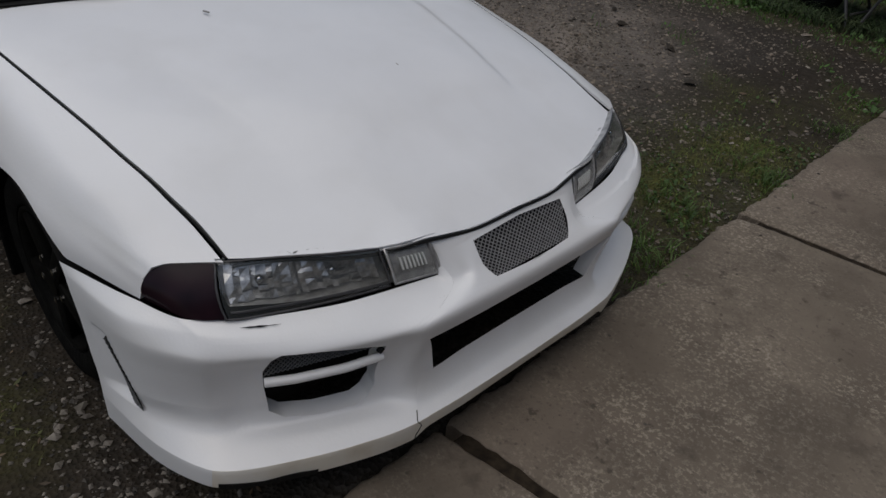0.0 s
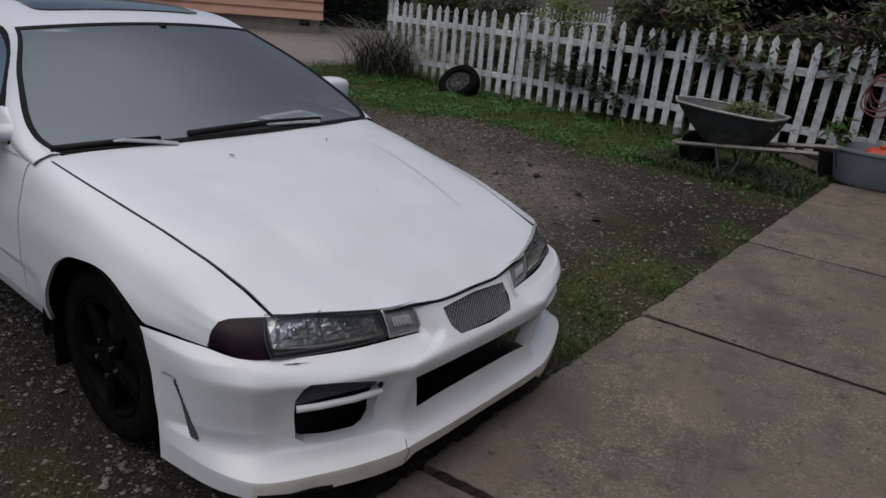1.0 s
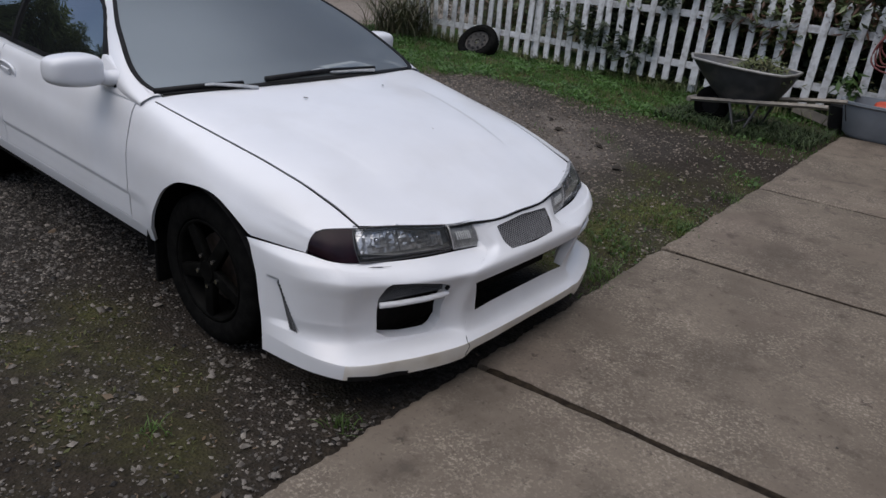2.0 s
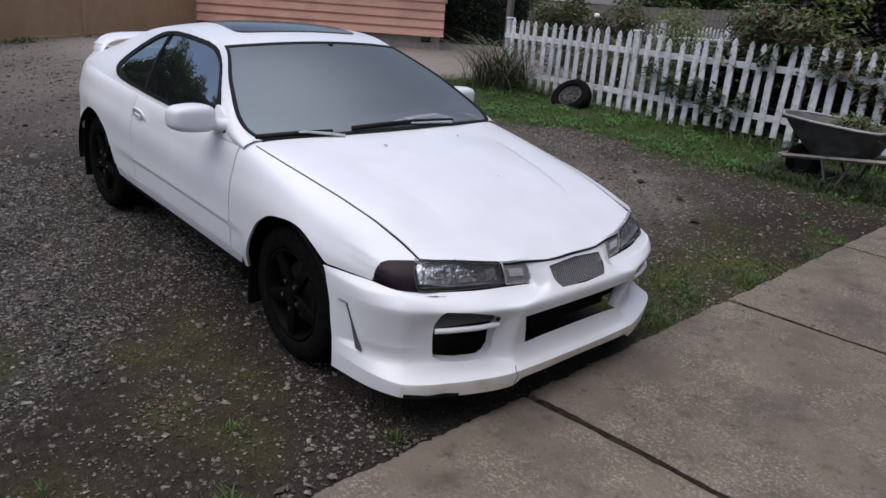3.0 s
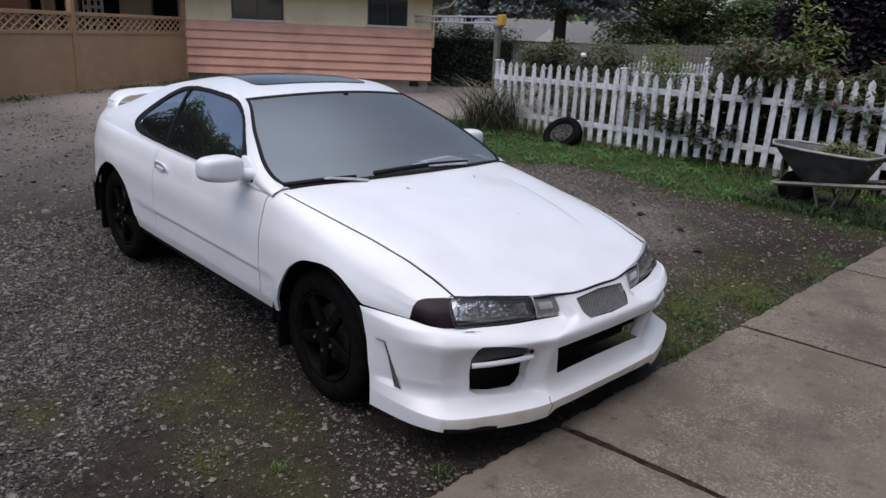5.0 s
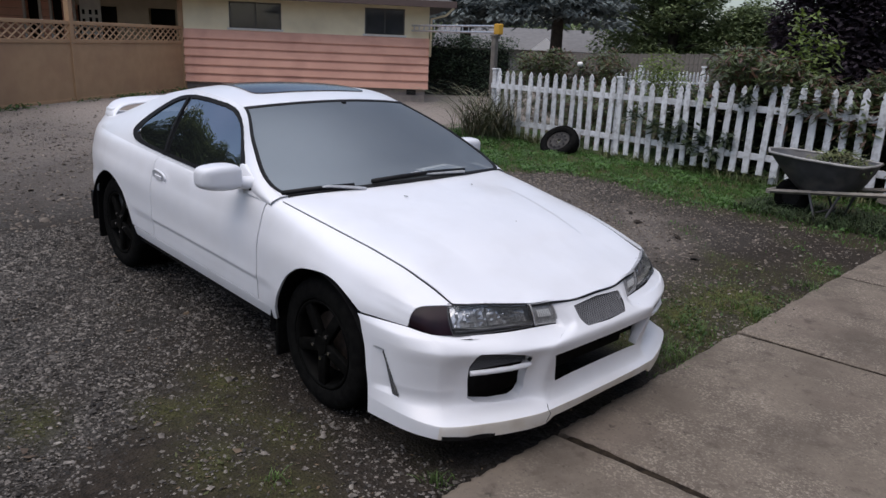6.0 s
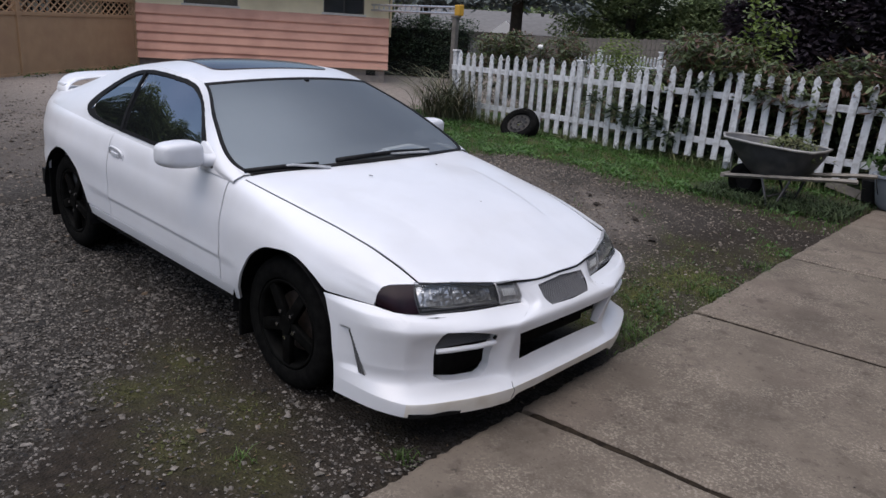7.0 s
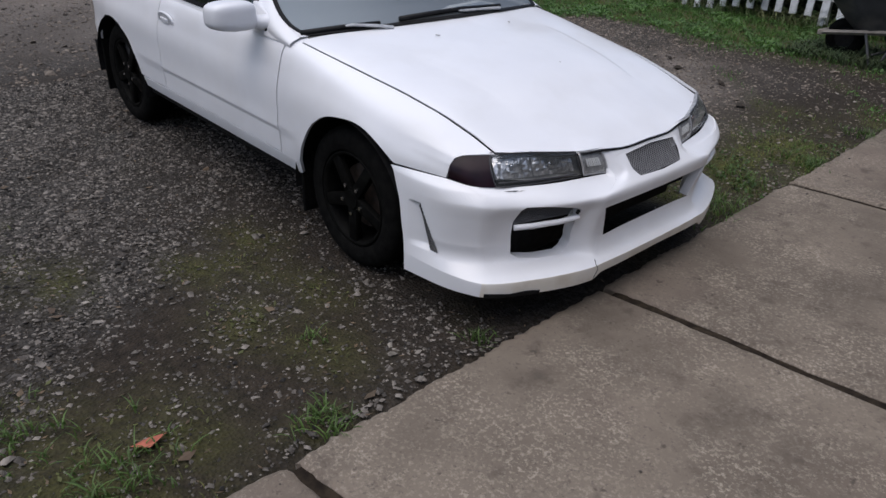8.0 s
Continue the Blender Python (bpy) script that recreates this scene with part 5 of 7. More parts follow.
        sheet("wheel_well", P, BLACK, car, "dark wheel well", lip=0, out=(0, 0, -1))
        bm = bmesh.new()
        fx = x - (0.335 if x == 0 else 0.325)
        box(bm, fx - 0.02, fx, side * 0.75 - 0.09, side * 0.75 + 0.09, 0.13, 0.47, 0.006)
        part("mud_flap", bm, RUBBER, car, "black rubber mud flap")
for side in (-1, 1):
    bm = bmesh.new()
    box(bm, -2.03, -0.34, side * 0.795 - 0.03, side * 0.795 + 0.03, 0.280, 0.330, 0.012)
    part("side_skirt", bm, BLACK, car, "black lower side skirt")

# ---- inside the cabin ----
bm = bmesh.new()
box(bm, -3.3, 0.40, -0.70, 0.70, 0.22, 0.34)
part("floor_pan", bm, BLACK, car, "dark floor pan")
bm = bmesh.new()
box(bm, -0.38, 0.40, -0.46, 0.46, 0.34, 0.66, 0.05)
part("engine", bm, BLACK, car, "dark engine bay")
bm = bmesh.new()
box(bm, -0.42, -0.38, -0.72, 0.72, 0.34, 0.83)
part("firewall", bm, BLACK, car)
bm = bmesh.new()
box(bm, -2.62, -2.58, -0.70, 0.70, 0.34, 0.93)
part("rear_bulkhead", bm, CLOTH, car, "dark grey trim")
for side in (-1, 1):
    bm = bmesh.new()
    box(bm, -2.6, -0.42, side * 0.765 - 0.012, side * 0.765 + 0.012, 0.34, 0.845, 0.005)
    part("door_trim", bm, CLOTH, car, "dark grey door trim")
DASH = mat("dark_grey_dashboard", (0.030, 0.031, 0.033), 0.7, color2=(0.042, 0.043, 0.045), scale=60)
U, S = np.meshgrid(np.linspace(0, 1, 14), np.linspace(-0.92, 0.92, 25), indexing="ij")
P = screen(np.full_like(U, 0.02), S)
P[..., 0] = -0.36 - 0.52 * U - 0.05 * S**2
P[..., 2] = 0.895 + 0.010 * np.sin(U * 3) - 0.30 * np.clip(U - 0.85, 0, 1) - 0.015 * S**2
sheet("dashboard", P, DASH, car, "dark grey dashboard", lip=0.15, out=(0, 0, 1))
bm = bmesh.new()
ring = [(0.19 * math.cos(a), 0.19 * math.sin(a), 0) for a in np.linspace(0, 2 * math.pi, 32, endpoint=False)]
tube(bm, ring, 0.014, 8, closed=True)
for a in (0, math.pi, 4.7):
    tube(bm, [(0, 0, -0.02), (0.185 * math.cos(a), 0.185 * math.sin(a), 0)], 0.016, 6)
bmesh.ops.create_cone(bm, cap_ends=True, segments=20, radius1=0.07, radius2=0.055, depth=0.05, matrix=Matrix.Translation((0, 0, -0.01)))
bmesh.ops.transform(bm, matrix=Matrix.Translation((-1.02, 0.36, 0.80)) @ Matrix.Rotation(radians(-62), 4, "Y"), verts=bm.verts)
part("steering_wheel", bm, BLACK, car, "black steering wheel", smooth=True, angle=50)


def seat(x, y, w, recline):
    bm = bmesh.new()
    box(bm, -0.25, 0.26, -w / 2, w / 2, -0.08, 0.08, 0.05)
    s = part("seat", bm, CLOTH, car, "dark grey cloth seat", smooth=True)
    s.matrix_basis = Matrix.Translation((x, y, 0.50))
    bm = bmesh.new()
    box(bm, -0.07, 0.07, -w / 2, w / 2, 0, 0.56, 0.05)
    b = part("backrest", bm, CLOTH, s, smooth=True)
    b.matrix_basis = Matrix.Translation((-0.24, 0, 0.02)) @ Matrix.Rotation(radians(-recline), 4, "Y")
    bm = bmesh.new()
    box(bm, -0.05, 0.05, -0.13, 0.13, 0.57, 0.72, 0.04)
    h = part("headrest", bm, CLOTH, b, smooth=True)


seat(-1.30, -0.36, 0.50, 22)
seat(-1.30, 0.36, 0.50, 22)
seat(-2.05, 0.0, 1.20, 28)
sheet("headliner", roof(U2 * 0.96 + 0.02, S2 * 0.97) - np.array((0, 0, 0.025)), mat("grey_headliner", (0.22, 0.22, 0.215), 0.95, color2=(0.26, 0.26, 0.25), scale=90), car, "grey headliner", lip=0, out=(0, 0, -1))
bm = bmesh.new()
box(bm, -0.02, 0.02, -0.12, 0.12, -0.03, 0.03, 0.012, m=Matrix.Translation((-1.02, 0.02, 1.165)))
box(bm, -0.012, 0.012, -0.012, 0.012, 0.02, 0.09, 0.004, m=Matrix.Translation((-1.02, 0.02, 1.165)))
part("rear_view_mirror", bm, BLACK, car, "black rear-view mirror")

paper = thing("paper_sheet", "white printed paper lying on the dashboard", "paper", m=pose(-0.50, 0.365, 0.928, 0, 3, 12))
bm = bmesh.new()
box(bm, -0.075, 0.075, -0.15, 0.15, -0.001, 0.001)
part("sheet", bm, PAPER, paper)
for i, (a, b) in enumerate(((-0.11, -0.075), (-0.06, -0.03), (-0.015, 0.02), (0.035, 0.07), (0.085, 0.12))):
    bm = bmesh.new()
    box(bm, -0.035, 0.030, a, b, 0.0015, 0.003)
    part("print_bar", bm, INK, paper)

# ---- ground ----
n = 300
t = np.linspace(-1, 1, n)
gx = -2.0 + 7.0 * t + 393.0 * np.sign(t) * np.abs(t) ** 9
gy = 2.0 + 7.5 * t + 392.0 * np.sign(t) * np.abs(t) ** 9
GX, GY = np.meshgrid(gx, gy, indexing="ij")
near = np.exp(-((GX + 2) ** 2 + (GY - 2) ** 2) / 90.0)
GZ = ground_height(GX, GY) + near * (0.010 * wave(GX, GY, 3.1) + 0.006 * wave(GX, GY, 9.0)) - 0.012 - 0.03 * smooth(GX, 0.80, 0.86) * (GX < 8) * (GY < 6.3)
idx = np.arange(n * n).reshape(n, n)
F = np.stack([idx[:-1, :-1], idx[1:, :-1], idx[1:, 1:], idx[:-1, 1:]], -1).reshape(-1, 4)
ground = mesh("ground", np.stack([GX, GY, GZ], -1).reshape(-1, 3), F.tolist(), GROUND, None, smooth=True)
tagged(ground, "dark gravel lot with moss, weeds and bare soil", "ground", kind="structure")
for name, value in zip(("moss", "soil_and_shade", "tarmac"), layers(GX, GY)):
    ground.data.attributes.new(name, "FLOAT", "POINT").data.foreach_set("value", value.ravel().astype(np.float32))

# ---- concrete slabs ----
pavement = thing("pavement", "worn brown-grey concrete slabs with dirty joints", "pavement", kind="structure")
JOINTS = (-5.30, -3.50, -1.69, -0.175, 1.618, 3.410, 6.15)


def slab(a, b, seed):
    rnd = np.random.RandomState(seed)
    n, m = 60, 90
    u, v = np.meshgrid(np.linspace(0, 1, n) ** 1.6, np.linspace(0, 1, m), indexing="ij")
    y = a + 0.019 + (b - a - 0.038) * v + (0.005 * np.sin(23 * u + seed) + 0.003 * np.sin(61 * u + 2 * seed) + rnd.normal(0, 0.0022, (n, 1))) * (np.abs(v - 0.5) > 0.495)
    rough_edge = (0.004 * np.sin(17 * y + seed) + rnd.normal(0, 0.004, (1, m))) * (1 - u) ** 6
    x = 0.868 - 0.0165 * y + rough_edge + (4.9 - 0.868) * u
    y = y + 0.09 * (x - 0.85)
    z = 0.030 + 0.0015 * wave(x, y, 4) - 0.010 * np.clip(1 - np.minimum(v, 1 - v) * (b - a) / 0.02, 0, 1) ** 2 - 0.014 * np.clip(1 - u * 4 / 0.03, 0, 1) ** 2
    top = np.stack([x, y, z], -1)
    P = np.pad(top, ((1, 1), (1, 1), (0, 0)), mode="edge")
    E = np.zeros(P.shape[:2], bool)
    E[0], E[-1], E[:, 0], E[:, -1] = True, True, True, True
    P[E, 2] = -0.10
    idx = np.arange(P.shape[0] * P.shape[1]).reshape(P.shape[:2])
    F = np.stack([idx[:-1, :-1], idx[1:, :-1], idx[1:, 1:], idx[:-1, 1:]], -1).reshape(-1, 4)
    ob = mesh("slab", P.reshape(-1, 3), F.tolist(), CONCRETE, pavement, smooth=True)
    ob.data.set_sharp_from_angle(angle=radians(50))


for i in range(len(JOINTS) - 1):
    slab(JOINTS[i], JOINTS[i + 1], i + 3)
bm = bmesh.new()
box(bm, 0.93, 4.85, -5.0, 6.05, -0.12, 0.017)
part("joint_dirt", bm, mat("joint_dirt", (0.012, 0.009, 0.007), 0.95, spec=0.1, color2=(0.034, 0.026, 0.018), scale=30), pavement)

# ---- house with pink lap siding ----
HOUSE_P, HOUSE_A = Vector((-15.9, 5.77, 0.0)), math.atan2(5.02, 3.83)
house = thing("house", "low house with pink lap siding and cream upper wall", "house", m=Matrix.Translation(HOUSE_P) @ Matrix.Rotation(HOUSE_A, 4, "Z"))
HL = 6.27
bm = bmesh.new()
box(bm, 0.0, HL - 0.06, 0.06, 0.26, -0.2, 0.36)
part("foundation", bm, mat("block_foundation", (0.26, 0.22, 0.19), 0.9, color2=(0.2, 0.17, 0.15), scale=8, bump=0.2), house, "bare block foundation")
bm = bmesh.new()
box(bm, HL - 0.55, HL - 0.30, 0.04, 0.08, 0.20, 0.33)
part("foundation_vent", bm, BLACK, house, "dark foundation vent")
for i in range(6):
    z0, z1 = 0.355 + i * 0.215, 0.355 + (i + 1) * 0.215 + 0.012
    v = [(0, -0.052, z0), (HL + 0.015, -0.052, z0), (HL + 0.015, 0.0, z1), (0, 0.0, z1), (0, 0.05, z0), (HL + 0.015, 0.05, z0), (HL + 0.015, 0.05, z1), (0, 0.05, z1)]
    mesh("siding_board", v, [(0, 1, 2, 3), (0, 4, 5, 1), (1, 5, 6, 2), (3, 2, 6, 7), (0, 3, 7, 4), (4, 7, 6, 5)], PINK, house)
    v = [(HL - 0.02, 0.03, z0), (HL + 0.03, 0.03, z0), (HL + 0.03, 7.0, z0), (HL, 7.0, z0), (HL - 0.02, 0.03, z1), (HL + 0.005, 0.03, z1), (HL + 0.005, 7.0, z1), (HL, 7.0, z1)]
    mesh("siding_board", v, [(0, 1, 2, 3), (4, 5, 6, 7), (0, 1, 5, 4), (1, 2, 6, 5), (2, 3, 7, 6)], PINK, house)
WINS = [(1.18, 2.48, 1.72, 2.36), (4.60, 5.63, 1.71, 2.36)]
xs = [0.0, 1.18, 2.48, 4.60, 5.63, HL]
walls = [(xs[i], xs[i + 1], 0.0, 0.2, 1.64, 2.75) for i in (0, 2, 4)]
for i in (1, 3):
    walls += [(xs[i], xs[i + 1], 0.0, 0.2, 1.64, 1.715), (xs[i], xs[i + 1], 0.0, 0.2, 2.36, 2.75)]
walls.append((HL - 0.2, HL, 0.2, 7.0, 1.64, 2.75))
for q in walls:
    bm = bmesh.new()
    box(bm, *q)
    part("upper_wall", bm, YELLOW, house, "cream plaster upper wall")
bm = bmesh.new()
box(bm, 0.1, HL - 0.2, 0.9, 1.0, 0, 2.7)
part("inner_wall", bm, mat("dim_room", (0.16, 0.15, 0.14), 0.9), house)
PANE = glass("window_pane", (0.72, 0.73, 0.74), 0.03)
for x0, x1, z0, z1 in WINS:
    bm = bmesh.new()
    box(bm, x0 - 0.05, x1 + 0.05, -0.03, 0.05, z0 - 0.05, z0, 0.006)
    win = part("window", bm, TRIM, house, "dark two-pane window with pale sill")
    for a, b, c, d in ((x0, x0 + 0.04, z0, z1), (x1 - 0.04, x1, z0, z1), (x0, x1, z1 - 0.04, z1), ((x0 + x1) / 2 - 0.02, (x0 + x1) / 2 + 0.02, z0, z1)):
        bm = bmesh.new()
        box(bm, a, b, 0.01, 0.07, c, d, 0.004)
        part("frame", bm, mat("bronze_frame", (0.075, 0.068, 0.060), 0.5), win, "brown window frame")
    for a, b in ((x0 + 0.03, (x0 + x1) / 2), ((x0 + x1) / 2, x1 - 0.03)):
        bm = bmesh.new()
        box(bm, a, b, 0.035, 0.045, z0, z1 - 0.03)
        part("pane", bm, PANE, win)
    bm = bmesh.new()
    box(bm, x0, x1, 0.10, 0.11, z0, z1)
    part("blind", bm, mat("grey_blind", (0.22, 0.21, 0.205), 0.8, color2=(0.28, 0.27, 0.26), scale=5), win, "grey blind")
bm = bmesh.new()
v = [(-9, -0.62, 2.44), (HL + 0.62, -0.62, 2.44), (HL + 0.62, 7.5, 2.44), (-9, 7.5, 2.44), (-9, -0.62, 2.56), (HL + 0.62, -0.62, 2.56), (HL + 0.62, 7.5, 2.56), (-9, 7.5, 2.56), (-9, 3.4, 3.7), (HL - 3.0, 3.4, 3.7)]
vs = [bm.verts.new(q) for q in v]
for f in ((0, 3, 2, 1), (0, 1, 5, 4), (1, 2, 6, 5), (2, 3, 7, 6), (4, 5, 9, 8), (5, 6, 9), (6, 7, 8, 9), (0, 4, 8, 7, 3)):
    bm.faces.new([vs[i] for i in f])
part("roof", bm, ROOFING, house, "dark shingle roof with wide eaves")
bm = bmesh.new()
box(bm, -9, HL + 0.63, -0.65, -0.625, 2.42, 2.58, 0.004)
part("fascia", bm, mat("brown_fascia", (0.09, 0.06, 0.05), 0.7), house, "dark brown fascia board")
bm = bmesh.new()
tube(bm, [(HL + 0.55, -0.60, 2.42), (HL + 0.40, -0.35, 2.25), (HL + 0.05, -0.06, 2.15), (HL + 0.04, -0.05, 1.2)], 0.03, 8)
part("downpipe", bm, YELLOW, house, "cream downpipe", smooth=True)

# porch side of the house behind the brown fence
# these walls use a darkened cream, the porch's shade put into the plaster
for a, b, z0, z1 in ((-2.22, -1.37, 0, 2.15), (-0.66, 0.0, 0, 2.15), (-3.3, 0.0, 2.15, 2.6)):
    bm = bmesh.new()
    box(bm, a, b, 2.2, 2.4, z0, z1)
    part("porch_wall", bm, mat("shaded_porch_plaster", (0.50, 0.44, 0.33), 0.8, color2=(0.44, 0.38, 0.28), scale=3), house, "cream porch wall in a shade-darkened colour")
bm = bmesh.new()
box(bm, -0.1, 0.05, 0.2, 2.3, 0, 2.6)
part("porch_wall", bm, YELLOW, house, "cream porch wall")
for a, b in ((-9.0, -4.60), (-4.25, -3.95), (-3.66, -3.30)):
    for i in range(13):
        bm = bmesh.new()
        box(bm, a, b, 2.2 - 0.018, 2.35, 0.2 * i, 0.2 * i + 0.192, m=None)
        part("siding_board", bm, PINK, house)
for a, b in ((-4.66, -4.60), (-4.25, -4.19), (-3.97, -3.91), (-3.36, -3.30)):
    bm = bmesh.new()
    box(bm, a, b, 2.12, 2.2, 0, 2.3, 0.005)
    part("door_trim", bm, TRIM, house, "white door trim")
bm = bmesh.new()
box(bm, -3.18, -2.63, 2.14, 2.18, 0.1, 2.3, 0.004)
porch_door = part("porch_door", bm, mat("white_door", (0.66, 0.65, 0.60), 0.6, color2=(0.58, 0.57, 0.52), scale=5), house, "white porch door with dark panes")
rnd = random.Random(12)
for i in range(4):
    for x in (-3.08, -2.90, -2.74):
        bm = bmesh.new()
        box(bm, x - 0.04, x + 0.03, 2.125, 2.139, 1.25 + 0.22 * i, 1.25 + 0.22 * i + rnd.uniform(0.08, 0.16))
        part("door_pane", bm, BLACK, porch_door)
bm = bmesh.new()
box(bm, -9.0, 0.0, 3.4, 3.5, 0, 2.6)
part("porch_room", bm, mat("dark_room", (0.03, 0.028, 0.026), 0.9), house)

# ---- brown fence with lattice top ----
FA = math.atan2(-3.39, 2.45)
brown_fence = thing("fence", "brown panel fence with diagonal lattice top", "fence", m=Matrix.Translation((-15.9, 5.77, 0)) @ Matrix.Rotation(FA, 4, "Z"))
for i, a in enumerate((0.0, 4.19, 8.4, 12.6)):
    bm = bmesh.new()
    box(bm, a - 0.055, a + 0.055, -0.06, 0.05, 0.0, 2.42, 0.006)
    part("post", bm, BROWN, brown_fence)
    if i == 3:
        continue
    b = (4.19, 8.4, 12.6)[i]
    bm = bmesh.new()
    box(bm, a + 0.055, b - 0.055, -0.012, 0.012, 0.20, 1.30)
    part("panel", bm, BROWN, brown_fence, "flat brown panel")
    for z0, z1 in ((1.28, 1.35), (1.63, 1.70), (0.12, 0.20)):
        bm = bmesh.new()
        box(bm, a + 0.055, b - 0.055, -0.03, 0.03, z0, z1, 0.005)
        part("rail", bm, BROWN, brown_fence)
    bm = bmesh.new()
    z0, rise, run, w = 1.34, 0.30, 0.46, b - a - 0.11
    k = -run
    while k < w:
        for sgn, y in ((1, -0.006), (-1, 0.006)):
            x0, x1 = max(k, 0.0), min(k + run, w)
            za, zb = (z0 + rise * ((x if sgn > 0 else 2 * k + run - x) - k) / run for x in (x0, x1))
            if x1 - x0 > 0.05:
                tube(bm, [(a + 0.055 + x0, y, za), (a + 0.055 + x1, y, zb)], 0.020, 4)
        k += 0.23
    for v in bm.verts:
        v.co.y *= 0.6
    part("lattice", bm, BROWN, brown_fence, "brown diagonal lattice")

# ---- white picket fence ----
picket_fence = thing("fence", "white picket fence with peeling paint, overgrown with leaves", "fence")
DIRF = Vector((7.5, -0.55, 0)).normalized()
AF = math.atan2(DIRF.y, DIRF.x)


def picket_mesh(h, w=0.088):
    q = [(-w / 2, 0), (w / 2, 0), (w / 2, h - 0.135), (w / 2 - 0.016, h - 0.115), (w / 2 - 0.004, h - 0.085), (w / 2 - 0.012, h - 0.045), (0, h), (-w / 2 + 0.012, h - 0.045), (-w / 2 + 0.004, h - 0.085), (-w / 2 + 0.016, h - 0.115), (-w / 2, h - 0.135)]
    k = len(q)
    verts = [(x, -0.010, z) for x, z in q] + [(x, 0.010, z) for x, z in q]
    faces = [tuple(range(k)), tuple(range(2 * k - 1, k - 1, -1))] + [(i, k + i, k + (i + 1) % k, (i + 1) % k) for i in range(k)]
    me = bpy.data.meshes.new("picket")
    me.from_pydata(verts, [], faces)
    me.materials.append(PICKET)
    return me


PICKETS = [picket_mesh(h, w) for h, w in ((1.15, 0.088), (1.17, 0.092), (1.13, 0.085), (1.15, 0.082))]
rnd = random.Random(7)
for i in range(52):
    high = 0.02 + 0.0040 * i
    sdist = -0.10 + i * 0.193 + rnd.uniform(-0.008, 0.008)
    q = Vector((-6.3, 7.3, 0)) + DIRF * sdist
    ob = new("picket", PICKETS[rnd.randrange(4)])
    drop = 0.10 * math.exp(-((i - 18) / 1.6) ** 2)
    ob.matrix_basis = Matrix.Translation((q.x, q.y, high - drop)) @ Matrix.Rotation(AF, 4, "Z") @ Matrix.Rotation(radians(rnd.uniform(-2.0, 2.0)), 4, "Y") @ Matrix.Rotation(radians(rnd.uniform(-1.5, 1.5)), 4, "X")
    ob.parent = picket_fence
for z in (0.27, 0.88):
    for a, b in ((-0.3, 2.5), (2.5, 5.1), (5.1, 7.6), (7.6, 10.1)):
        p0 = Vector((-6.3, 7.3, 0)) + DIRF * a
        bm = bmesh.new()
        box(bm, 0, b - a - 0.004, 0.012, 0.048, z - 0.042, z + 0.042, 0.003)
        ob = part("rail", bm, PICKET, picket_fence)
        slope = 0.0124
        ob.matrix_basis = Matrix.Translation((p0.x, p0.y, 0.02 + 0.0124 * a)) @ Matrix.Rotation(AF, 4, "Z") @ Matrix.Rotation(-slope, 4, "Y")
for a in (-0.29, 2.5, 5.07, 7.6, 10.1):
    q = Vector((-6.3, 7.3, 0)) + DIRF * a
    bm = bmesh.new()
    box(bm, -0.045, 0.045, 0.055, 0.145, -0.1, 1.12, 0.006)
    ob = part("post", bm, PICKET, picket_fence)
    ob.matrix_basis = Matrix.Translation((q.x, q.y, 0.05 + 0.0124 * a)) @ Matrix.Rotation(AF, 4, "Z")
    bm = bmesh.new()
    box(bm, -0.06, 0.06, 0.04, 0.16, 1.12, 1.15, 0.008)
    part("post_cap", bm, PICKET, ob)

# a second picket fence, across the garden behind
back_fence = thing("fence", "short stretch of white picket fence behind the garden", "fence")
BK0, BK1 = Vector((-7.49, 12.65, 0.0)), Vector((-7.40, 16.98, -0.07))
turn = math.atan2(BK1.y - BK0.y, BK1.x - BK0.x)
for i in range(24):
    q = BK0.lerp(BK1, i / 23)
    ob = new("picket", PICKETS[i % 4])
    ob.matrix_basis = Matrix.Translation(q) @ Matrix.Rotation(turn + math.pi, 4, "Z")
    ob.parent = back_fence
for z in (0.35, 0.86):
    bm = bmesh.new()
    tube(bm, [BK0 + Vector((-0.03, 0, z)), BK1 + Vector((-0.03, 0, z))], 0.035, 4)
    part("rail", bm, PICKET, back_fence)
for k in (0.27, 0.98):
    q = BK0.lerp(BK1, k)
    bm = bmesh.new()
    box(bm, q.x - 0.13, q.x - 0.04, q.y - 0.05, q.y + 0.05, -0.2, 1.20, 0.008)
    box(bm, q.x - 0.15, q.x - 0.02, q.y - 0.07, q.y + 0.07, 1.20, 1.24, 0.006)
    part("post", bm, PICKET, back_fence)


far_fence = thing("fence", "white picket fence far behind the shrubs", "fence")
for i in range(22):
    ob = new("picket", PICKETS[i % 4])
    ob.matrix_basis = Matrix.Translation((-1.7 + 0.13 * i, 15.6 + 0.06 * i, 0.0)) @ Matrix.Rotation(0.43, 4, "Z") @ Matrix.Diagonal((0.75, 1, 1, 1))
    ob.parent = far_fence
for z in (0.35, 0.86):
    bm = bmesh.new()
    tube(bm, [(-1.8, 15.63, z), (1.2, 17.0, z)], 0.035, 4)
    part("rail", bm, PICKET, far_fence)
bm = bmesh.new()
box(bm, 0.45, 0.55, 16.7, 16.8, -0.1, 1.35, 0.006)
part("post", bm, GREYWOOD, far_fence)

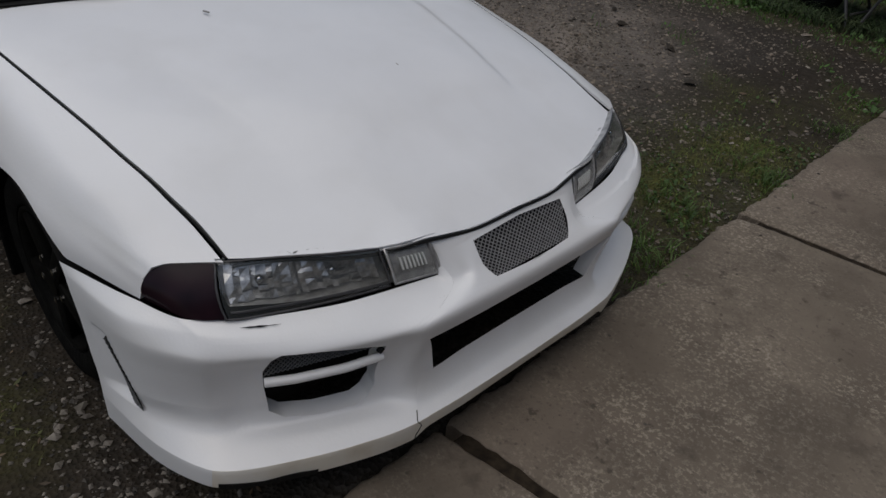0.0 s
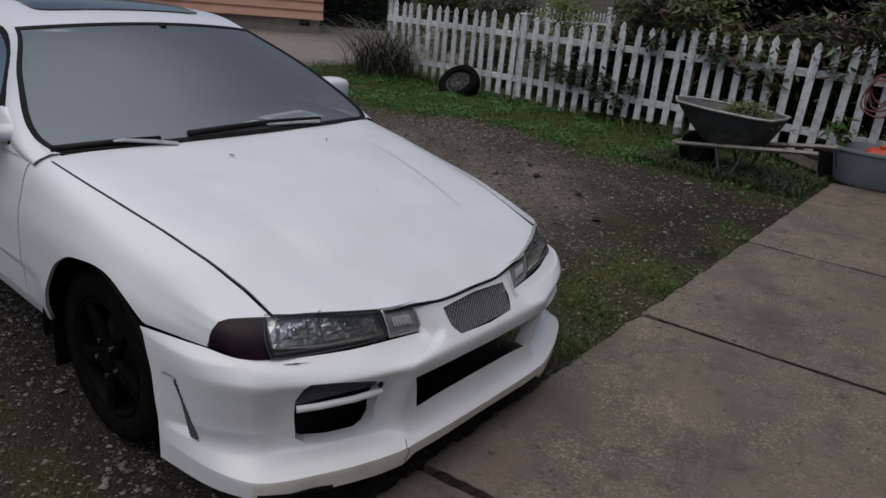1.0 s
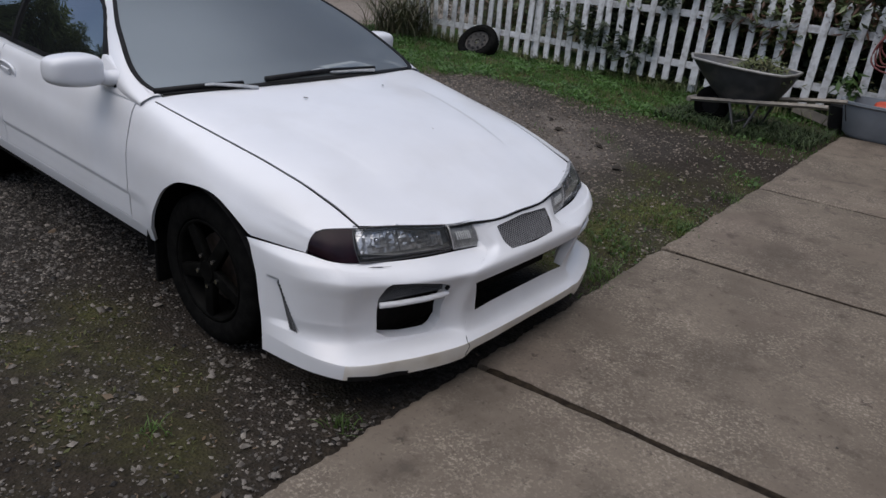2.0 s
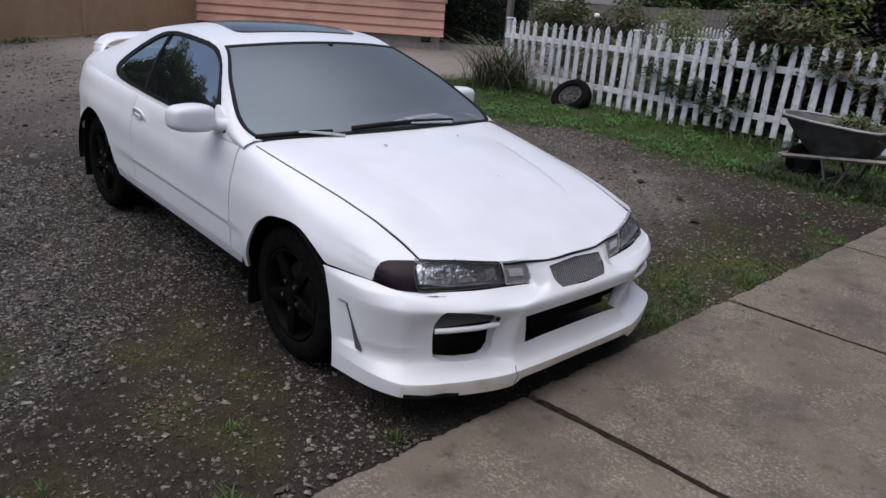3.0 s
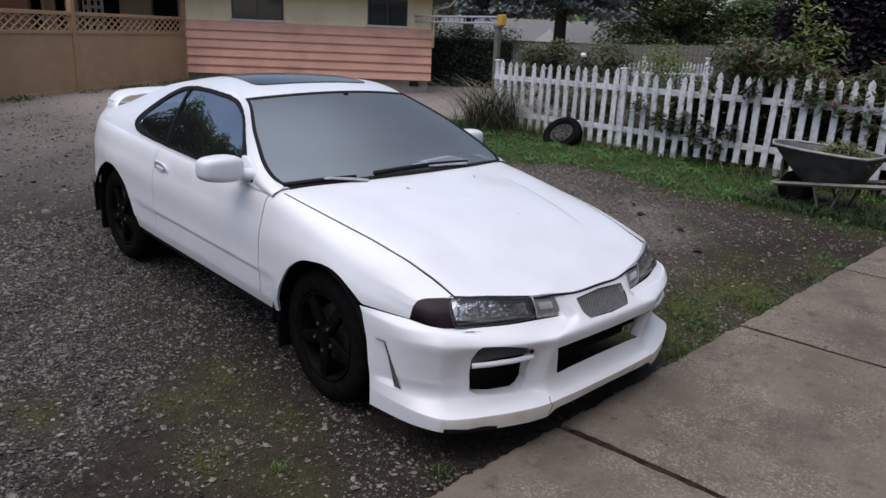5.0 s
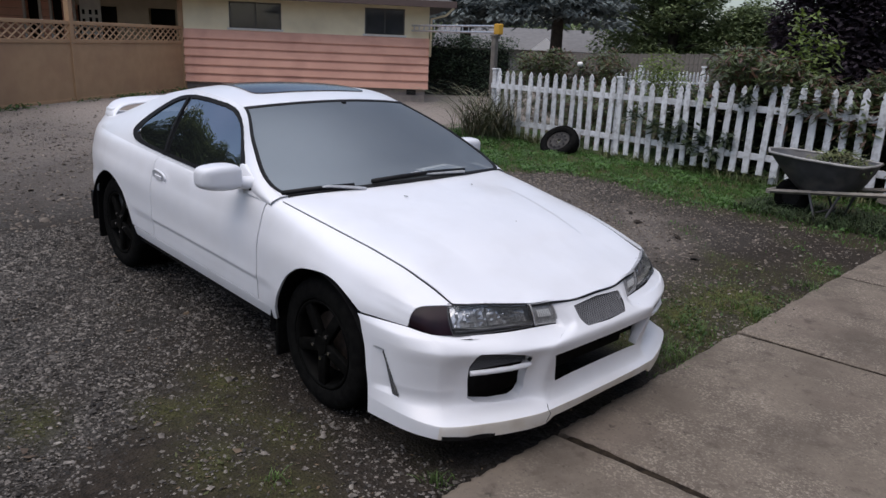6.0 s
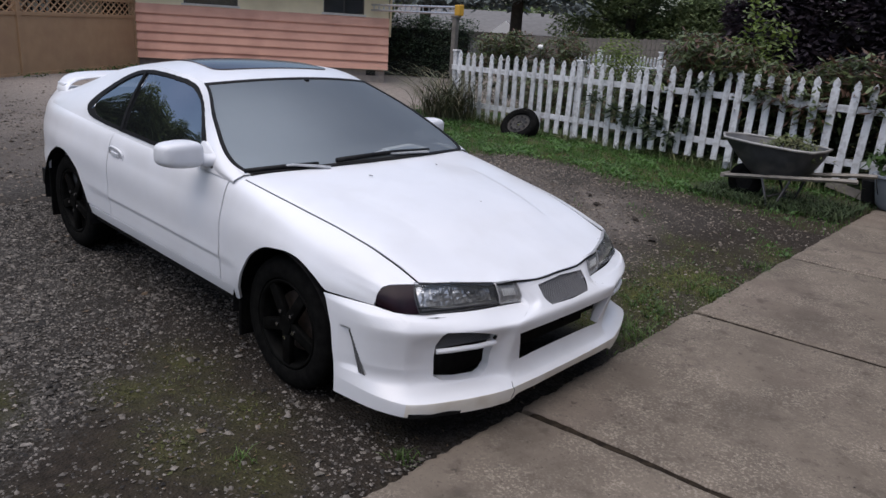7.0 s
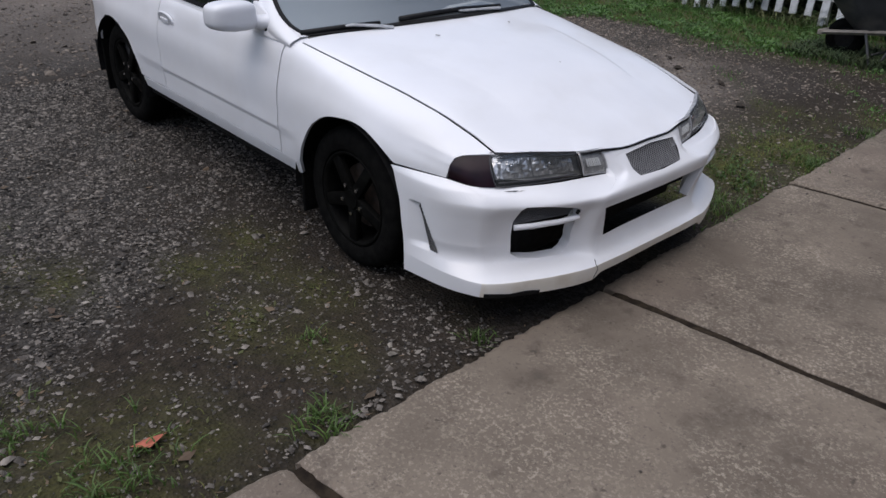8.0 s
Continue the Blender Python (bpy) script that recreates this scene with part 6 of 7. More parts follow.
# ---- plants ----
def leaves(name, centres, normals_up, size, width, material, parent=None, seed=1, label="", droop=0.3, fold=0.25):
    """Many small pointed leaves at the given places, as one mesh."""
    rnd = np.random.RandomState(seed)
    C = np.asarray(centres, float)
    n = len(C)
    a = rnd.uniform(0, 2 * np.pi, n)
    el = rnd.uniform(-0.6, 0.9, n) * normals_up - droop
    d = np.stack([np.cos(a) * np.cos(el), np.sin(a) * np.cos(el), np.sin(el)], 1)
    side = np.stack([-np.sin(a), np.cos(a), rnd.uniform(-0.5, 0.5, n)], 1)
    side /= np.linalg.norm(side, axis=1, keepdims=True)
    up = np.cross(d, side)
    L = (size * rnd.uniform(0.6, 1.3, n))[:, None]
    W = L * width * 0.5
    tip = C + d * L
    mid = C + d * L * 0.45
    V = np.stack([C, mid + side * W - up * W * fold, tip, mid - side * W - up * W * fold], 1).reshape(-1, 3)
    i = np.arange(n)[:, None] * 4
    F = np.concatenate([i + np.array([[0, 1, 2]]), i + np.array([[0, 2, 3]])], 1).reshape(-1, 3)
    return mesh(name, V, F.tolist(), material, parent, label)


def blades(name, roots, height, width, material, seed=1, lean=0.6, parent=None, label="", segs=2):
    """Grass blades from roots on the ground."""
    rnd = np.random.RandomState(seed)
    R = np.asarray(roots, float)
    n = len(R)
    a = rnd.uniform(0, 2 * np.pi, n)
    h = height * rnd.uniform(0.5, 1.3, n)
    out = np.stack([np.cos(a), np.sin(a), np.zeros(n)], 1)
    side = np.stack([-np.sin(a), np.cos(a), np.zeros(n)], 1) * (width * rnd.uniform(0.6, 1.2, n))[:, None]
    ln = (lean * rnd.uniform(0.2, 1.3, n) * h)[:, None]
    rows = []
    for k in range(segs + 1):
        t = k / segs
        c = R + out * ln * t**1.8 + np.array((0, 0, 1.0)) * (h * (t - 0.35 * lean * t * t * t))[:, None]
        if k < segs:
            rows += [c + side * (1 - 0.6 * t), c - side * (1 - 0.6 * t)]
        else:
            rows += [c]
    k = len(rows)
    V = np.stack(rows, 1).reshape(-1, 3)
    i = np.arange(n)[:, None] * k
    F = []
    for j in range(segs - 1):
        F += [i + np.array([[2 * j, 2 * j + 1, 2 * j + 3]]), i + np.array([[2 * j, 2 * j + 3, 2 * j + 2]])]
    F += [i + np.array([[2 * segs - 2, 2 * segs - 1, 2 * segs]])]
    return mesh(name, V, np.concatenate(F, 1).reshape(-1, 3).tolist(), material, parent, label)


def scatter(n, x0, x1, y0, y1, weight, seed):
    """Places on the ground, drawn by a weight from 0 to 1."""
    rnd = np.random.RandomState(seed)
    x, y = rnd.uniform(x0, x1, n), rnd.uniform(y0, y1, n)
    keep = rnd.uniform(0, 1, n) < weight(x, y)
    x, y = x[keep], y[keep]
    z = ground_height(x, y) - 0.012 + 0.010 * wave(x, y, 3.1) + 0.006 * wave(x, y, 9.0)
    return np.stack([x, y, z], 1)


off_slab = lambda x, y: (x < 0.85 - 0.0165 * y) | (y > 6.4)
R = scatter(130000, -8, 3.0, 3.4, 8.6, lambda x, y: layers(x, y)[0] ** 1.5 * off_slab(x, y) * (0.35 + 0.65 * (wave(x, y, 5) > -0.2)), 11)
tagged(blades("grass", R, 0.055, 0.004, GRASS, 3, 0.9), "short green grass along the picket fence", "grass", kind="stuff")
R = scatter(52000, -8, 1.5, 3.4, 7.3, lambda x, y: layers(x, y)[0] ** 2 * off_slab(x, y) * smooth(wave(x, y, 3), -0.3, 0.6), 12)
tagged(leaves("clover", R + np.array((0, 0, 0.025)), 0.6, 0.038, 0.8, CLOVER, seed=5, droop=-0.3), "broad-leaved weeds and clover in the grass", "weeds", kind="stuff")
R = scatter(16000, -0.2, 0.87, 0.7, 3.6, lambda x, y: layers(x, y)[0] ** 2 * (x < 0.85 - 0.0165 * y), 15)
tagged(blades("grass_patch", R, 0.022, 0.0028, mat("mossy_green", (0.070, 0.118, 0.024), 0.9, color2=(0.092, 0.084, 0.026), scale=6, island=0.4), 16, 1.1), "mossy grass patch along the slab edge", "grass", kind="stuff")
R = scatter(9000, 0.15, 0.87, 0.7, 3.6, lambda x, y: layers(x, y)[0] ** 2 * (0.25 + 0.75 * smooth(x, 0.45, 0.8)) * smooth(wave(x, y, 4.0), -0.4, 0.5) * (x < 0.85 - 0.0165 * y), 13)
tagged(leaves("weeds", R + np.array((0, 0, 0.012)), 0.6, 0.024, 0.7, WEED, seed=6, droop=-0.35), "low broad-leaved weeds along the slab edge", "weeds", kind="stuff")
R = scatter(60000, -2.4, 0.86, -3.6, 0.2, lambda x, y: 0.8 * layers(x, y)[0] ** 2.2 * (x < 0.84 - 0.0165 * y), 14)
tagged(blades("moss_blades", R, 0.020, 0.0025, mat("olive_moss", (0.082, 0.086, 0.024), 0.9, color2=(0.048, 0.052, 0.015), scale=20, island=0.35), 4, 1.2), "thin olive moss and grass on the gravel", "moss", kind="stuff")
R = scatter(26000, -2.4, 0.86, -3.6, 0.2, lambda x, y: 0.5 * layers(x, y)[0] ** 1.6 * smooth(wave(x, y, 9.0), -0.3, 0.7) * (x < 0.84 - 0.0165 * y), 17)
tagged(leaves("sprigs", R + np.array((0, 0, 0.006)), 0.7, 0.026, 0.45, SPRIG, seed=18, droop=-0.2), "small yellowish weeds creeping over the gravel", "weeds", kind="stuff")
R = scatter(5200, -2.6, 0.86, -3.6, 0.4, lambda x, y: (0.10 + 0.6 * layers(x, y)[0]) * (x < 0.84 - 0.0165 * y), 19)
tagged(leaves("dry_litter", R + np.array((0, 0, 0.006)), 0.25, 0.024, 0.35, LITTER, seed=20, droop=0.0), "tan scraps of dry leaf and bark on the soil", "litter", kind="stuff")
rndn = np.random.RandomState(8)
for cx, cy, k, r in ((0.80, -1.50, 26, 0.035), (0.62, -2.10, 46, 0.09), (0.25, -2.25, 30, 0.10), (0.79, -0.80, 10, 0.03), (0.36, -1.27, 5, 0.03), (0.72, 1.05, 60, 0.09), (0.60, 1.5, 40, 0.12), (0.76, 2.1, 45, 0.08), (0.76, 3.0, 30, 0.07)):
    C = np.stack([cx + rndn.normal(0, r, k), cy + rndn.normal(0, r, k), np.full(k, 0.01) + rndn.uniform(0, 0.02, k)], 1)
    tagged(blades("weed", np.repeat(C * np.array((1, 1, 0)), 4, 0) + rndn.normal(0, 0.012, (4 * k, 3)) * np.array((1, 1, 0)), 0.055, 0.0035, FRESH, int(cx * 100 + 300), 1.0, segs=3), "small green weed growing from the gravel", "weed", group="weeds by the slab", kind="stuff")

# long arching grass at the end of the picket fence
C = np.stack([rndn.normal(-6.36, 0.26, 460), rndn.normal(7.06, 0.20, 460), np.full(460, 0.02)], 1)
tuft = blades("tall_grass", C, 1.28, 0.0085, mat("arching_blade", (0.050, 0.066, 0.027), 0.7, color2=(0.115, 0.098, 0.055), scale=4, island=0.35), 21, 1.6, segs=6)
C = np.stack([rndn.uniform(-6.9, 2.4, 5200), rndn.normal(0, 0.10, 5200), np.full(5200, 0.0)], 1)
C[:, 1] += fence_y(C[:, 0]) - 0.06
C = C[rndn.uniform(0, 1, 5200) < np.exp(-(C[:, 0] + 6.9) / 1.6) + 0.22]
C[:, 2] += 0.05 * smooth(C[:, 0], -4, 0) - 0.10 * rndn.uniform(0, 1, len(C)) * (C[:, 0] > -4.5)
tagged(blades("fence_grass", C, 0.27, 0.006, mat("rank_blade", (0.075, 0.12, 0.035), 0.7, color2=(0.12, 0.125, 0.050), scale=4, island=0.35), 22, 1.2, segs=4), "rank long grass growing through the pickets", "grass", kind="stuff")
# tall blades whose dark green has the barrow's shade painted in
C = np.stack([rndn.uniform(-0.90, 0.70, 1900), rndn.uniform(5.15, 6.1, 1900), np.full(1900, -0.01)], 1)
tagged(blades("barrow_grass", C, 0.15, 0.006, mat("shaded_blade", (0.026, 0.052, 0.015), 0.8, color2=(0.040, 0.058, 0.020), scale=6, island=0.35), 24, 1.2, segs=4), "tall grass under and round the barrow, coloured dark as in shade", "grass", kind="stuff")
tagged(tuft, "tuft of long arching grass at the fence end", "grass", kind="stuff")


def trunk(parent, pts, r0, r1, name="trunk", material=None):
    bm = bmesh.new()
    tube(bm, pts, r0, 8, taper=r1)
    return part(name, bm, material or BARK, parent, smooth=True)


def clump_points(rnd, centre, radii, n, hollow=0.55):
    d = rnd.normal(0, 1, (n, 3))
    d /= np.linalg.norm(d, axis=1, keepdims=True)
    r = (hollow + (1 - hollow) * rnd.uniform(0, 1, n) ** 0.7)[:, None]
    return np.asarray(centre) + d * r * np.asarray(radii)


def broad_tree(x, y, z0, height, spread, material, label, seed, n=26000, leaf=0.20, base=0.25, clumps=40):
    rnd = np.random.RandomState(seed)
    t = thing("tree", label, "tree", m=Matrix.Translation((x, y, z0)))
    trunk(t, [(0, 0, -0.2), (0.05, 0.03, height * 0.3), (-0.05, 0.05, height * 0.6), (0, 0, height * 0.85)], 0.03 * height, 0.008 * height)
    C = []
    for i in range(clumps):
        h = base + (0.95 - base) * (i + 0.5) / clumps
        a = i * 2.4 + rnd.uniform(-0.5, 0.5)
        rr = spread * math.sin(min(1.0, (1.05 - h) / (1.05 - base)) ** 0.7 * math.pi / 2) * rnd.uniform(0.45, 0.85)
        c = np.array((rr * math.cos(a), rr * math.sin(a), height * h))
        trunk(t, [(0, 0, height * h * 0.75), tuple(c * np.array((0.5, 0.5, 1)) - np.array((0, 0, height * h * 0.08))), tuple(c)], 0.008 * height, 0.003 * height, "limb")
        k = spread * rnd.uniform(0.30, 0.50)
        C.append(clump_points(rnd, c, (k, k, k * 0.75), n // clumps))
    leaves("crown", np.concatenate(C), 0.8, leaf, 0.6, material, t, seed)
    return t


def spruce_tree(x, y, z0, height, spread, label, seed, bare=0.10):
    rnd = np.random.RandomState(seed)
    t = thing("tree", label, "tree", m=Matrix.Translation((x, y, z0)))
    trunk(t, [(0, 0, -0.3), (0, 0, height * 0.5), (0, 0, height)], 0.30, 0.03)
    C = []
    for i in range(150):
        h = bare + (1 - bare) * (i / 150) ** 1.15
        a = i * 2.39996 + rnd.uniform(-0.3, 0.3)
        L = spread * (1.02 - h) * rnd.uniform(0.7, 1.1)
        k = np.linspace(0.12, 1, 14)
        pts = np.stack([L * k * math.cos(a), L * k * math.sin(a), height * h - 0.30 * L * k + 0.12 * L * k**3], 1)
        if i < 40:
            trunk(t, [tuple(q) for q in pts[::3]], 0.05, 0.012, "limb")
        q = np.repeat(pts, 18, 0)
        w = np.repeat(k * (1.05 - k) * 1.0 + 0.12, 18)[:, None] * L * 0.45
        q = q + rnd.normal(0, 1, q.shape) * w * np.array((1, 1, 0.25)) - np.array((0, 0, 0.05))
        C.append(q)
    leaves("crown", np.concatenate(C), 0.3, 0.36, 0.45, SPRUCE, t, seed, droop=0.5)
    return t


spruce_tree(-17.2, 22.6, -0.3, 13.0, 4.2, "blue-grey spruce with drooping boughs", 31, bare=0.27)
spruce_tree(-21.5, 21.5, -0.3, 11.0, 3.6, "blue-grey spruce with drooping boughs", 32, bare=0.30)
broad_tree(-14.4, 27.0, -0.3, 9.5, 2.4, TREE, "dense green tree behind the gardens", 41, base=0.12)
broad_tree(-11.4, 27.8, -0.3, 3.55, 2.0, TREE, "dense green tree behind the gardens", 48, base=0.06, n=14000)
broad_tree(-12.8, 31.0, -0.3, 3.9, 1.9, TREE, "dense green tree behind the gardens", 42, base=0.12)
broad_tree(-17.5, 30.5, -0.3, 10.5, 3.1, TREE, "dense green tree behind the gardens", 43, base=0.12)
broad_tree(-36.0, 36.0, -0.3, 14.0, 5.0, TREE, "dense green tree behind the gardens", 44, base=0.12)
broad_tree(-6.1, 24.5, -0.3, 9.0, 2.7, PURPLE, "dark purple-leaved tree behind the shrubs", 45, base=0.04, n=52000, leaf=0.24, clumps=60)
broad_tree(-2.4, 26.2, -0.3, 7.0, 2.4, PURPLE, "dark purple-leaved tree behind the shrubs", 46, base=0.04, n=46000, leaf=0.24, clumps=60)
# added out of view, to shade the far slabs, tub and barrow
broad_tree(4.8, 7.5, -0.1, 7.5, 3.0, TREE, "unseen leafy tree added to shade the fence corner", 49, base=0.22, n=60000, leaf=0.24)
broad_tree(-1.0, 27.0, -0.3, 9.0, 3.5, TREE, "dense green tree behind the gardens", 47, base=0.12)
# trees on the near side of the lot, mirrored in the side windows
for i, (x, y, h) in enumerate(((-6.5, -7.2, 6.2), (-8.5, -7.0, 6.4), (-10.5, -7.2, 6.6), (-12.5, -7.3, 6.6), (-14.5, -7.2, 6.2), (-16.5, -6.8, 6.0), (-19, -6.4, 5.7), (-21.5, -6.0, 5.4), (-24, -5.6, 5.2), (-12.5, -4.5, 6.9), (-15.0, -4.6, 5.5), (-11.2, -5.3, 7.0), (-10.0, -6.0, 7.4))):
    broad_tree(x, y, 0.0, 0.86 * h, h * 0.26, TREE, "dense green tree across the lot", 50 + i, n=10000, base=0.06, clumps=26)

# tall dark hedge beside the house
hedge = thing("hedge", "tall dark clipped hedge beside the house", "hedge")
rnd = np.random.RandomState(61)
H = []
for i in range(30):
    k = i / 29
    c = np.array((-15.0 + 2.2 * k, 12.4 + 2.2 * k, 0))
    for z in (0.45, 1.0, 1.45):
        H.append(clump_points(rnd, c + np.array((0, 0, z)) + rnd.normal(0, 0.08, 3), (0.42, 0.42, 0.38), 190, 0.4))
leaves("crown", np.concatenate(H), 0.7, 0.10, 0.5, HEDGE, hedge, 62)
for i in range(6):
    k = i / 5
    trunk(hedge, [(-15.0 + 2.2 * k, 12.4 + 2.2 * k, 0.0), (-15.0 + 2.2 * k, 12.4 + 2.2 * k, 1.4)], 0.04, 0.02)
bm = bmesh.new()
box(bm, -0.15, 3.2, -0.1, 0.1, 0.0, 1.40, 0.05, m=Matrix.Translation((-15.0, 12.4, 0)) @ Matrix.Rotation(math.atan2(2.2, 2.2), 4, "Z"))
part("inner_mass", bm, mat("dark_twigs", (0.022, 0.024, 0.020), 0.95, color2=(0.032, 0.032, 0.026), scale=30), hedge)


def shrub(name, label, centres, k, n, size, width, material, seed, second=None):
    sh = thing(name, label, "shrub")
    rnd = np.random.RandomState(seed)
    C = [clump_points(rnd, c, (k, k, k * 0.8), n, 0.45) for c in centres]
    C = np.concatenate(C)
    pick = rnd.uniform(0, 1, len(C)) < (0.32 if second else -1)
    leaves("foliage", C[~pick], 0.9, size, width, material, sh, seed)
    if second:
        leaves("new_growth", C[pick], 1.1, size, width * 0.8, second, sh, seed + 1, "reddish new leaves")
    for i, c in enumerate(centres):
        if i % 3 == 0:
            bm = bmesh.new()
            g = float(ground_height(c[0], c[1]))
            tube(bm, [(c[0], c[1], g), (c[0] + 0.05, c[1], (g + c[2]) / 2), (c[0], c[1], c[2])], 0.018, 5, taper=0.008)
            part("stem", bm, BARK, sh)
    return sh


rnd = np.random.RandomState(71)
cs = [(-2.2 + 0.33 * i + rnd.uniform(-0.1, 0.1), fence_y(-2.2 + 0.33 * i) + rnd.uniform(0.10, 0.62), z + rnd.uniform(-0.12, 0.08)) for i in range(10) for z in (1.0, 1.30)]
cs = [(x, y, z + 0.16 * math.sin(2.2 * x) * (z > 1.2)) for x, y, z in cs]
rhodo = shrub("rhododendron", "rhododendron with leathery leaves, some reddish, behind the fence", cs, 0.36, 560, 0.145, 0.30, RHODO, 72, RHODO_RED)
# inner and lower leaves, with the deep shade put into their dark colour
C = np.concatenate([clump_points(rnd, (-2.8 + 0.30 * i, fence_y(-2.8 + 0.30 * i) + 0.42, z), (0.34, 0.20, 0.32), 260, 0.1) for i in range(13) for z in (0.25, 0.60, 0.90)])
leaves("inner_foliage", C, 0.5, 0.15, 0.45, leaf_mat("inner_leaf_shaded", (0.046, 0.064, 0.034), 0.4, 0.7), rhodo, 73, "inner leaves coloured dark for deep shade")
cs = [(-5.6 + 0.35 * i, fence_y(-5.6 + 0.35 * i) + rnd.uniform(0.7, 1.6), z + rnd.uniform(-0.1, 0.1)) for i in range(8) for z in (0.3, 0.6, 0.85)]
shrub("rose_bush", "loose rose bush with dull green leaves", cs, 0.30, 300, 0.10, 0.40, RHODO, 74, RHODO_RED)
cs = [(-7.5 + 0.30 * i, 9.0 + 0.09 * i + rnd.uniform(-0.2, 0.4), z + rnd.uniform(-0.1, 0.1)) for i in range(8) for z in (0.45, 0.9, 1.28)]
shrub("rose_bush", "broad rose bush with reddish shoots in the garden", cs, 0.34, 520, 0.10, 0.40, RHODO, 75, RHODO_RED)
shrub("shrub", "light yellow-green shrub behind the fence", [(-3.35, 7.35, 0.9), (-3.25, 7.45, 1.25), (-3.45, 7.4, 1.3), (-3.05, 7.4, 1.2), (-3.3, 7.5, 1.45), (-3.15, 7.6, 0.6)], 0.30, 300, 0.065, 0.5, LIME, 76)
shrub("sapling", "light green sapling above the shrubs", [(-1.35, 7.6, 1.5), (-1.30, 7.6, 1.8), (-1.5, 7.65, 1.7), (-1.15, 7.65, 1.75), (-1.32, 7.6, 2.05), (-1.6, 7.6, 1.5), (-1.1, 7.6, 1.5)], 0.27, 55, 0.11, 0.5, LIME, 78)
# leafy shoots through the pickets
for i, (sx, z) in enumerate(((2.9, 0.60), (3.3, 0.50), (3.5, 0.38), (3.7, 0.52), (3.9, 0.30), (4.05, 0.45), (4.2, 0.25), (4.4, 0.40), (4.6, 1.0), (5.4, 1.0))):
    q = Vector((-6.3, 7.3, 0)) + DIRF * sx
    C = clump_points(np.random.RandomState(80 + i), (q.x, q.y - 0.05, z + 0.1), (0.15, 0.07, 0.13), 44, 0.1)
    tagged(leaves("leafy_shoot", C, 0.9, 0.14, 0.32, SHOOT, seed=90 + i), "dark leafy shoot growing through the pickets", "plant", group="shoots through the fence")
# white rose
rose = thing("rose", "single white rose in bloom", "flower", m=Matrix.Translation((-4.75, 7.42, 1.36)))
bm = bmesh.new()
for r, k in ((0.055, 7), (0.035, 5), (0.018, 3)):
    for j in range(k):
        a = 2 * math.pi * j / k + r * 30
        c = Vector((0.5 * r * math.cos(a), 0.5 * r * math.sin(a), 0.02 - r * 0.3))
        bmesh.ops.create_icosphere(bm, subdivisions=1, radius=1, matrix=Matrix.Translation(c) @ Matrix.Rotation(a, 4, "Z") @ Matrix.Diagonal((r * 0.35, r * 0.6, r * 0.7, 1)))
part("petals", bm, mat("white_petals", (0.75, 0.74, 0.70), 0.6), rose, smooth=True)
bm = bmesh.new()
tube(bm, [(0, 0, -0.02), (0.02, 0.05, -0.35), (0.0, 0.1, -1.2)], 0.006, 5)
part("stem", bm, HEDGE, rose)

# a belt of trees far behind closes the distance
rnd = np.random.RandomState(99)
C = []
for i in range(170):
    a = math.radians(58 + 118 * i / 169)
    d = 62 + 8 * rnd.uniform(-1, 1)
    for j in range(2):
        r = rnd.uniform(1.5, 2.3)
        C.append(clump_points(rnd, (2 + d * math.cos(a), -2 + d * math.sin(a), 0.8 + 1.5 * j + rnd.uniform(-0.4, 0.4)), (r, r, r * 0.8), 60, 0.3))
tagged(leaves("far_woods", np.concatenate(C), 0.8, 1.0, 0.7, TREE, seed=98), "belt of green woods in the distance", "woods", kind="stuff")

# ---- weathered plank fence and neighbouring house, far behind ----
plank_fence = thing("fence", "weathered grey plank fence behind the gardens", "fence")
A, B = Vector((-13.9, 18.9, 1.37)), Vector((-9.1, 21.85, 1.59))
dirp = Vector((B.x - A.x, B.y - A.y, 0)).normalized()
turn = math.atan2(dirp.y, dirp.x)
me = bpy.data.meshes.new("plank")
bm = bmesh.new()
box(bm, 0.004, 0.146, -0.01, 0.01, -1.9, 0.0)
bm.to_mesh(me)
bm.free()
me.materials.append(GREYWOOD)
rnd = random.Random(5)
count = int((B - A).length / 0.15)
for i in range(count):
    ob = new("plank", me)
    q = A.lerp(B, i / count)
    ob.matrix_basis = Matrix.Translation((q.x, q.y, q.z + rnd.uniform(-0.015, 0.015))) @ Matrix.Rotation(turn, 4, "Z")
    ob.parent = plank_fence
for z in (1.2, 0.35):
    bm = bmesh.new()
    tube(bm, [A + Vector((0, 0.04, -z)), B + Vector((0, 0.04, -z))], 0.05, 4)
    part("rail", bm, GREYWOOD, plank_fence)

far_house = thing("house", "distant low house with grey roof and white gable", "house", m=Matrix.Translation((-25.6, 32.4, -0.6)) @ Matrix.Rotation(radians(38), 4, "Z"))
bm = bmesh.new()
box(bm, -6, 6, -3, 3, 0, 2.0)
part("wall", bm, mat("pale_wall", (0.24, 0.24, 0.24), 0.8, color2=(0.20, 0.20, 0.20), scale=2), far_house, "pale wall")
bm = bmesh.new()
v = [bm.verts.new(q) for q in ((-6.4, -3.5, 1.9), (6.4, -3.5, 1.9), (6.4, 3.5, 1.9), (-6.4, 3.5, 1.9), (-6.4, 0, 3.1), (6.4, 0, 3.1))]
for f in ((0, 1, 5, 4), (2, 3, 4, 5), (0, 4, 3), (1, 2, 5), (0, 3, 2, 1)):
    bm.faces.new([v[i] for i in f])
part("roof", bm, mat("light_grey_roof", (0.165, 0.16, 0.16), 0.9, color2=(0.13, 0.128, 0.126), scale=4), far_house, "grey shingle roof")
bm = bmesh.new()
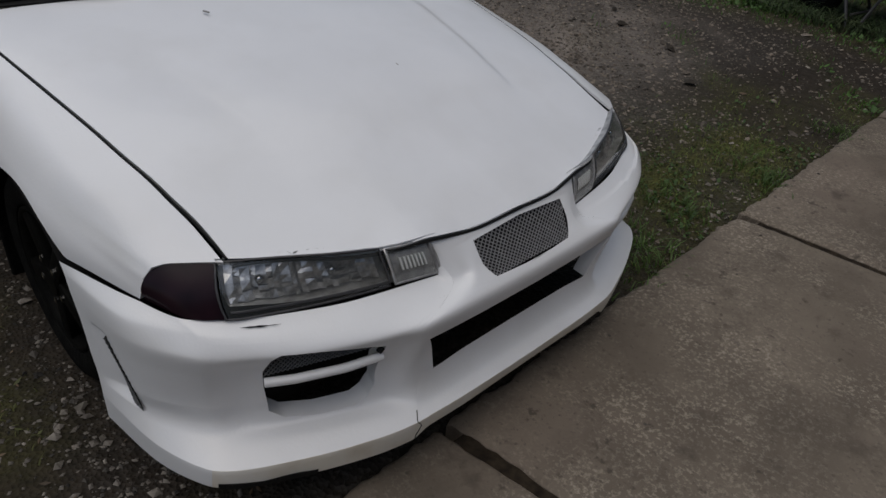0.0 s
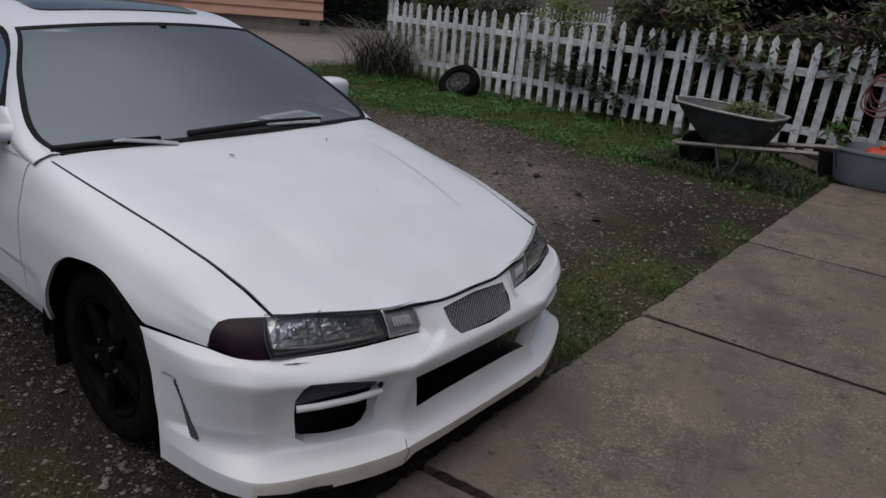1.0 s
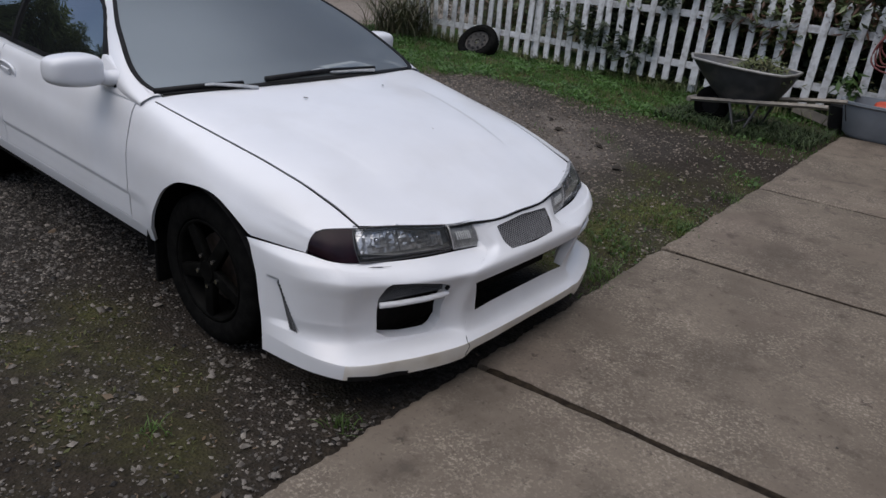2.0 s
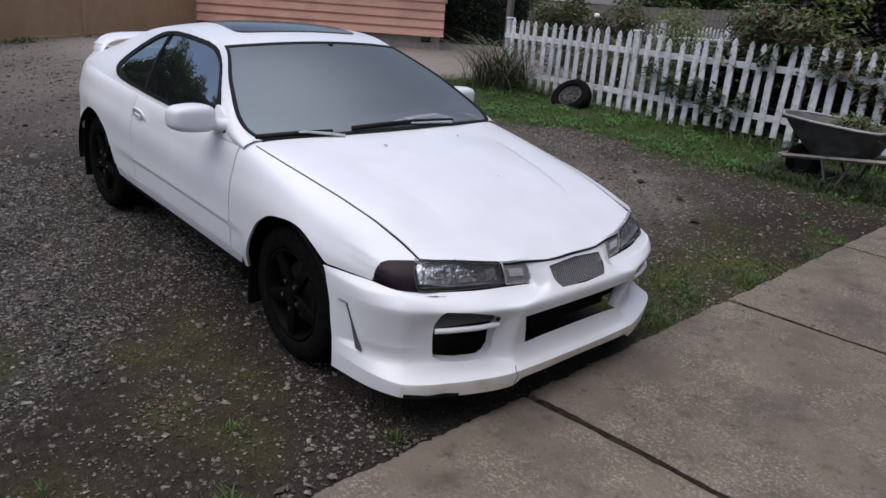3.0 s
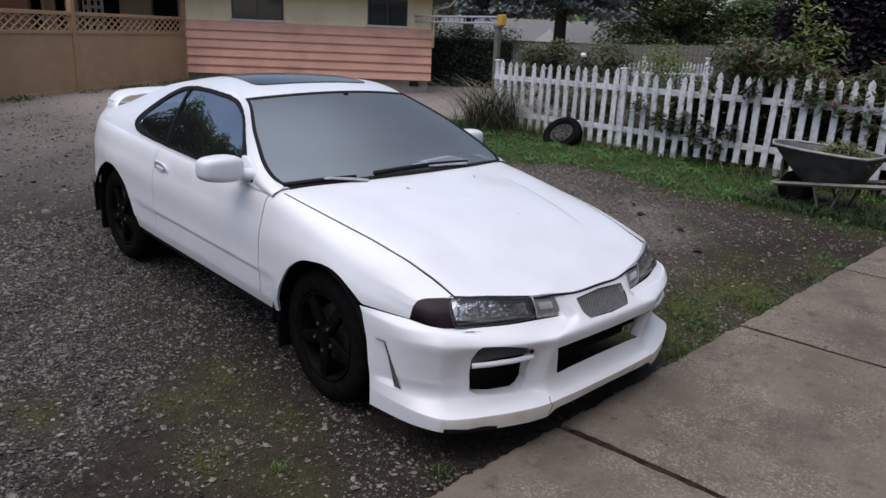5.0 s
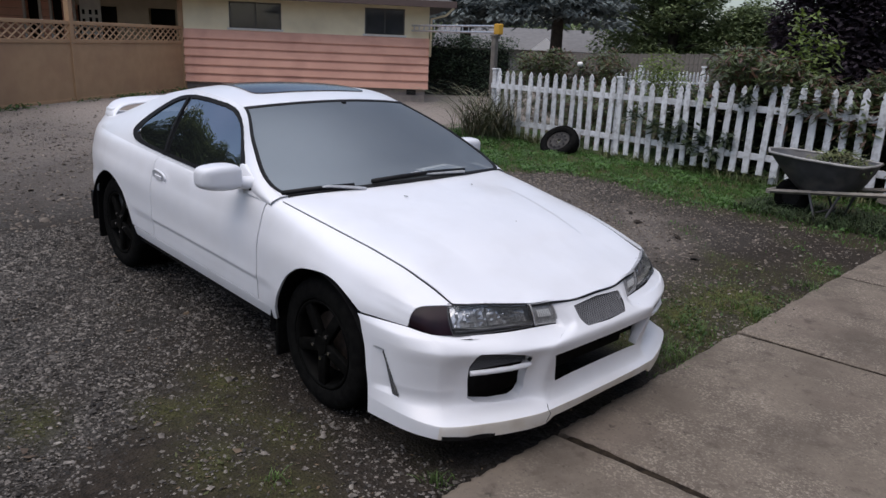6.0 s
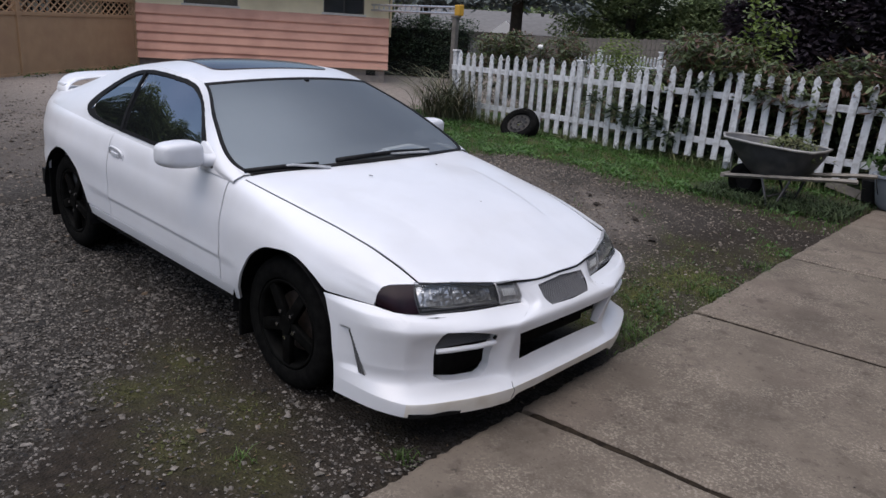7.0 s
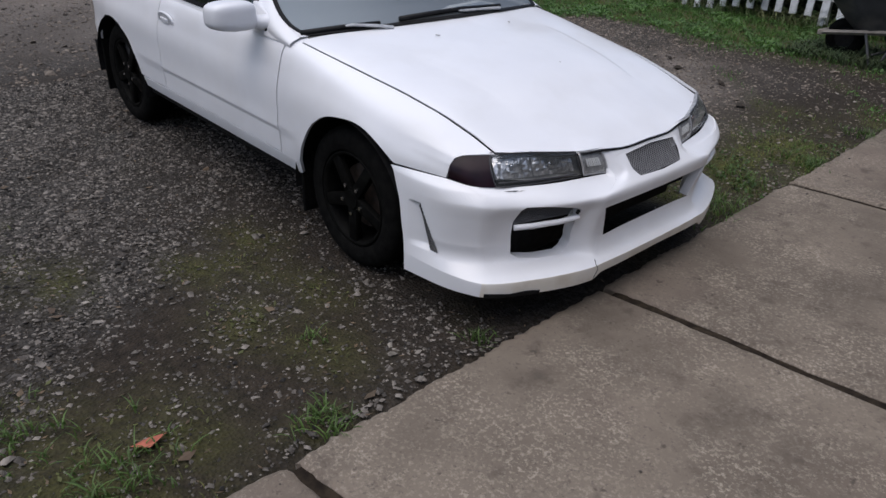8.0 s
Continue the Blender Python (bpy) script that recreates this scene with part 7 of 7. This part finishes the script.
v = [bm.verts.new(q) for q in ((-0.8, -3.6, 1.9), (0.8, -3.6, 1.9), (0, -3.6, 2.55), (-0.8, 0, 1.9), (0.8, 0, 1.9), (0, 0, 2.55))]
for f in ((0, 1, 2), (0, 2, 5, 3), (1, 4, 5, 2)):
    bm.faces.new([v[i] for i in f])
part("gable", bm, mat("white_gable", (0.7, 0.71, 0.72), 0.7), far_house, "white gable")
for x in (-3.5, 2.8):
    bm = bmesh.new()
    box(bm, x, x + 1.2, -3.06, -2.98, 0.8, 1.7)
    part("window", bm, BLACK, far_house, "dark window")

# ---- pole with a ladder laid across ----
pole = thing("pole", "weathered wooden post behind the picket fence", "post", m=Matrix.Translation((-8.3, 9.2, 0)))
bm = bmesh.new()
box(bm, -0.055, 0.055, -0.055, 0.055, -0.2, 1.76, 0.010)
part("post", bm, GREYWOOD, pole)
bm = bmesh.new()
box(bm, -0.09, 0.09, -0.07, 0.07, 1.76, 1.805, 0.008)
part("cap", bm, GREYWOOD, pole)
ladder = thing("ladder", "aluminium extension ladder lying level on supports", "ladder")
L0, L1 = Vector((-12.3, 10.35, 1.84)), Vector((-8.25, 9.25, 1.84))
d = (L1 - L0).normalized()
for z in (0, 0.13):
    bm = bmesh.new()
    tube(bm, [L0 + Vector((0, 0, z)), L1 + Vector((0, 0, z))], 0.028, 6)
    part("side_rail", bm, ALU, ladder)
for i in range(15):
    q = L0 + d * (0.12 + 0.28 * i)
    bm = bmesh.new()
    tube(bm, [q, q + Vector((0, 0, 0.13))], 0.016, 6)
    part("rung", bm, ALU, ladder)
bm = bmesh.new()
box(bm, -0.12, 0.08, -0.06, 0.06, -0.04, 0.18, 0.02, m=Matrix.Translation(L1) @ Matrix.Rotation(math.atan2(d.y, d.x), 4, "Z"))
part("end_cap", bm, mat("yellow_plastic", (0.55, 0.30, 0.03), 0.5), ladder, "yellow plastic end cap")

# ---- old wheel leaning on the fence ----
spare = wheel("spare_wheel", 0, -1, None, 0.0, steel=mat("dull_steel", (0.012, 0.0115, 0.011), 0.6, 0.2, color2=(0.021, 0.018, 0.016), scale=15))
tagged(spare, "old black tyre on steel rim leaning against the fence", "wheel")
spare.matrix_basis = Matrix.Translation((-4.52, 6.70, 0.215)) @ Matrix.Rotation(radians(6), 4, "Z") @ Matrix.Rotation(radians(-44), 4, "X") @ Matrix.Rotation(radians(20), 4, "Y")

# ---- wheelbarrow ----
barrow = thing("wheelbarrow", "grey steel wheelbarrow filled with weeds beside the fence", "wheelbarrow", m=Matrix.Translation((-0.09, 5.60, -0.025)) @ Matrix.Rotation(radians(-4), 4, "Z"))
bm = bmesh.new()
rim = [(-0.70, 0, 0.675), (-0.56, -0.26, 0.668), (-0.20, -0.34, 0.655), (0.22, -0.33, 0.645), (0.38, -0.25, 0.64), (0.41, 0, 0.64)]
rim = rim + [(x, -y, z) for x, y, z in rim[-2:0:-1]]
bot = [(-0.26, 0, 0.30), (-0.22, -0.15, 0.295), (-0.05, -0.19, 0.30), (0.16, -0.19, 0.345), (0.27, -0.14, 0.37), (0.30, 0, 0.375)]
bot = bot + [(x, -y, z) for x, y, z in bot[-2:0:-1]]
k = len(rim)
rows = []
for t in (0, 0.33, 0.66, 1.0):
    rows.append([bm.verts.new(Vector(a).lerp(Vector(b), t) + Vector((0, 0, -0.02 * math.sin(t * math.pi)))) for a, b in zip(rim, bot)])
inner = [[bm.verts.new(v.co * 0.975 + Vector((0, 0, 0.012))) for v in row] for row in rows]
for S in (rows, inner):
    for q, w in zip(S[:-1], S[1:]):
        for i in range(k):
            bm.faces.new((q[i], q[(i + 1) % k], w[(i + 1) % k], w[i]))
    bm.faces.new(S[-1])
for i in range(k):
    bm.faces.new((rows[0][i], rows[0][(i + 1) % k], inner[0][(i + 1) % k], inner[0][i]))
tray = part("tray", bm, STEEL, barrow, "worn grey steel tray", smooth=True, angle=50)
bm = bmesh.new()
tube(bm, [Vector(q) for q in rim], 0.014, 8, closed=True)
part("rolled_edge", bm, mat("worn_pale_edge", (0.36, 0.35, 0.33), 0.6, 0.3, color2=(0.24, 0.235, 0.225), scale=12), tray, "pale worn rim", smooth=True)
bm = bmesh.new()
box(bm, -0.10, 0.14, -0.285, -0.281, 0.50, 0.53, m=Matrix.Translation((0, 0.018, 0.0)) @ Matrix.Rotation(radians(0), 4, "X"))
part("label_bar", bm, mat("faded_label", (0.35, 0.33, 0.30), 0.7), tray, "faded label")
for side in (-1, 1):
    bm = bmesh.new()
    tube(bm, [(-0.56, side * 0.15, 0.235), (0.20, side * 0.22, 0.345), (0.72, side * 0.27, 0.425), (0.86, side * 0.28, 0.44)], 0.023, 4)
    part("handle", bm, OLDWOOD, barrow, "weathered wooden handle")
    bm = bmesh.new()
    tube(bm, [(-0.10, side * 0.20, 0.30), (0.02, side * 0.24, 0.02), (0.10, side * 0.24, 0.02), (0.22, side * 0.21, 0.36)], 0.014, 6)
    part("leg", bm, STEEL, barrow, "bent steel leg", smooth=True, angle=40)
bm = bmesh.new()
tube(bm, [(0.02, -0.24, 0.12), (0.06, 0, 0.13), (0.02, 0.24, 0.12)], 0.010, 6)
part("cross_brace", bm, STEEL, barrow)
bm = bmesh.new()
box(bm, -0.58, -0.53, -0.17, 0.17, 0.21, 0.26, 0.006)
part("front_bar", bm, OLDWOOD, barrow)
prof = [(0.10, -0.045), (0.16, -0.05), (0.19, -0.03), (0.195, 0.0), (0.19, 0.03), (0.16, 0.05), (0.10, 0.045)]
verts, faces = [], []
for i in range(32):
    a = 2 * math.pi * i / 32
    verts += [(r * math.cos(a) - 0.36, y, r * math.sin(a) + 0.20) for r, y in prof]
for i in range(32):
    for j in range(6):
        faces.append((i * 7 + j, ((i + 1) % 32) * 7 + j, ((i + 1) % 32) * 7 + j + 1, i * 7 + j + 1))
bw = mesh("tyre", verts, faces, RUBBER, barrow, "black tyre", smooth=True)
bm = bmesh.new()
bmesh.ops.create_cone(bm, cap_ends=True, segments=24, radius1=0.10, radius2=0.10, depth=0.06, matrix=Matrix.Translation((-0.36, 0, 0.20)) @ Matrix.Rotation(radians(90), 4, "X"))
part("rim", bm, BLACK, bw)
rnd = np.random.RandomState(33)
C = np.stack([rnd.normal(0.05, 0.17, 700), rnd.normal(0.0, 0.11, 700), 0.655 + rnd.uniform(0, 0.10, 700)], 1)
C[:, 2] -= 1.2 * (C[:, 0] - 0.05) ** 2
wb = leaves("pulled_weeds", C, 0.9, 0.08, 0.25, mat("drying_weeds", (0.068, 0.108, 0.028), 0.8, color2=(0.092, 0.088, 0.036), scale=8, island=0.35), None, 34)
wb.matrix_basis = barrow.matrix_basis
tagged(wb, "heap of pulled weeds lying in the wheelbarrow", "weeds", kind="stuff")

# ---- tub, red lid and hose at the fence ----
tub = thing("tub", "grey plastic tub standing on the ground by the fence", "tub", m=Matrix.Translation((1.06, 6.36, 0.031)))
bm = bmesh.new()
prof = [(0.0, 0.0), (0.30, 0.0), (0.34, 0.04), (0.40, 0.32), (0.43, 0.335), (0.43, 0.36), (0.39, 0.36), (0.34, 0.10), (0.0, 0.06)]
n = 36
rings = []
for i in range(n):
    a = 2 * math.pi * i / n
    cx, cy = math.copysign(abs(math.cos(a)) ** 0.7, math.cos(a)), math.copysign(abs(math.sin(a)) ** 0.7, math.sin(a)) * 0.75
    rings.append([bm.verts.new((r * cx, r * cy, z)) for r, z in prof[1:-1]])
for i in range(n):
    q, w = rings[i], rings[(i + 1) % n]
    for j in range(len(q) - 1):
        bm.faces.new((q[j], w[j], w[j + 1], q[j + 1]))
bm.faces.new([r[0] for r in rings][::-1])
bm.faces.new([r[-1] for r in rings])
part("tub_body", bm, TUB, tub, smooth=True, angle=40)
bm = bmesh.new()
tube(bm, [(-0.36, -0.18, 0.335), (-0.32, -0.29, 0.28), (-0.29, -0.315, 0.20), (-0.28, -0.31, 0.17)], 0.006, 6)
part("rope_handle", bm, BLACK, tub, "black rope handle")
lid = thing("red_container", "red plastic container lying in the grey tub", "container", m=pose(1.12, 6.34, 0.33, 6, -8, 15))
bm = bmesh.new()
box(bm, -0.17, 0.17, -0.12, 0.12, -0.10, 0.085, 0.05)
box(bm, -0.05, 0.03, -0.02, 0.02, 0.06, 0.125, 0.015)
part("container_body", bm, RED, lid, smooth=True)
hose = thing("garden_hose", "faded red garden hose coiled on the fence", "hose")
for j in range(4):
    bm = bmesh.new()
    tube(bm, [(0.88 + (0.10 + 0.016 * j) * math.cos(a) + 0.012 * math.sin(2 * a + j), 6.70 - 0.022 * j, 0.93 + (0.14 + 0.014 * j) * math.sin(a) - 0.03 * j + 0.012 * math.cos(3 * a + 2 * j)) for a in np.linspace(0, 2 * math.pi, 26, endpoint=False)], 0.010, 6, closed=True)
    part("coil", bm, HOSE, hose, smooth=True)
pot_plant = thing("potted_plant", "leafy green plant in a dark pot by the fence", "plant", m=Matrix.Translation((0.62, 6.52, 0.03)))
bm = bmesh.new()
bmesh.ops.create_cone(bm, cap_ends=True, segments=20, radius1=0.09, radius2=0.12, depth=0.24, matrix=Matrix.Translation((0, 0, 0.12)))
part("pot", bm, BLACK, pot_plant, "dark pot", smooth=True, angle=40)
leaves("foliage", clump_points(np.random.RandomState(5), (0, 0, 0.48), (0.14, 0.12, 0.16), 70, 0.1), 0.9, 0.14, 0.35, WEED, pot_plant, 6)

board = thing("loose_board", "short weathered board lying against the fence", "board")
bm = bmesh.new()
box(bm, -0.30, 0.30, -0.012, 0.012, 0.0, 0.10, 0.003, m=Matrix.Translation((0.36, 6.66, 0.03)) @ Matrix.Rotation(radians(-16), 4, "Z") @ Matrix.Rotation(radians(8), 4, "Y") @ Matrix.Rotation(radians(-20), 4, "X"))
part("board", bm, GREYWOOD, board)

# ---- unseen building added behind the camera, to hold back light ----
unseen_building = thing("unseen_building", "unseen plain brown wall with wide eaves, added to block light", "building", kind="structure")
bm = bmesh.new()
box(bm, 5.2, 5.4, -11, 9, 0, 2.9)
part("wall", bm, mat("brown_wall", (0.16, 0.12, 0.09), 0.8, color2=(0.13, 0.10, 0.075), scale=3), unseen_building)
bm = bmesh.new()
v = [bm.verts.new(q) for q in ((4.5, -11.5, 2.7), (4.5, 9.5, 2.7), (10, 9.5, 4.6), (10, -11.5, 4.6), (4.5, -11.5, 2.85), (4.5, 9.5, 2.85), (10, 9.5, 4.75), (10, -11.5, 4.75))]
for f in ((0, 1, 2, 3), (4, 7, 6, 5), (0, 4, 5, 1), (1, 5, 6, 2), (2, 6, 7, 3), (3, 7, 4, 0)):
    bm.faces.new([v[i] for i in f])
part("roof", bm, ROOFING, unseen_building)

# ---- loose stones on the lot ----
def stones(name, P, size, material, seed, label, kind="stuff"):
    rnd = np.random.RandomState(seed)
    V0 = np.array([(1, 0.1, 0), (0.2, 1, 0.1), (-1, 0, 0.1), (-0.1, -1, 0), (0.25, 0.1, 1), (-0.4, -0.1, 0.85), (0, 0, -0.8)])
    F0 = np.array([(0, 1, 4), (1, 2, 5), (1, 5, 4), (2, 3, 5), (3, 4, 5), (3, 0, 4), (1, 0, 6), (2, 1, 6), (3, 2, 6), (0, 3, 6)])
    n, k = len(P), len(V0)
    r = size * np.exp(rnd.normal(0, 0.45, n))
    sc = np.stack([r * rnd.uniform(0.8, 1.4, n), r * rnd.uniform(0.7, 1.1, n), r * rnd.uniform(0.35, 0.75, n)], 1)
    V = V0[None] * (1 + rnd.normal(0, 0.18, (n, k, 1)))
    V = V * sc[:, None]
    a = rnd.uniform(0, 2 * np.pi, n)
    c, s_ = np.cos(a)[:, None], np.sin(a)[:, None]
    X = V[..., 0] * c - V[..., 1] * s_
    Y = V[..., 0] * s_ + V[..., 1] * c
    tilt = rnd.normal(0, 0.25, (n, 1))
    Z = V[..., 2] + tilt * X
    V = np.stack([X, Y, Z], -1) + P[:, None] + np.array((0, 0, 1)) * (sc[:, 2] * 0.25)[:, None, None]
    F = (np.arange(n)[:, None, None] * k + F0[None]).reshape(-1, 3)
    ob = mesh(name, V.reshape(-1, 3), F.tolist(), material, None)
    return tagged(ob, label, "gravel", kind=kind)


STONE = mat("grey_gravel_stone", (0.142, 0.128, 0.113), 0.9, color2=(0.050, 0.043, 0.037), scale=25, island=0.9)
BROWNSTONE = mat("brown_gravel_stone", (0.165, 0.140, 0.115), 0.9, color2=(0.070, 0.056, 0.045), scale=25, island=0.7)
PALE = mat("pale_stone", (0.225, 0.205, 0.178), 0.9, color2=(0.120, 0.106, 0.090), scale=30, island=0.4)
clear = lambda x, y: (x < 0.84 - 0.0165 * y) & (y < 5.3) & ~((x > 0.25) & (np.abs(y) < 0.80 - 0.25 * (x - 0.25)))
dens = lambda x, y: clear(x, y) * smooth(y, -3.6, -2.9) * (1 - 0.85 * layers(x, y)[0]) * (1 - 0.86 * layers(x, y)[1]) * (0.55 + 0.45 * smooth(wave(x, y, 2.2) + 0.4 * wave(x, y, 6), -0.4, 0.5))
P = scatter(170000, -3.6, 0.85, -3.6, 0.3, dens, 101)
stones("gravel", P, 0.0052, STONE, 102, "loose grey gravel on the lot")
P = scatter(100000, -7.5, 0.85, 1.0, 5.4, lambda x, y: dens(x, y) * (1 - 0.85 * smooth(-x, 3.2, 6.0)), 103)
stones("gravel", P, 0.0068, BROWNSTONE, 104, "loose grey gravel on the lot")
P = scatter(60000, -14.0, -3.6, -3.6, 4.5, lambda x, y: dens(x, y) * (1 - 0.9 * layers(x, y)[2]) * (1 - 0.85 * smooth(-x, 7, 13)), 105)
stones("gravel", P, 0.0090, BROWNSTONE, 106, "loose grey gravel on the lot")
P = scatter(9000, -5.0, 0.85, -3.6, 5.0, lambda x, y: clear(x, y) * (1 - 0.6 * layers(x, y)[1]) * smooth(wave(x, y, 1.1) + 0.5 * wave(x, y, 5), -0.5, 0.7) * (1 - 0.75 * smooth(x, -0.9, 0.0) * smooth(y, 1.9, 2.8)), 107)
stones("pale_gravel", P, 0.0054, PALE, 108, "scattered pale stones on the lot")
P = scatter(4000, -5.2, 0.85, 0.9, 4.8, lambda x, y: clear(x, y) * (1 - 0.6 * layers(x, y)[0]) * smooth(wave(x, y, 0.9) + 0.6 * wave(x, y, 3.1), -0.6, 0.6) * (1 - 0.8 * smooth(x, -1.3, -0.2) * smooth(y, 2.2, 3.2)), 113)
stones("pale_gravel", P, 0.0056, PALE, 114, "scattered pale stones on the lot")
P = scatter(700, 0.1, 0.86, -3.0, 5.0, lambda x, y: clear(x, y) * smooth(x, 0.2, 0.8), 109)
stones("pale_gravel", P, 0.0068, PALE, 110, "scattered pale stones on the lot")
P = scatter(7000, -2.6, 0.85, -3.6, 0.3, lambda x, y: clear(x, y) * layers(x, y)[1] * smooth(wave(x, y, 3.3) + 0.5 * wave(x, y, 8), -0.3, 0.8), 115)
stones("soil_stones", P, 0.0056, PALE, 116, "single pale stones lying on dark soil")
CLOD = mat("dark_clod", (0.020, 0.016, 0.012), 0.95, color2=(0.034, 0.027, 0.020), scale=40)
for i, (x, y) in enumerate(((-1.37, 3.90), (-1.10, 3.59), (-0.58, 3.44), (-0.17, 2.98))):
    z = float(ground_height(x, y)) + 0.002
    tagged(stones("clod", np.array([(x, y, z), (x + 0.012, y - 0.01, z)]), 0.026, CLOD, 140 + i, "", ""), "dark clod of earth lying on the gravel", "clod", group="clods on the gravel")
rnd = np.random.RandomState(111)
C = scatter(110, -3.5, 0.85, -3.5, 5.0, lambda x, y: clear(x, y), 112) + np.array((0, 0, 0.012))
tagged(leaves("fallen_leaves", C, 0.15, 0.05, 0.55, mat("dry_leaf", (0.07, 0.045, 0.028), 0.8, color2=(0.11, 0.08, 0.05), scale=6, island=0.4), seed=113, droop=0.0), "dry fallen leaves and twigs on the gravel", "leaves", kind="stuff")
tagged(leaves("fallen_leaf", [(0.526, -2.006, 0.012)], 0.1, 0.085, 0.7, mat("red_leaf", (0.36, 0.10, 0.06), 0.7), seed=5, droop=0.0), "single red fallen leaf on the gravel", "leaf")

P = scatter(260, 0.9, 4.0, -3.4, 5.2, lambda x, y: 0.3 + 0.7 * smooth(1.4 - x, 0, 0.5), 121)
P[:, 2] = 0.031
stones("slab_grit", P, 0.0045, mat("dark_grit", (0.05, 0.042, 0.035), 0.9, color2=(0.09, 0.08, 0.07), scale=30, island=0.5), 122, "dark grit and crumbs lying on the concrete")
rnd = np.random.RandomState(131)
k = rnd.choice([0.2, 1.1, 2.3, 2.6, 4.1, 5.9, 6.2, 8.0], 420) + rnd.normal(0, 0.22, 420)
C = np.stack([-15.9 + 0.5864 * k + rnd.normal(0.25, 0.10, 420), 5.77 - 0.8100 * k + rnd.normal(0.05, 0.12, 420), np.full(420, 0.15) + rnd.uniform(0, 0.06, 420)], 1)
tagged(leaves("fence_weeds", C, 0.9, 0.11, 0.35, WEED, seed=132), "ragged weeds along the foot of the brown fence", "weeds", kind="stuff")
